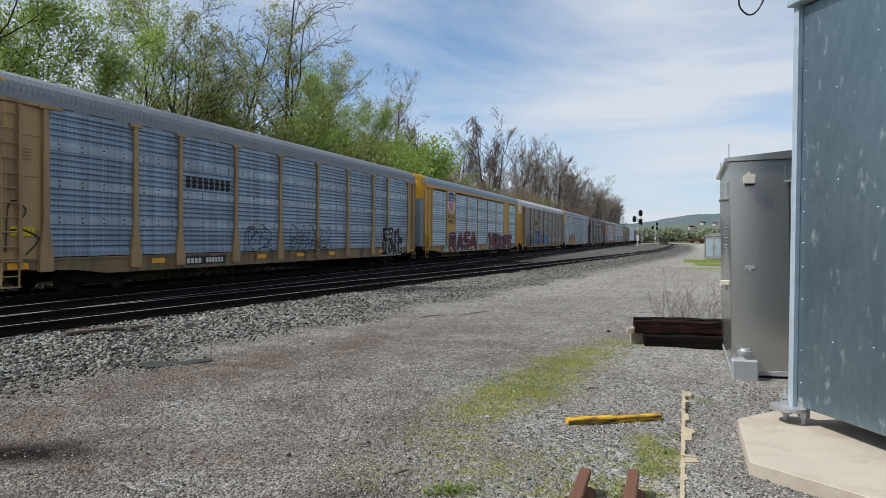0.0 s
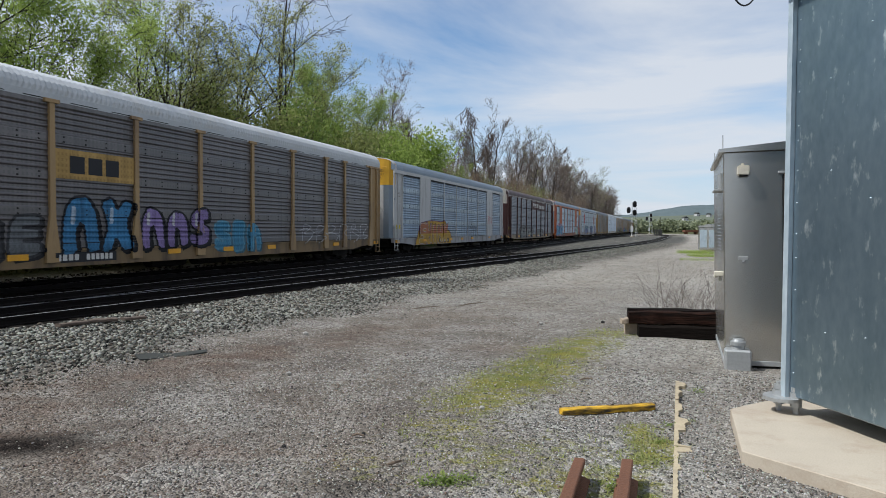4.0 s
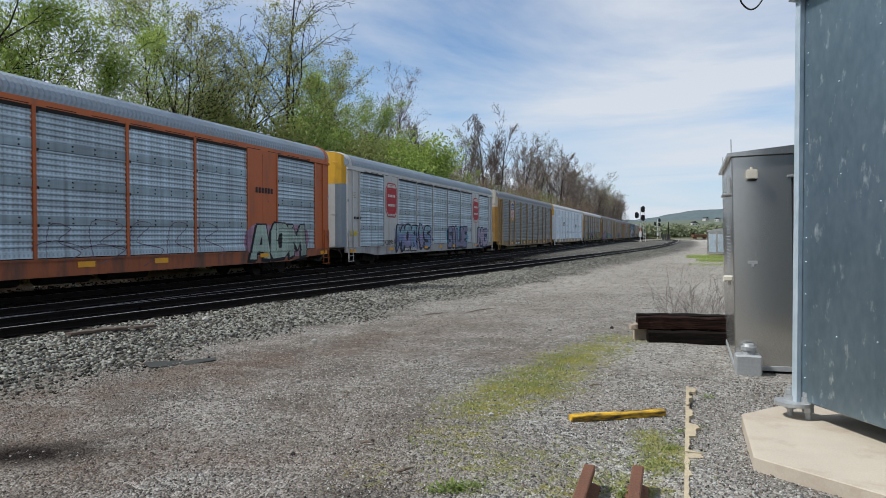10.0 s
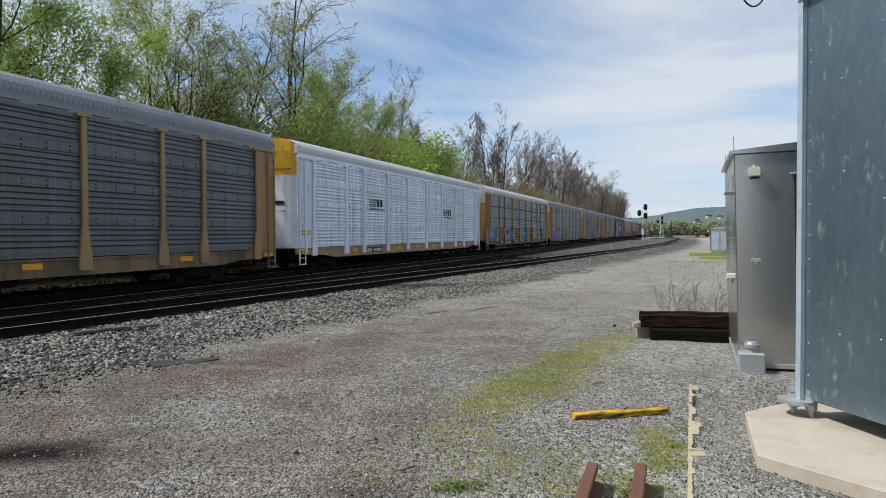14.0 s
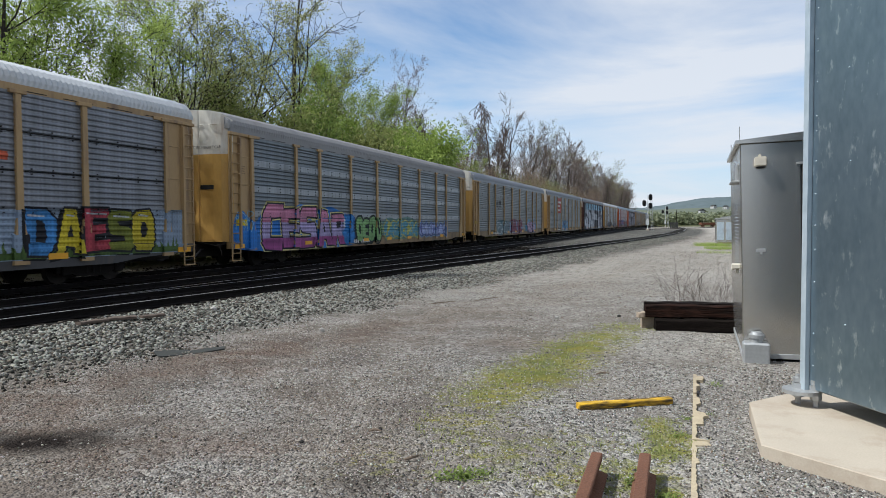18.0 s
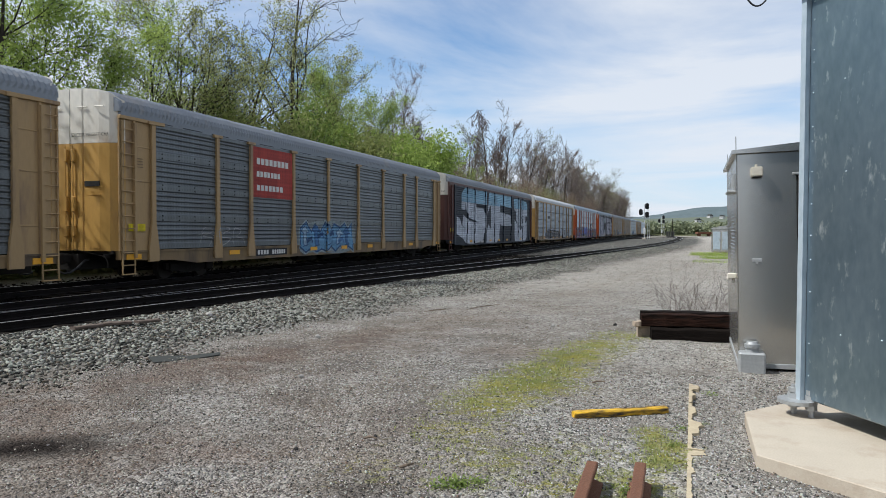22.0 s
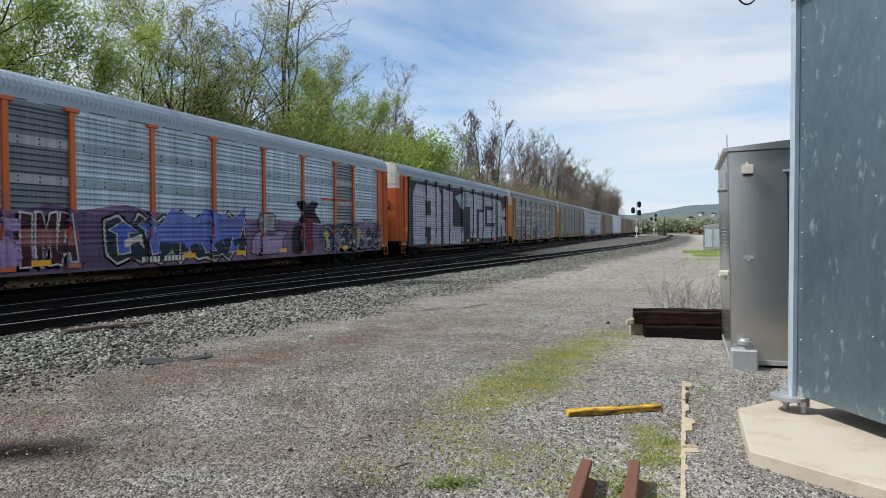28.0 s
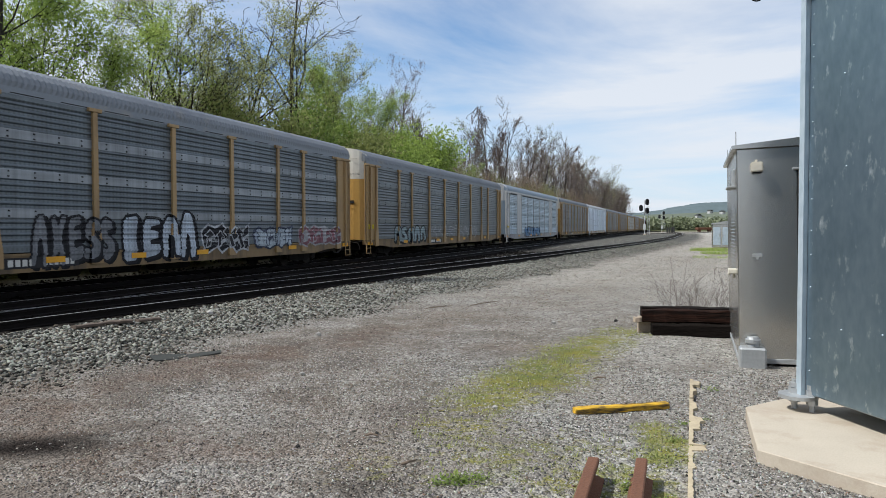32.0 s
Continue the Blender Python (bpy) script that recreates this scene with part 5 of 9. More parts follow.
FORMS = {}
FORMS["bar"] = [(0.15, 0), (0.85, 0.02), (0.8, 0.5), (0.9, 1), (0.2, 0.97), (0.1, 0.5)]
FORMS["arch"] = [(0.02, 0), (0.34, 0), (0.38, 0.45), (0.5, 0.58), (0.62, 0.45), (0.66, 0), (0.98, 0.03), (0.95, 0.7), (0.7, 1), (0.35, 1.02), (0.08, 0.75)]
FORMS["hook"] = [(0.05, 0.0), (0.95, 0.05), (0.98, 0.34), (0.45, 0.32), (0.44, 0.45), (0.9, 0.5), (0.85, 0.72), (0.45, 0.68), (0.46, 0.76), (0.95, 0.8), (0.9, 1.02), (0.1, 0.98)]
FORMS["wedge"] = [(0.0, 0.05), (0.3, -0.02), (0.5, 0.3), (0.72, 0.0), (1.0, 0.05), (0.72, 0.55), (0.98, 0.98), (0.68, 1.0), (0.5, 0.75), (0.3, 1.03), (0.02, 0.95), (0.28, 0.5)]
FORMS["snake"] = [(0.0, 0.08), (0.5, 0.0), (0.95, 0.15), (1.0, 0.45), (0.6, 0.62), (0.55, 0.75), (0.95, 0.72), (0.9, 0.98), (0.4, 1.02), (0.05, 0.85), (0.1, 0.55), (0.5, 0.4), (0.5, 0.28), (0.05, 0.35)]


def wobble(rng, u0, u1, z0, z1, shape):
    """A swollen spray-painted form: bar, arch, ring or wedge."""
    w, h = u1 - u0, z1 - z0
    base = FORMS[shape]
    lean = rng.uniform(-0.12, 0.12)
    pts = [(u0 + w * (a + lean * (b - 0.5) + rng.uniform(-0.04, 0.04)), z0 + h * (b + rng.uniform(-0.04, 0.04))) for a, b in base]
    out = []
    n = len(pts)
    for i in range(n):
        p0, p1, p2 = pts[i - 1], pts[i], pts[(i + 1) % n]
        out.append((p0[0] * 0.18 + p1[0] * 0.82, p0[1] * 0.18 + p1[1] * 0.82))
        out.append((p2[0] * 0.18 + p1[0] * 0.82, p2[1] * 0.18 + p1[1] * 0.82))
    return out


def swell(poly, d):
    """The same outline pushed outward by d."""
    n = len(poly)
    area = sum(poly[i - 1][0] * poly[i][1] - poly[i][0] * poly[i - 1][1] for i in range(n))
    s = 1 if area > 0 else -1
    out = []
    for i in range(n):
        a, b, c = Vector(poly[i - 1]), Vector(poly[i]), Vector(poly[(i + 1) % n])
        e1, e2 = (b - a), (c - b)
        if e1.length < 1e-6 or e2.length < 1e-6:
            out.append(poly[i])
            continue
        n1, n2 = Vector((e1.y, -e1.x)).normalized(), Vector((e2.y, -e2.x)).normalized()
        m = n1 + n2
        m = m / max(0.5, m.length_squared / 2) if m.length > 0.2 else n1
        out.append((b.x + s * d * m.x, b.y + s * d * m.y))
    return out


def piece(car, style, slim, seed, u0, u1, z0, z1, n, fill, line, back=None, shine=None, label="", edge=0.06, forms=None):
    """A sprayed piece: a cloud behind, dark outlines, filled forms, light strokes."""
    rng = random.Random(seed)
    if back:
        cloud = []
        m = 26
        for i in range(m):
            a = 2 * math.pi * i / m
            cloud.append(((u0 + u1) / 2 + (u1 - u0) * 0.56 * math.copysign(abs(math.cos(a)) ** 0.5, math.cos(a)) * rng.uniform(0.93, 1.05),
                          (z0 + z1) / 2 + (z1 - z0) * 0.60 * math.copysign(abs(math.sin(a)) ** 0.6, math.sin(a)) * rng.uniform(0.85, 1.1)))
        coat("graffiti", [cloud], ink(back), car, style, 0.0, slim, label)
    w = (u1 - u0) / n
    outl, fills, glints = [], [], []
    for k in range(n):
        p = wobble(rng, u0 + w * k + 0.02 * w, u0 + w * (k + 1) - 0.02 * w, z0 + rng.uniform(-0.05, 0.05), z1 + rng.uniform(-0.12, 0.1), forms[k % len(forms)] if forms else rng.choice(("bar", "arch", "hook", "wedge", "snake", "arch")))
        outl.append(swell(p, edge))
        fills.append(swell(p, -0.012))
        glints.append([(a, b) for a, b in wobble(rng, u0 + w * (k + 0.25), u0 + w * (k + 0.40), z0 + (z1 - z0) * 0.55, z0 + (z1 - z0) * 0.9, "bar")])
    for k in range(0, n):
        coat("graffiti", [[(a + 0.09, b - 0.06) for a, b in outl[k]]], ink(tuple(0.5 * c for c in line)), car, style, 0.001, slim, label)
        coat("graffiti", [outl[k]], ink(line), car, style, 0.002 + 0.0006 * (k % 2), slim, label)
        c = fill[k % len(fill)]
        if c:
            coat("graffiti", [fills[k]], ink(c), car, style, 0.005 + 0.0006 * (k % 2), slim, label)
        if shine:
            coat("graffiti", [glints[k]], ink(shine), car, style, 0.0075, slim, label)


def wild(car, style, slim, seed, u0, u1, z0, z1, fill, line, rim=None, back=None, label="", n=6):
    """A tangled sprayed piece: spiky outline, slanting strokes and arrows in several colours."""
    rng = random.Random(seed)
    if back:
        m = 26
        coat("graffiti", [[((u0 + u1) / 2 + (u1 - u0) * 0.56 * math.copysign(abs(math.cos(a)) ** 0.5, math.cos(a)) * rng.uniform(0.92, 1.06),
                            (z0 + z1) / 2 + (z1 - z0) * 0.58 * math.copysign(abs(math.sin(a)) ** 0.6, math.sin(a)) * rng.uniform(0.82, 1.1)) for a in [2 * math.pi * q / m for q in range(m)]]], ink(back), car, style, 0.0, slim, label)
    h = z1 - z0
    steps = max(7, int((u1 - u0) / 0.42))
    top = [(u0 + (u1 - u0) * (k + rng.uniform(-0.25, 0.25)) / steps, z1 - h * (rng.uniform(0.0, 0.12) if k % 2 else rng.uniform(0.15, 0.4))) for k in range(steps + 1)]
    low = [(u0 + (u1 - u0) * (k + rng.uniform(-0.25, 0.25)) / steps, z0 + h * (rng.uniform(0.0, 0.08) if k % 2 else rng.uniform(0.08, 0.25))) for k in range(steps + 1)]
    body = low + top[::-1]
    if rim:
        coat("graffiti", [swell(body, 0.11)], ink(rim), car, style, 0.001, slim, label)
    coat("graffiti", [swell(body, 0.05)], ink(line), car, style, 0.002, slim, label)
    coat("graffiti", [swell(body, -0.02)], ink(fill[0]), car, style, 0.0035, slim, label)
    w = (u1 - u0) / n
    for k in range(n):
        a, lean, wd = u0 + w * (k + 0.3), rng.uniform(-0.35, 0.35), w * rng.uniform(0.22, 0.34)
        lo, hi = z0 + h * rng.uniform(0.1, 0.25), z1 - h * rng.uniform(0.08, 0.28)
        bar = [(a, lo), (a + wd, lo + 0.05), (a + wd * 0.9 + lean * w, hi - h * 0.18), (a + wd * 1.9 + lean * w, hi - h * 0.2), (a + wd * 0.5 + lean * w, hi), (a - wd * 0.7 + lean * w, hi - h * 0.15), (a + lean * w * 0.9, hi - h * 0.2)]
        coat("graffiti", [swell(bar, 0.045)], ink(line), car, style, 0.005 + 0.0006 * (k % 2), slim, label)
        coat("graffiti", [bar], ink(fill[(k + 1) % len(fill)]), car, style, 0.0065 + 0.0006 * (k % 2), slim, label)
        b = a + w * 0.42
        zc = lo + (hi - lo) * rng.uniform(0.2, 0.6)
        hook = [(b - w * 0.25, zc), (b + w * 0.3, zc + h * 0.12), (b + w * 0.36, zc - h * 0.16), (b + w * 0.2, zc - h * 0.02), (b - w * 0.22, zc - h * 0.13)]
        coat("graffiti", [hook], ink(fill[(k + 2) % len(fill)] if rng.random() < 0.5 else line), car, style, 0.009, slim, label)


GLYPHS = {}
GLYPHS["A"] = ([(0, 0), (0.3, 0), (0.36, 0.2), (0.64, 0.2), (0.7, 0), (1, 0), (0.7, 1), (0.3, 1)], [(0.42, 0.4), (0.58, 0.4), (0.5, 0.7)])
GLYPHS["B"] = ([(0, 0), (0.75, 0), (1, 0.15), (1, 0.4), (0.86, 0.52), (0.95, 0.65), (0.95, 0.88), (0.75, 1), (0, 1)], [(0.34, 0.2), (0.68, 0.2), (0.68, 0.4), (0.34, 0.4)], [(0.34, 0.62), (0.65, 0.62), (0.65, 0.8), (0.34, 0.8)])
GLYPHS["C"] = ([(0.2, 0), (1, 0), (1, 0.27), (0.38, 0.27), (0.38, 0.73), (1, 0.73), (1, 1), (0.2, 1), (0, 0.8), (0, 0.2)],)
GLYPHS["D"] = ([(0, 0), (0.7, 0), (1, 0.25), (1, 0.75), (0.7, 1), (0, 1)], [(0.34, 0.25), (0.58, 0.25), (0.66, 0.4), (0.66, 0.6), (0.58, 0.75), (0.34, 0.75)])
GLYPHS["E"] = ([(0, 0), (1, 0), (1, 0.25), (0.36, 0.25), (0.36, 0.4), (0.85, 0.4), (0.85, 0.6), (0.36, 0.6), (0.36, 0.76), (1, 0.76), (1, 1), (0, 1)],)
GLYPHS["G"] = ([(0.2, 0), (0.8, 0), (1, 0.15), (1, 0.52), (0.55, 0.52), (0.55, 0.36), (0.68, 0.36), (0.68, 0.26), (0.36, 0.26), (0.36, 0.74), (1, 0.74), (0.9, 1), (0.2, 1), (0, 0.8), (0, 0.2)],)
GLYPHS["H"] = ([(0, 0), (0.34, 0), (0.34, 0.36), (0.66, 0.36), (0.66, 0), (1, 0), (1, 1), (0.66, 1), (0.66, 0.62), (0.34, 0.62), (0.34, 1), (0, 1)],)
GLYPHS["K"] = ([(0, 0), (0.34, 0), (0.34, 0.3), (0.62, 0), (1, 0), (0.64, 0.52), (1, 1), (0.62, 1), (0.34, 0.7), (0.34, 1), (0, 1)],)
GLYPHS["L"] = ([(0, 0), (1, 0), (1, 0.3), (0.4, 0.3), (0.4, 1), (0, 1)],)
GLYPHS["M"] = ([(0, 0), (0.28, 0), (0.28, 0.5), (0.5, 0.2), (0.72, 0.5), (0.72, 0), (1, 0), (1, 1), (0.72, 1), (0.5, 0.62), (0.28, 1), (0, 1)],)
GLYPHS["N"] = ([(0, 0), (0.32, 0), (0.32, 0.5), (0.66, 0), (1, 0), (1, 1), (0.68, 1), (0.68, 0.5), (0.34, 1), (0, 1)],)
GLYPHS["O"] = ([(0.2, 0), (0.8, 0), (1, 0.2), (1, 0.8), (0.8, 1), (0.2, 1), (0, 0.8), (0, 0.2)], [(0.4, 0.3), (0.6, 0.3), (0.66, 0.5), (0.6, 0.7), (0.4, 0.7), (0.34, 0.5)])
GLYPHS["S"] = ([(0, 0), (0.85, 0), (1, 0.15), (1, 0.5), (0.85, 0.6), (0.38, 0.62), (0.38, 0.76), (1, 0.78), (0.95, 1), (0.15, 1), (0, 0.85), (0, 0.5), (0.15, 0.4), (0.62, 0.38), (0.62, 0.25), (0, 0.24)],)
GLYPHS["U"] = ([(0, 0.2), (0.2, 0), (0.8, 0), (1, 0.2), (1, 1), (0.66, 1), (0.66, 0.3), (0.34, 0.3), (0.34, 1), (0, 1)],)
GLYPHS["I"] = ([(0.25, 0), (0.75, 0), (0.75, 1), (0.25, 1)],)
GLYPHS["R"] = ([(0, 0), (0.34, 0), (0.34, 0.36), (0.62, 0), (1, 0), (0.72, 0.42), (0.96, 0.56), (0.96, 0.86), (0.76, 1), (0, 1)], [(0.34, 0.58), (0.64, 0.58), (0.64, 0.8), (0.34, 0.8)])
GLYPHS["T"] = ([(0.33, 0), (0.67, 0), (0.67, 0.72), (1, 0.72), (1, 1), (0, 1), (0, 0.72), (0.33, 0.72)],)
GLYPHS["W"] = ([(0.2, 0), (0.42, 0), (0.5, 0.35), (0.58, 0), (0.8, 0), (1, 1), (0.74, 1), (0.66, 0.5), (0.58, 0.8), (0.42, 0.8), (0.34, 0.5), (0.26, 1), (0, 1)],)
GLYPHS["Y"] = ([(0.33, 0), (0.67, 0), (0.67, 0.4), (1, 1), (0.64, 1), (0.5, 0.68), (0.36, 1), (0, 1), (0.33, 0.4)],)


def soften(poly, times=1):
    """Rounds an outline by cutting its corners."""
    for _ in range(times):
        out = []
        for (a, b), (c, d) in zip(poly, poly[1:] + poly[:1]):
            out += [(a * 0.75 + c * 0.25, b * 0.75 + d * 0.25), (a * 0.25 + c * 0.75, b * 0.25 + d * 0.75)]
        poly = out
    return poly


def between(poly, lo, hi):
    """The part of an outline between two heights."""
    for lim, keep in ((lo, 1), (hi, -1)):
        out = []
        for (a, b), (c, d) in zip(poly, poly[1:] + poly[:1]):
            if (b - lim) * keep >= 0:
                out.append((a, b))
            if (b - lim) * (d - lim) < 0:
                out.append((a + (c - a) * (lim - b) / (d - b), lim))
        poly = out
        if len(poly) < 3:
            return []
    return poly


def letters(car, style, slim, text, seed, u0, u1, z0, z1, fill, line, edge, label, back=None, lean=0.1, glint=None, rim=None, soft=0, bands=(), jag=0.1):
    """Sprayed letters with a dark rim, a shadow to one side, and level bands of other colours."""
    rng = random.Random(seed)
    if back:
        m = 30
        ring = [(2 * math.pi * i / m) for i in range(m)]
        coat("graffiti", [[((u0 + u1) / 2 + (u1 - u0) * 0.58 * math.copysign(abs(math.cos(a)) ** 0.5, math.cos(a)) * rng.uniform(0.93, 1.05),
                            (z0 + z1) / 2 + (z1 - z0) * 0.55 * math.copysign(abs(math.sin(a)) ** 0.6, math.sin(a)) * rng.uniform(0.85, 1.1)) for a in ring]], ink(back), car, style, 0.0, slim, label)
    w = (u1 - u0) / len(text)
    made = []
    for k, ch in enumerate(text):
        a0, wd, lo, hi, sl = u0 + w * k, w * 1.02, z0 + rng.uniform(-0.06, 0.05), z1 + rng.uniform(-jag, jag), rng.uniform(-lean, lean)
        jig = lambda q: soften([(a0 + wd * (a + sl * (b - 0.5) + rng.uniform(-0.035, 0.035)), lo + (hi - lo) * (b + rng.uniform(-0.03, 0.03))) for a, b in q], soft)
        made.append(([jig(q) for q in GLYPHS[ch]], hi))
    for k, (polys, hi) in enumerate(made):
        if rim:
            coat("graffiti", [swell(polys[0], edge + 0.05)], ink(rim), car, style, 0.0008 + 0.0004 * (k % 2), slim, label)
    for k, (polys, hi) in enumerate(made):
        out = swell(polys[0], edge)
        if not rim:
            coat("graffiti", [[(a - 0.10, b - 0.07) for a, b in out]], ink(tuple(0.5 * c for c in line)), car, style, 0.001, slim, label)
        coat("graffiti", [out], ink(line), car, style, 0.002 + 0.0006 * (k % 2), slim, label)
        coat("graffiti", polys, ink(fill[k % len(fill)]), car, style, 0.005 + 0.0006 * (k % 2), slim, label)
        for b_lo, b_hi, color in bands:
            cut = [q for q in (between(p, b_lo, b_hi) for p in polys) if q]
            if cut:
                coat("graffiti", cut, ink(color), car, style, 0.0066 + 0.0006 * (k % 2), slim, label)
        if glint:
            top = [(a, b) for a, b in polys[0] if b > hi - (z1 - z0) * 0.14]
            if len(top) > 1:
                ga, gb = min(top)[0] + 0.05, max(top)[0] - 0.05
                coat("graffiti", [[(ga, hi - 0.16), (gb, hi - 0.18), (gb, hi - 0.14), (ga, hi - 0.11)]], ink(glint), car, style, 0.0082, slim, label)


def strokes(car, style, slim, lines, color, width=0.04, label="", lift=0.003):
    """Spray lines of even width along open paths of (metres from the near end, height)."""
    for line in lines:
        n = len(line)
        left, right = [], []
        for i, (a, b) in enumerate(line):
            p, q = line[max(0, i - 1)], line[min(n - 1, i + 1)]
            d = Vector((q[0] - p[0], q[1] - p[1]))
            d = d.normalized() if d.length > 1e-6 else Vector((1, 0))
            left.append((a - d.y * width / 2, b + d.x * width / 2))
            right.append((a + d.y * width / 2, b - d.x * width / 2))
        coat("graffiti", [left + right[::-1]], ink(color), car, style, lift, slim, label)


def flow(pts, steps=5):
    """A smooth open path through points."""
    out = []
    for i in range(len(pts) - 1):
        p = [pts[max(0, min(len(pts) - 1, i + k))] for k in (-1, 0, 1, 2)]
        for j in range(steps):
            t = j / steps
            out.append(tuple(0.5 * (2 * p[1][c] + (p[2][c] - p[0][c]) * t + (2 * p[0][c] - 5 * p[1][c] + 4 * p[2][c] - p[3][c]) * t * t + (3 * p[1][c] - p[0][c] - 3 * p[2][c] + p[3][c]) * t ** 3) for c in (0, 1)))
    return out + [pts[-1]]


def scrawl(car, style, slim, seed, u0, u1, z0, z1, color, n=4, width=0.035, label="thin sprayed hand lettering"):
    """Hand lettering that cannot be read: looping strokes."""
    rng = random.Random(seed)
    w, h = (u1 - u0) / n, z1 - z0
    for k in range(n):
        a = u0 + w * k
        way = [(a + w * rng.uniform(0.05, 0.2), z0 + h * rng.uniform(0.0, 0.15)), (a + w * rng.uniform(0.1, 0.3), z1 - h * rng.uniform(0, 0.15)), (a + w * rng.uniform(0.6, 0.95), z1 - h * rng.uniform(0.05, 0.3)),
               (a + w * rng.uniform(0.25, 0.45), z0 + h * rng.uniform(0.4, 0.55)), (a + w * rng.uniform(0.7, 1.05), z0 + h * rng.uniform(0.25, 0.45)), (a + w * rng.uniform(0.3, 0.9), z0 + h * rng.uniform(-0.1, 0.1))]
        strokes(car, style, slim, [flow(way)], color, width, label)
        if rng.random() < 0.6:
            b = z0 + h * rng.uniform(0.3, 0.7)
            strokes(car, style, slim, [flow([(a - w * 0.1, b), (a + w * 0.4, b + h * 0.12), (a + w * 1.0, b - h * 0.05)])], color, width * 0.8, label, 0.0038)


def bars(car, style, slim, u0, u1, z0, z1, n, material, label, gap=0.28, lift=0.003):
    """Lettering reduced to plain bars."""
    w = (u1 - u0) / n
    coat("lettering", [[(u0 + w * k, z0), (u0 + w * (k + 1 - gap), z0), (u0 + w * (k + 1 - gap), z1), (u0 + w * k, z1)] for k in range(n)], material, car, style, lift, slim, label)


def rect(u0, u1, z0, z1):
    return [(u0, z0), (u1, z0), (u1, z1), (u0, z1)]


def words(text, size, material, car, m, label, width=None):
    """Readable lettering with the built-in font, flat on its surface."""
    cu = bpy.data.curves.new("lettering", "FONT")
    cu.body, cu.size, cu.align_x, cu.extrude = text, size, "CENTER", 0.001
    tmp = bpy.data.objects.new("lettering", cu)
    me = bpy.data.meshes.new_from_object(tmp)
    bpy.data.objects.remove(tmp)
    me.materials.clear()
    me.materials.append(material)
    return part("lettering", me, None, car, label, m)


def shield(car, style, slim, u, z, w, h):
    """Shield-shaped emblem: blue head over red and white stripes."""
    out = lambda s: [(u - s * w * 0.44, z + s * h * 0.42), (u - s * w * 0.25, z + s * h * 0.44), (u, z + s * h * 0.5), (u + s * w * 0.25, z + s * h * 0.44), (u + s * w * 0.44, z + s * h * 0.42), (u + s * w * 0.5, z + s * h * 0.1),
                     (u + s * w * 0.45, z - s * h * 0.28), (u, z - s * h * 0.5), (u - s * w * 0.45, z - s * h * 0.28), (u - s * w * 0.5, z + s * h * 0.1)]
    coat("emblem", [out(1.06)], ink((0.65, 0.66, 0.68)), car, style, 0.004, slim, "shield emblem with a blue head and red stripes")
    coat("emblem", [[(u - w * 0.48, z + h * 0.05), (u + w * 0.48, z + h * 0.05), (u + w * 0.47, z + h * 0.2), (u + w * 0.42, z + h * 0.40), (u + w * 0.25, z + h * 0.42), (u, z + h * 0.47), (u - w * 0.25, z + h * 0.42), (u - w * 0.42, z + h * 0.40), (u - w * 0.47, z + h * 0.2)]],
         ink((0.02, 0.045, 0.22)), car, style, 0.007, slim)
    for dz in (0.26, 0.12):
        bars(car, style, slim, u - w * 0.33, u + w * 0.33, z + h * (dz - 0.03), z + h * (dz + 0.05), 6, ink((0.6, 0.6, 0.62)), "", lift=0.0095)
    st = []
    for k in range(5):
        q = u - w * 0.40 + w * 0.18 * k
        drop = -0.46 + 0.16 * abs(k - 2) / 2
        st.append(rect(q, q + w * 0.085, z + h * drop, z + h * 0.03))
    coat("emblem", st, ink((0.42, 0.03, 0.04)), car, style, 0.007, slim)


def octagon(car, style, slim, u, z, w, h):
    f = lambda s: [(u + s * w / 2 * a, z + s * h / 2 * b) for a, b in ((-1, -0.62), (-0.62, -1), (0.62, -1), (1, -0.62), (1, 0.62), (0.62, 1), (-0.62, 1), (-1, 0.62))]
    coat("emblem", [f(1)], ink((0.40, 0.02, 0.035)), car, style, 0.003, slim, "red octagon emblem with a white rim")
    coat("emblem", [f(0.93), f(0.88)], M_LETTER_W, car, style, 0.0055, slim)
    for k, n in ((0.42, 6), (0.12, 5), (-0.18, 7), (-0.5, 5)):
        bars(car, style, slim, u - w * 0.30, u + w * 0.34, z + h * (k - 0.02) * 0.9, z + h * (k + 0.08) * 0.9 - h * 0.02, n, M_LETTER_W, "", lift=0.0055)


WHEELSETS = {}


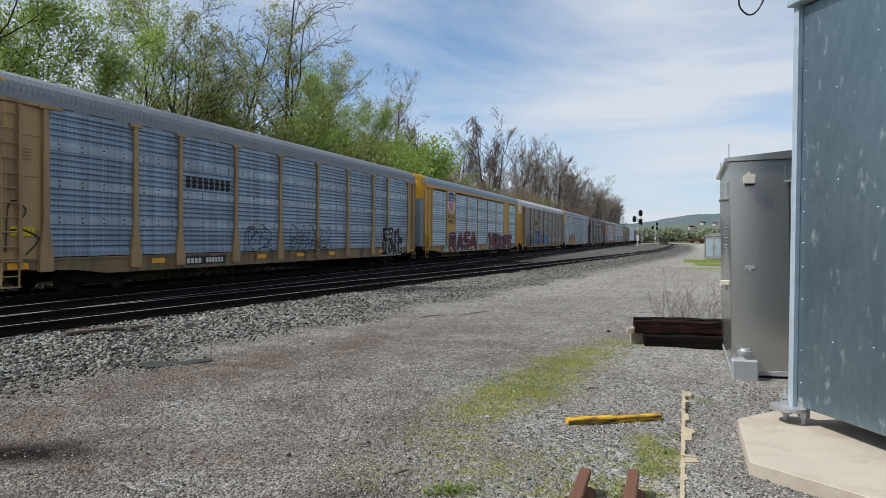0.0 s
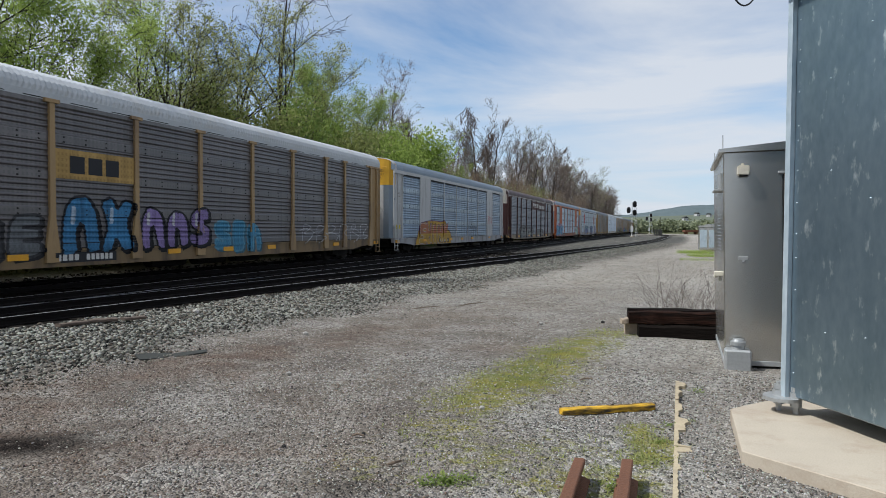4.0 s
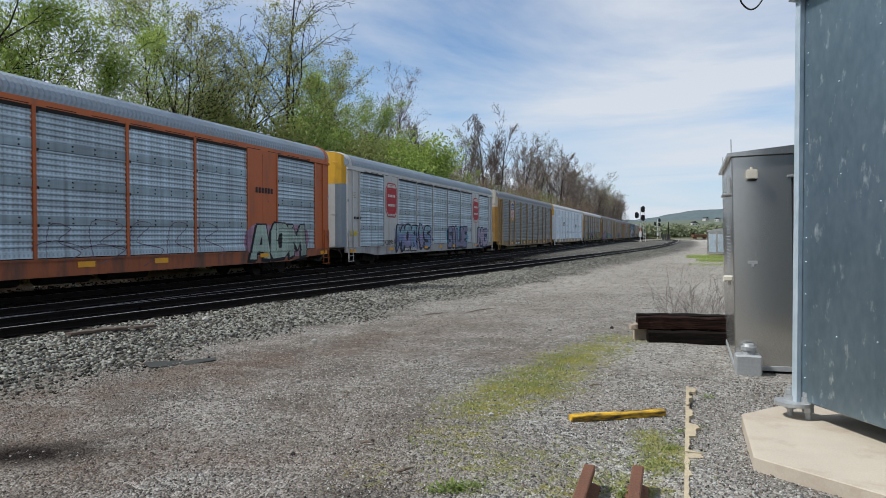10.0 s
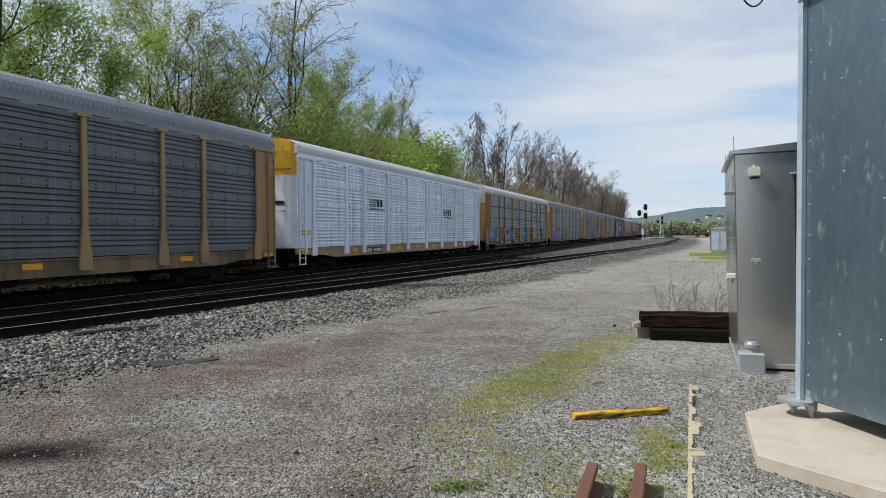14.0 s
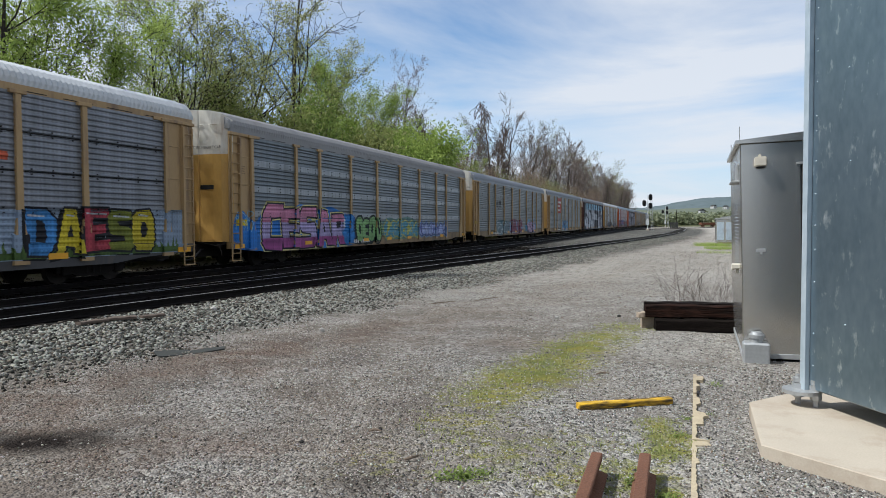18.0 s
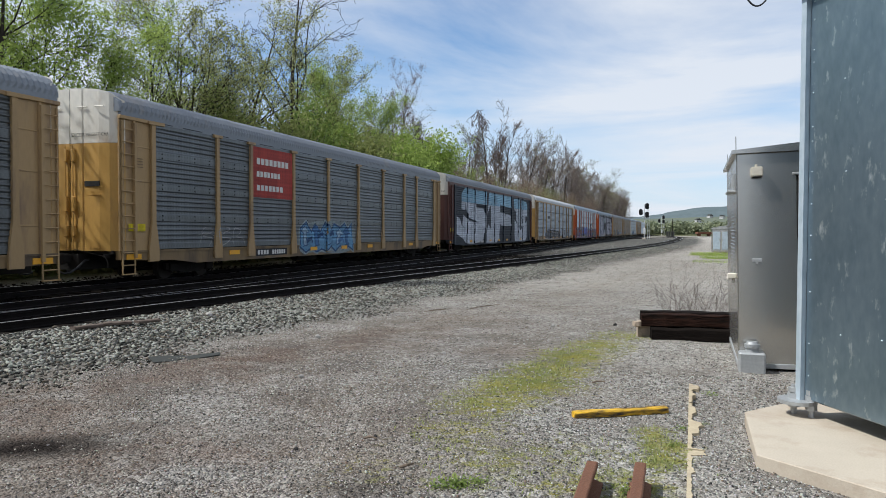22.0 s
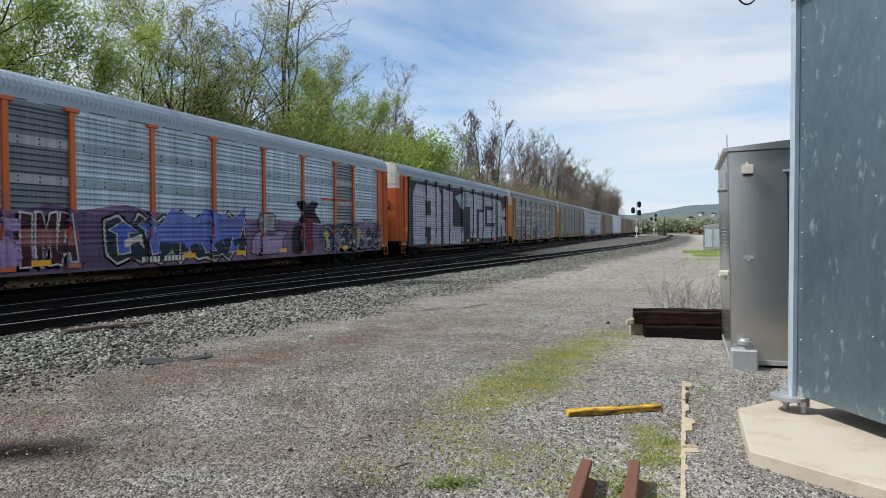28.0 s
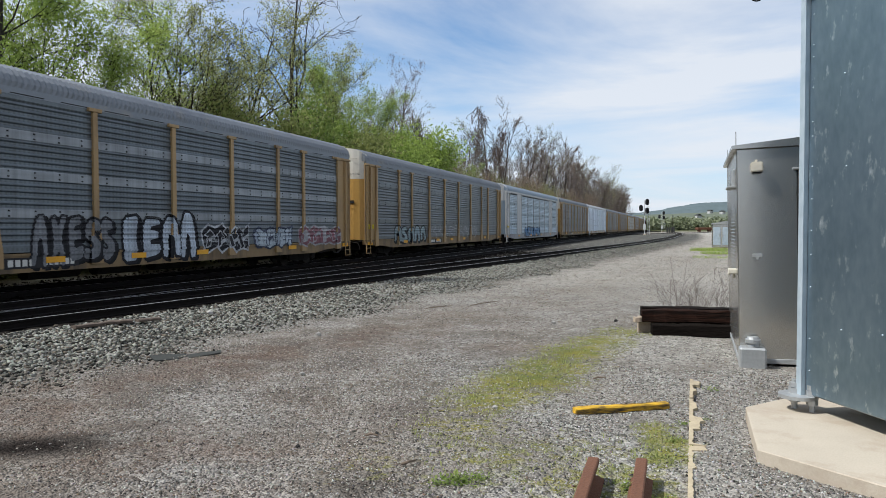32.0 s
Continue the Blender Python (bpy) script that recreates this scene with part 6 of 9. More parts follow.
def build_car(spec):
    """One covered car-carrier wagon. Local +x faces the camera's side, -y is the end that comes first."""
    style, slim = spec.get("sheet", "fine"), spec.get("slim", False)
    FLAT.clear()
    car = thing("autorack_wagon", pose(0, 0, 0), spec["label"], "railway wagon", "wagons of the passing train")
    fr, side, roofm = spec["frame"], spec["panel"], spec["roof"]
    sill = spec.get("sill", GRIMY.get(fr.name, fr))
    endc = spec.get("ends", fr)
    part("deck", shared("deck", deck_bm, M_TRUCK), None, car)
    part("side_sill", shared("side_sill", sill_bm, sill), None, car, "dirty painted side sill")
    part("far_side", shared("far_side", far_side_bm, fr), None, car)
    part("roof", shared("roof_" + spec.get("roof_style", "ribbed"), lambda: roof_bm(spec.get("roof_style", "ribbed")), roofm), None, car)
    part("top_rail", shared("top_rail", eave_bm, [spec.get("eave", fr), spec.get("slot", M_DARKGAP)]), None, car)
    solid = spec.get("solid", ())
    for k, (a, b) in enumerate(zip(POSTS, POSTS[1:])):
        mid = (a + b) / 2 - 13.95
        if k in solid:
            w = b - a

            def plate():
                bm = bmesh.new()
                box(bm, -0.03, 0.02, -w / 2, w / 2, 0.95, 4.68)
                box(bm, 0.018, 0.026, -0.012, 0.012, 0.98, 4.6)
                for z in (1.9, 2.8, 3.7):
                    for q in range(5):
                        box(bm, 0.018, 0.028, -w * 0.4 + w * 0.2 * q - 0.015, -w * 0.4 + w * 0.2 * q + 0.015, z, z + 0.03)
                return bm
            part("plate", shared("plate%.2f" % w, plate, fr), None, car, m=pose(HALF, mid, 0))
        else:
            mt = spec.get("odd", {}).get(k, side)
            part("panel", panel_mesh(b - a - 0.1, style, mt, LAPS.get(mt.name), slim), None, car, m=pose(HALF, mid, 0))
    pc = spec.get("posts", fr)
    pm = shared("slim_post", slim_post_bm, pc) if slim else shared("post", post_bm, pc)
    for p in POSTS:
        part("post", pm, None, car, m=pose(HALF, p - 13.95, 0))
    for y, flip in ((-TIP, 1), (TIP, -1)):
        e = part("end_panel", shared("end_panel%d" % flip, lambda: (lambda bm: (bmesh.ops.scale(bm, vec=(1, flip, 1), verts=bm.verts), bmesh.ops.recalc_face_normals(bm, faces=bm.faces), bm)[2])(end_panel_bm()), endc), None, car, m=pose(HALF - 0.02, y, 0))
        for z in (1.62, 2.92, 3.9):
            part("panel_rib", shared("panel_rib", panel_rib_bm, endc), None, e, m=pose(0, flip * 0.925, z))
        part("end_frame", shared("end_frame%d" % flip, lambda: (lambda bm: (bmesh.ops.scale(bm, vec=(1, flip, 1), verts=bm.verts), bmesh.ops.recalc_face_normals(bm, faces=bm.faces), bm)[2])(end_frame_bm()), endc), None, e)
        part("ladder", shared("ladder%d%d" % (flip, slim), lambda: (lambda bm: (bmesh.ops.scale(bm, vec=(1, flip, 1), verts=bm.verts), bmesh.ops.recalc_face_normals(bm, faces=bm.faces), bm)[2])(ladder_bm(slim)), endc), None, e)
        rz = 0 if flip == 1 else 180
        if slim:
            part("end_arch", shared("end_arch", end_arch_bm, fr, True), None, car, "painted arch over the end doors", pose(0, y, 0, 0, 0, rz))
        part("coupler", shared("coupler", coupler_bm, M_TRUCK), None, car, m=pose(0, y, 0, 0, 0, rz))
        part("uncoupling_lever", shared("uncoupling_lever", lever_bm, M_TRUCK), None, car, m=pose(0, y, 0, 0, 0, rz))
        part("air_hose", shared("air_hose", hose_bm, M_CABLE), None, car, "black rubber air hose", pose(0, y, 0, 0, 0, rz))
        for s in (1, -1):
            def leaf(z0, z1):
                bm = end_leaf_bm(z0, z1)
                if s < 0:
                    bmesh.ops.scale(bm, vec=(-1, 1, 1), verts=bm.verts)
                bmesh.ops.recalc_face_normals(bm, faces=bm.faces)
                return bm
            d = part("end_door", shared("end_door%d" % s, lambda: leaf(0.95, 3.95), spec.get("leaf", endc)), None, car, "tall folding end door leaf", pose(0, y, 0, 0, 0, rz))
            if slim:
                part("outer_leaf", shared("outer_leaf%d" % s, lambda: (lambda bm: (bmesh.ops.scale(bm, vec=(s, 1, 1), verts=bm.verts), bmesh.ops.recalc_face_normals(bm, faces=bm.faces), bm)[2])(outer_leaf_bm()), R_BLUE), None, d, "galvanised folding strip")
            else:
                # plain dark bar across the leaf
                part("latch_slot", shared("latch_slot%d" % s, lambda: (lambda bm: (box(bm, min(s * 0.5, s * 1.02), max(s * 0.5, s * 1.02), -0.158, -0.12, 2.75, 2.90), bm)[1])(bmesh.new()), M_DARKGAP), None, d, "dark latch slot")
            part("door_head", shared("door_head%d" % s, lambda: leaf(3.955, 5.8), spec.get("head", endc)), None, d, spec.get("head_label", ""))
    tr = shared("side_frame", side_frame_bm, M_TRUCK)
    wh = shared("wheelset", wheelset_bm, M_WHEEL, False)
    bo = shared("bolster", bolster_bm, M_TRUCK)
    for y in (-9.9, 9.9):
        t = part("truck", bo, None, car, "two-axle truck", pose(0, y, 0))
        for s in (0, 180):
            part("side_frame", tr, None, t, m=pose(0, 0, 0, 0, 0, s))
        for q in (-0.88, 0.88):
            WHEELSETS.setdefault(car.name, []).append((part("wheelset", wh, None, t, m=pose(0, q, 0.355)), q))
    mk = shared("marker", lambda: (lambda bm: (box(bm, 0, 0.018, -0.28, 0.28, -0.075, 0.075), bm)[1])(bmesh.new()), M_MARK)
    for u in (1.0, 5.7, 11.2, 14.0, 16.8, 22.3, 26.9):
        part("amber_marker", mk, None, car, m=pose(HALF + 0.002, u - 13.95, 0.78))
    # number board and small stencils as plain bars
    u = spec.get("board", 7.0)
    coat("number_board", [rect(u, u + 2.1, 0.60, 0.86)], M_LETTER_K, car, style, 0.002, slim, "black number board")
    bars(car, style, slim, u + 0.1, u + 0.85, 0.65, 0.81, 4, M_LETTER_W, "", lift=0.0045)
    bars(car, style, slim, u + 1.05, u + 2.0, 0.65, 0.81, 6, M_LETTER_W, "", lift=0.0045)
    dark = spec.get("stencil", M_STENCIL)
    for z in (3.56, 3.48, 3.40, 3.32):
        bars(car, style, slim, 0.98, 1.38, z, z + 0.028, 9, dark, "", 0.35)
    coat("yellow_label", [rect(0.8, 1.45, 1.5, 1.72)], ink((0.66, 0.52, 0.02)), car, style, 0.003, slim, "yellow label plate")
    if spec.get("height_words", True):
        for t_, z, q in ((("EXCESS", 4.70, 0.17), ("HEIGHT", 4.50, 0.17), ("CAR", 4.30, 0.17)) if slim else (("EXCESS HEIGHT CAR", 4.14, 0.135),)):
            words(t_, q, M_LETTER_K, car, Matrix.Translation((0.72, -TIP - 0.162, z)) @ pose(0, 0, 0, 90, 0, 2.5), "")
        for z in (3.75, 3.6):
            bm = bmesh.new()
            for k in range(5):
                box(bm, 0.6 + 0.075 * k, 0.65 + 0.075 * k, -0.004, 0.0, z, z + 0.1)
            part("lettering", bm, M_LETTER_K, car, m=pose(0, -TIP - 0.15, 0, 0, 0, 2.5))
    for fn in spec.get("marks", ()):
        fn(car, style, slim)
    return car


# ---- wagons one by one ----
SILL_TAN = paint("tan_sill", (0.215, 0.142, 0.066), (0.06, 0.043, 0.03), 0.5)
TAN = paint("tan_yellow", (0.37, 0.245, 0.115), (0.17, 0.11, 0.07), 0.3)
# end doors: the frames' tan with its golden sunlit look put into the colour
LEAF_SUNLIT = paint("door_gold", (0.52, 0.30, 0.075), (0.28, 0.16, 0.06), 0.3)
NAVY = paint("navy_sprayed", (0.022, 0.026, 0.038), (0.05, 0.05, 0.055), 0.2)
GOLD = paint("golden_yellow", (0.50, 0.29, 0.05), (0.24, 0.14, 0.05), 0.2)
ORANGE = paint("orange", (0.46, 0.115, 0.03), (0.22, 0.08, 0.04), 0.2)
RED_ORANGE = paint("red_orange", (0.50, 0.11, 0.025), (0.25, 0.09, 0.05), 0.25)
SILVER_W = paint("pale_silver", (0.50, 0.50, 0.50), (0.30, 0.27, 0.24), 0.2)
WHITE = paint("white", (0.72, 0.79, 0.88), (0.40, 0.36, 0.30), 0.12)
DOOR_WHITE = paint("door_white", (0.70, 0.66, 0.58), (0.38, 0.25, 0.14), 0.25)
DOOR_YELLOW = paint("door_yellow", (0.72, 0.40, 0.03), (0.40, 0.22, 0.06), 0.15)
MAROON = paint("maroon", (0.085, 0.032, 0.026), (0.05, 0.03, 0.025), 0.2)
DIRTY_SILL = paint("dirty_sill", (0.28, 0.21, 0.12), (0.10, 0.075, 0.05), 0.4)
DARK_SILL = paint("dark_sill", (0.06, 0.058, 0.06), (0.10, 0.08, 0.06), 0.3)
R_GREY = paint("roof_grey", (0.21, 0.23, 0.26), (0.25, 0.24, 0.23), 0.2, 0.5, 0.35, False)
R_BLUE = paint("roof_blue_grey", (0.26, 0.315, 0.375), (0.28, 0.29, 0.30), 0.2, 0.45, 0.4, False)
R_PALE = paint("roof_pale", (0.50, 0.52, 0.54), (0.45, 0.44, 0.42), 0.2, 0.55, 0.2, False)
R_DARK = paint("roof_dark_grey", (0.23, 0.23, 0.235), (0.16, 0.15, 0.15), 0.2, 0.6, 0.2, False)
R_MAROON = paint("roof_maroon", (0.075, 0.045, 0.045), (0.35, 0.33, 0.32), 0.12, 0.6, 0.0, False)
P_LIGHT = sheet("light", (0.39, 0.495, 0.585), 0.5, 0.15)
P_BLUE = sheet("blue_grey", (0.195, 0.275, 0.375), 0.65, 0.25)
P_GREY = sheet("mid_grey", (0.082, 0.104, 0.122), 0.6, 0.2)
P_DARK = sheet("dark_grey", (0.064, 0.074, 0.080), 0.6, 0.15, 0.42, 0.42)
P_BROWN = sheet("brown_grey", (0.088, 0.076, 0.076), 0.5, 0.1)
P_BAND = sheet("band_grey", (0.15, 0.162, 0.19), 0.3, 0.15)
P_BANDBLUE = sheet("band_blue", (0.27, 0.32, 0.38), 0.3, 0.2)
P_WHITE = sheet("white_rib", (0.70, 0.79, 0.90), 0.15, 0.05, 0.45, 0.22)
LAPS.update({P_LIGHT.name: sheet("lap_dark", (0.21, 0.285, 0.34), 0.0, 0.2), P_BLUE.name: sheet("lap_pale", (0.265, 0.335, 0.40), 0.0, 0.2), P_GREY.name: sheet("lap_grey", (0.225, 0.245, 0.27), 0.0, 0.2)})
BLACK, PALE, SKYBLUE, PINK, VIOLET = (0.018, 0.018, 0.022), (0.55, 0.55, 0.57), (0.10, 0.30, 0.55), (0.55, 0.22, 0.33), (0.27, 0.20, 0.42)
S_LABEL = "sprayed graffiti on the lower side"


def big_forms(car, style, slim):
    """Three tall pale letters with blue tops on a dark ground over the whole side."""
    coat("graffiti", [rect(1.9, 26.0, 0.56, 4.64)], ink((0.02, 0.024, 0.036)), car, style, 0.0, slim, "dark painted ground of the graffiti")
    forms = []
    forms.append([(3.3, 3.05), (3.3, 4.2), (4.1, 4.6), (10.0, 4.6), (10.0, 3.6), (7.1, 3.6), (6.6, 3.75), (7.1, 3.3), (9.0, 3.3), (9.6, 2.8), (9.8, 1.8), (8.8, 0.8), (6.5, 0.58), (4.6, 0.6), (3.6, 1.0), (2.2, 1.35), (2.2, 2.55), (3.0, 2.4), (3.4, 1.8),
                  (3.8, 2.7), (5.0, 2.3), (8.0, 2.15), (5.2, 2.5), (4.6, 2.9), (4.3, 3.6), (4.2, 3.05)])
    forms.append([(10.7, 4.6), (18.3, 4.6), (18.3, 3.6), (14.3, 3.75), (14.3, 3.15), (15.9, 3.1), (16.1, 2.6), (16.2, 3.05), (18.1, 2.95), (18.3, 2.0), (14.7, 2.0), (14.3, 2.2), (14.0, 0.92), (13.2, 0.58), (10.0, 0.6), (9.8, 1.05),
                  (10.5, 2.1), (11.3, 1.65), (11.25, 3.7), (10.25, 2.95)])
    forms.append([(19.4, 4.5), (21.9, 4.55), (21.9, 2.0), (21.5, 2.0), (22.2, 1.6), (23.1, 1.95), (22.6, 2.0), (22.6, 4.5), (24.8, 4.4), (25.2, 4.0), (25.2, 3.0), (24.4, 3.0), (24.3, 2.3), (25.0, 2.55), (25.0, 1.1), (24.5, 0.62),
                  (20.0, 0.6), (19.7, 1.0), (19.7, 2.6), (21.0, 2.1), (20.4, 2.6), (20.4, 3.7), (19.9, 3.3), (19.4, 3.8)])
    for p in forms:
        coat("graffiti", [p], ink((0.49, 0.52, 0.585)), car, style, 0.003, slim, "tall pale block graffiti")
        coat("graffiti", [between(p, 3.62, 4.7)], ink((0.24, 0.42, 0.56)), car, style, 0.0045, slim, "light blue tops of the graffiti")
    for line in ([(3.4, 2.2), (3.6, 1.9), (4.2, 1.7)], [(8.6, 2.1), (8.8, 1.4), (9.3, 1.0)], [(12.6, 1.4), (12.4, 1.0), (13.0, 0.8)], [(24.3, 2.3), (24.7, 1.9), (24.6, 1.4), (24.8, 1.2)], [(21.9, 1.2), (22.0, 0.9), (21.8, 0.7)], [(19.8, 1.6), (20.4, 0.9), (20.9, 0.9)]):
        strokes(car, style, slim, [flow(line)], (0.03, 0.035, 0.045), 0.03, "", 0.006)


def block_forms(car, style, slim):
    """Four tall white block forms with a dark shadow over the whole side."""
    coat("graffiti", [rect(1.95, 26.2, 0.56, 4.5)], ink((0.018, 0.021, 0.032)), car, style, 0.0, slim, "dark painted ground of the graffiti")
    c = ink((0.45, 0.45, 0.525))
    forms = [
        [[(2.5, 0.7), (4.6, 0.7), (4.6, 1.75), (5.6, 1.75), (5.6, 0.65), (7.6, 0.62), (7.6, 3.9), (7.2, 4.35), (3.0, 4.4), (2.4, 3.7)], [(4.6, 2.5), (5.6, 2.5), (5.6, 3.4), (4.9, 3.45), (4.6, 3.2)]],
        [[(8.1, 0.62), (12.6, 0.58), (12.6, 1.8), (10.2, 1.85), (10.2, 4.2), (8.1, 4.35)]],
        [[(14.6, 1.0), (16.4, 0.95), (16.4, 3.2), (18.2, 3.15), (18.2, 4.3), (13.4, 4.4), (13.4, 3.3), (14.6, 3.3)]],
        [[(17.1, 0.9), (22.5, 0.9), (22.5, 4.2), (18.4, 4.25), (18.4, 3.0), (17.1, 3.0)], [(18.9, 1.85), (22.2, 1.85), (22.2, 2.15), (19.6, 2.15), (19.6, 3.2), (21.6, 3.2), (21.6, 3.55), (18.9, 3.55)]],
        [[(22.9, 0.95), (24.3, 0.95), (24.4, 1.9), (24.9, 1.9), (25.0, 1.0), (26.3, 1.0), (26.3, 2.4), (24.8, 2.65), (26.3, 2.8), (26.3, 3.7), (25.0, 3.2), (24.4, 4.1), (22.9, 4.2)]]]
    for p in forms:
        coat("graffiti", p, c, car, style, 0.003, slim, "tall pale block graffiti")
    coat("graffiti", [[(10.7, 3.9), (13.1, 4.4), (13.1, 3.2), (12.5, 3.0)]], ink((0.36, 0.44, 0.47)), car, style, 0.003, slim)
    scrawl(car, style, slim, 5, 12.4, 15.4, 0.66, 0.9, BLACK, 6, 0.03)


def many_forms(car, style, slim):
    """A row of small block forms in many colours on a pale blue ground."""
    coat("graffiti", [[(0.3, 0.72), (27.0, 0.72), (27.0, 2.0), (20.0, 1.9), (12.0, 2.05), (5.0, 1.95), (0.3, 2.1)]], ink((0.27, 0.34, 0.44)), car, style, 0.0, slim, "pale blue sprayed ground")
    rng = random.Random(77)
    tone = {"blue": (0.07, 0.25, 0.56), "gold": (0.52, 0.42, 0.03), "red": (0.36, 0.05, 0.07), "olive": (0.17, 0.19, 0.03)}
    for text, a, b, c in (("ALONE", 2.9, 7.3, ("blue", "gold", "red", "olive", "gold")), ("KABEL", 8.9, 13.4, ("blue", "gold", "red", "olive", "gold")),
                          ("KABUH", 15.4, 20.1, ("blue", "gold", "red", "olive", "gold")), ("DAESO", 21.4, 25.6, ("blue", "gold", "red", "olive", "gold"))):
        letters(car, style, slim, text, int(a * 10), a, b, 0.84, 1.95, [tone[q] for q in c], BLACK, 0.06, "many-coloured block letter graffiti", None, 0.05, (0.55, 0.57, 0.6))
    coat("graffiti", [rect(7.55, 8.25, 1.4, 1.75)], ink((0.03, 0.03, 0.03)), car, style, 0.005, slim)
    coat("graffiti", [rect(13.95, 14.6, 0.6, 1.32)], ink((0.05, 0.13, 0.06)), car, style, 0.005, slim, "green painted pot")
    coat("graffiti", [[(14.28 + 0.22 * math.cos(q), 1.72 + 0.22 * math.sin(q)) for q in (0, 1.05, 2.09, 3.14, 4.19, 5.24)]], ink((0.4, 0.04, 0.05)), car, style, 0.005, slim, "red painted flower")
    grass = [(0.3, 0.74)]
    q = 0.3
    while q < 26.5:
        grass += [(q, 0.9), (q + 0.06, 1.05 + 0.2 * rng.random()), (q + 0.12, 0.9)]
        q += 0.22
    coat("graffiti", [grass + [(q, 0.74)]], ink((0.07, 0.12, 0.03)), car, style, 0.0015, slim, "green painted grass line")
    coat("lettering", [rect(19.0, 21.0, 3.05, 3.25)], ink((0.50, 0.10, 0.05)), car, style, 0.003, slim, "orange-red stripe")


def scene_piece(car, style, slim):
    """A wide painted scene in purples and blues along the lower side."""
    coat("graffiti", [[(0.2, 0.54), (26.5, 0.54), (26.5, 1.9), (23, 2.0), (20, 1.8), (16, 2.0), (11, 1.9), (8.5, 2.3), (6, 2.0), (3, 2.2), (0.2, 2.0)]], ink((0.20, 0.13, 0.22)), car, style, 0.0, slim, "purple painted ground of the graffiti")
    for a, b, c in ((1.0, 3.2, (0.10, 0.03, 0.06)), (3.1, 5.6, (0.32, 0.24, 0.42)), (8.5, 10.0, (0.09, 0.05, 0.11)), (23.5, 26.0, (0.22, 0.15, 0.26))):
        rng = random.Random(int(a * 10))
        coat("graffiti", [wobble(rng, a, b, 0.7, 1.9, "snake")], ink(c), car, style, 0.0025, slim)
    for text, a, b in (("MSG", 2.8, 4.4), ("IMA", 5.0, 6.7)):
        letters(car, style, slim, text, 31, a, b, 0.80, 2.0, [(0.045, 0.012, 0.018)], (0.55, 0.52, 0.52), 0.05, "maroon-black serif letters with a white rim", None, 0.02, None, None, 0, ((1.2, 1.62, (0.24, 0.11, 0.11)),), 0.02)
    coat("graffiti", [[(9.3, 1.25), (10.4, 2.25), (11.6, 1.95), (12.0, 2.3), (13.6, 1.95), (14.3, 2.45), (14.0, 1.4), (11.5, 1.15)]], ink((0.13, 0.17, 0.48)), car, style, 0.0095, slim, "blue upper part of the painted letters")
    words("PANDEMIC", 0.27, M_LETTER_K, car, Matrix.Translation((HALF + 0.05, 24.85 - 13.95, 1.98)) @ pose(0, 0, 0, 90, 0, 90), "thin black hand lettering")
    coat("graffiti", [[(4.2, 0.56), (8.6, 0.56), (9.6, 1.0), (8.8, 2.2), (7.4, 2.0), (6.0, 2.25), (4.6, 1.9)]], ink((0.10, 0.07, 0.14)), car, style, 0.001, slim)
    wild(car, style, slim, 32, 7.8, 14.2, 0.56, 2.15, [(0.02, 0.03, 0.05), (0.08, 0.13, 0.50), (0.10, 0.16, 0.55)], (0.50, 0.48, 0.42), (0.01, 0.01, 0.02), None, S_LABEL, 5)
    wild(car, style, slim, 33, 20.2, 26.2, 0.62, 1.8, [(0.03, 0.03, 0.06), (0.40, 0.36, 0.16), (0.16, 0.14, 0.24)], (0.34, 0.32, 0.24), (0.01, 0.01, 0.02), (0.04, 0.16, 0.30), S_LABEL, 6)
    # rounded plain shapes with dark outlines
    for a, b, z0, z1, c, form in ((14.3, 17.4, 0.7, 1.55, (0.36, 0.28, 0.44), "bar"), (15.0, 16.5, 1.35, 2.2, (0.30, 0.31, 0.30), "bar"), (17.4, 18.4, 0.62, 1.7, (0.02, 0.015, 0.025), "bar"), (18.3, 19.3, 0.62, 2.3, (0.16, 0.02, 0.03), "bar"), (17.9, 19.8, 1.9, 2.75, (0.02, 0.015, 0.025), "wedge")):
        rng = random.Random(int(b * 10))
        p = wobble(rng, a, b, z0, z1, form)
        coat("graffiti", [swell(p, 0.05)], ink(BLACK), car, style, 0.006, slim)
        coat("graffiti", [p], ink(c), car, style, 0.0085, slim)
    coat("lettering", [rect(20.0, 22.6, 2.9, 3.0)], ink((0.50, 0.11, 0.025)), car, style, 0.003, slim)


def board_spots(car, style, slim, u0, u1):
    """Pale green ground with dark spots and thin curls."""
    rng = random.Random(8)
    n = 9
    top = [(u0 + 0.4 + (u1 - u0 - 0.9) * k / n, rng.uniform(1.0, 1.25) if k % 2 else rng.uniform(1.3, 1.55)) for k in range(n + 1)]
    coat("graffiti", [[(u0, 0.56), (u1, 0.56)] + top[::-1]], ink((0.30, 0.38, 0.29)), car, style, 0.0, slim, "pale green sprayed ground with dark spots")
    for k in range(16):
        a, z, r = rng.uniform(u0 + 0.4, u1 - 0.8), rng.uniform(0.7, 1.25), rng.uniform(0.05, 0.09)
        coat("graffiti", [[(a + r * math.cos(q), z + r * math.sin(q)) for q in (0, 0.9, 1.8, 2.7, 3.6, 4.5, 5.4)]], ink((0.07, 0.12, 0.09)), car, style, 0.0015, slim)
    for k in range(8):
        a, z = rng.uniform(u0 + 0.3, u1 - 0.6), rng.uniform(1.45, 1.8)
        strokes(car, style, slim, [flow([(a, z - 0.25), (a + 0.1, z), (a + 0.3, z + 0.05), (a + 0.28, z - 0.12), (a + 0.14, z - 0.06)])], (0.03, 0.05, 0.05), 0.03, "", 0.0015)


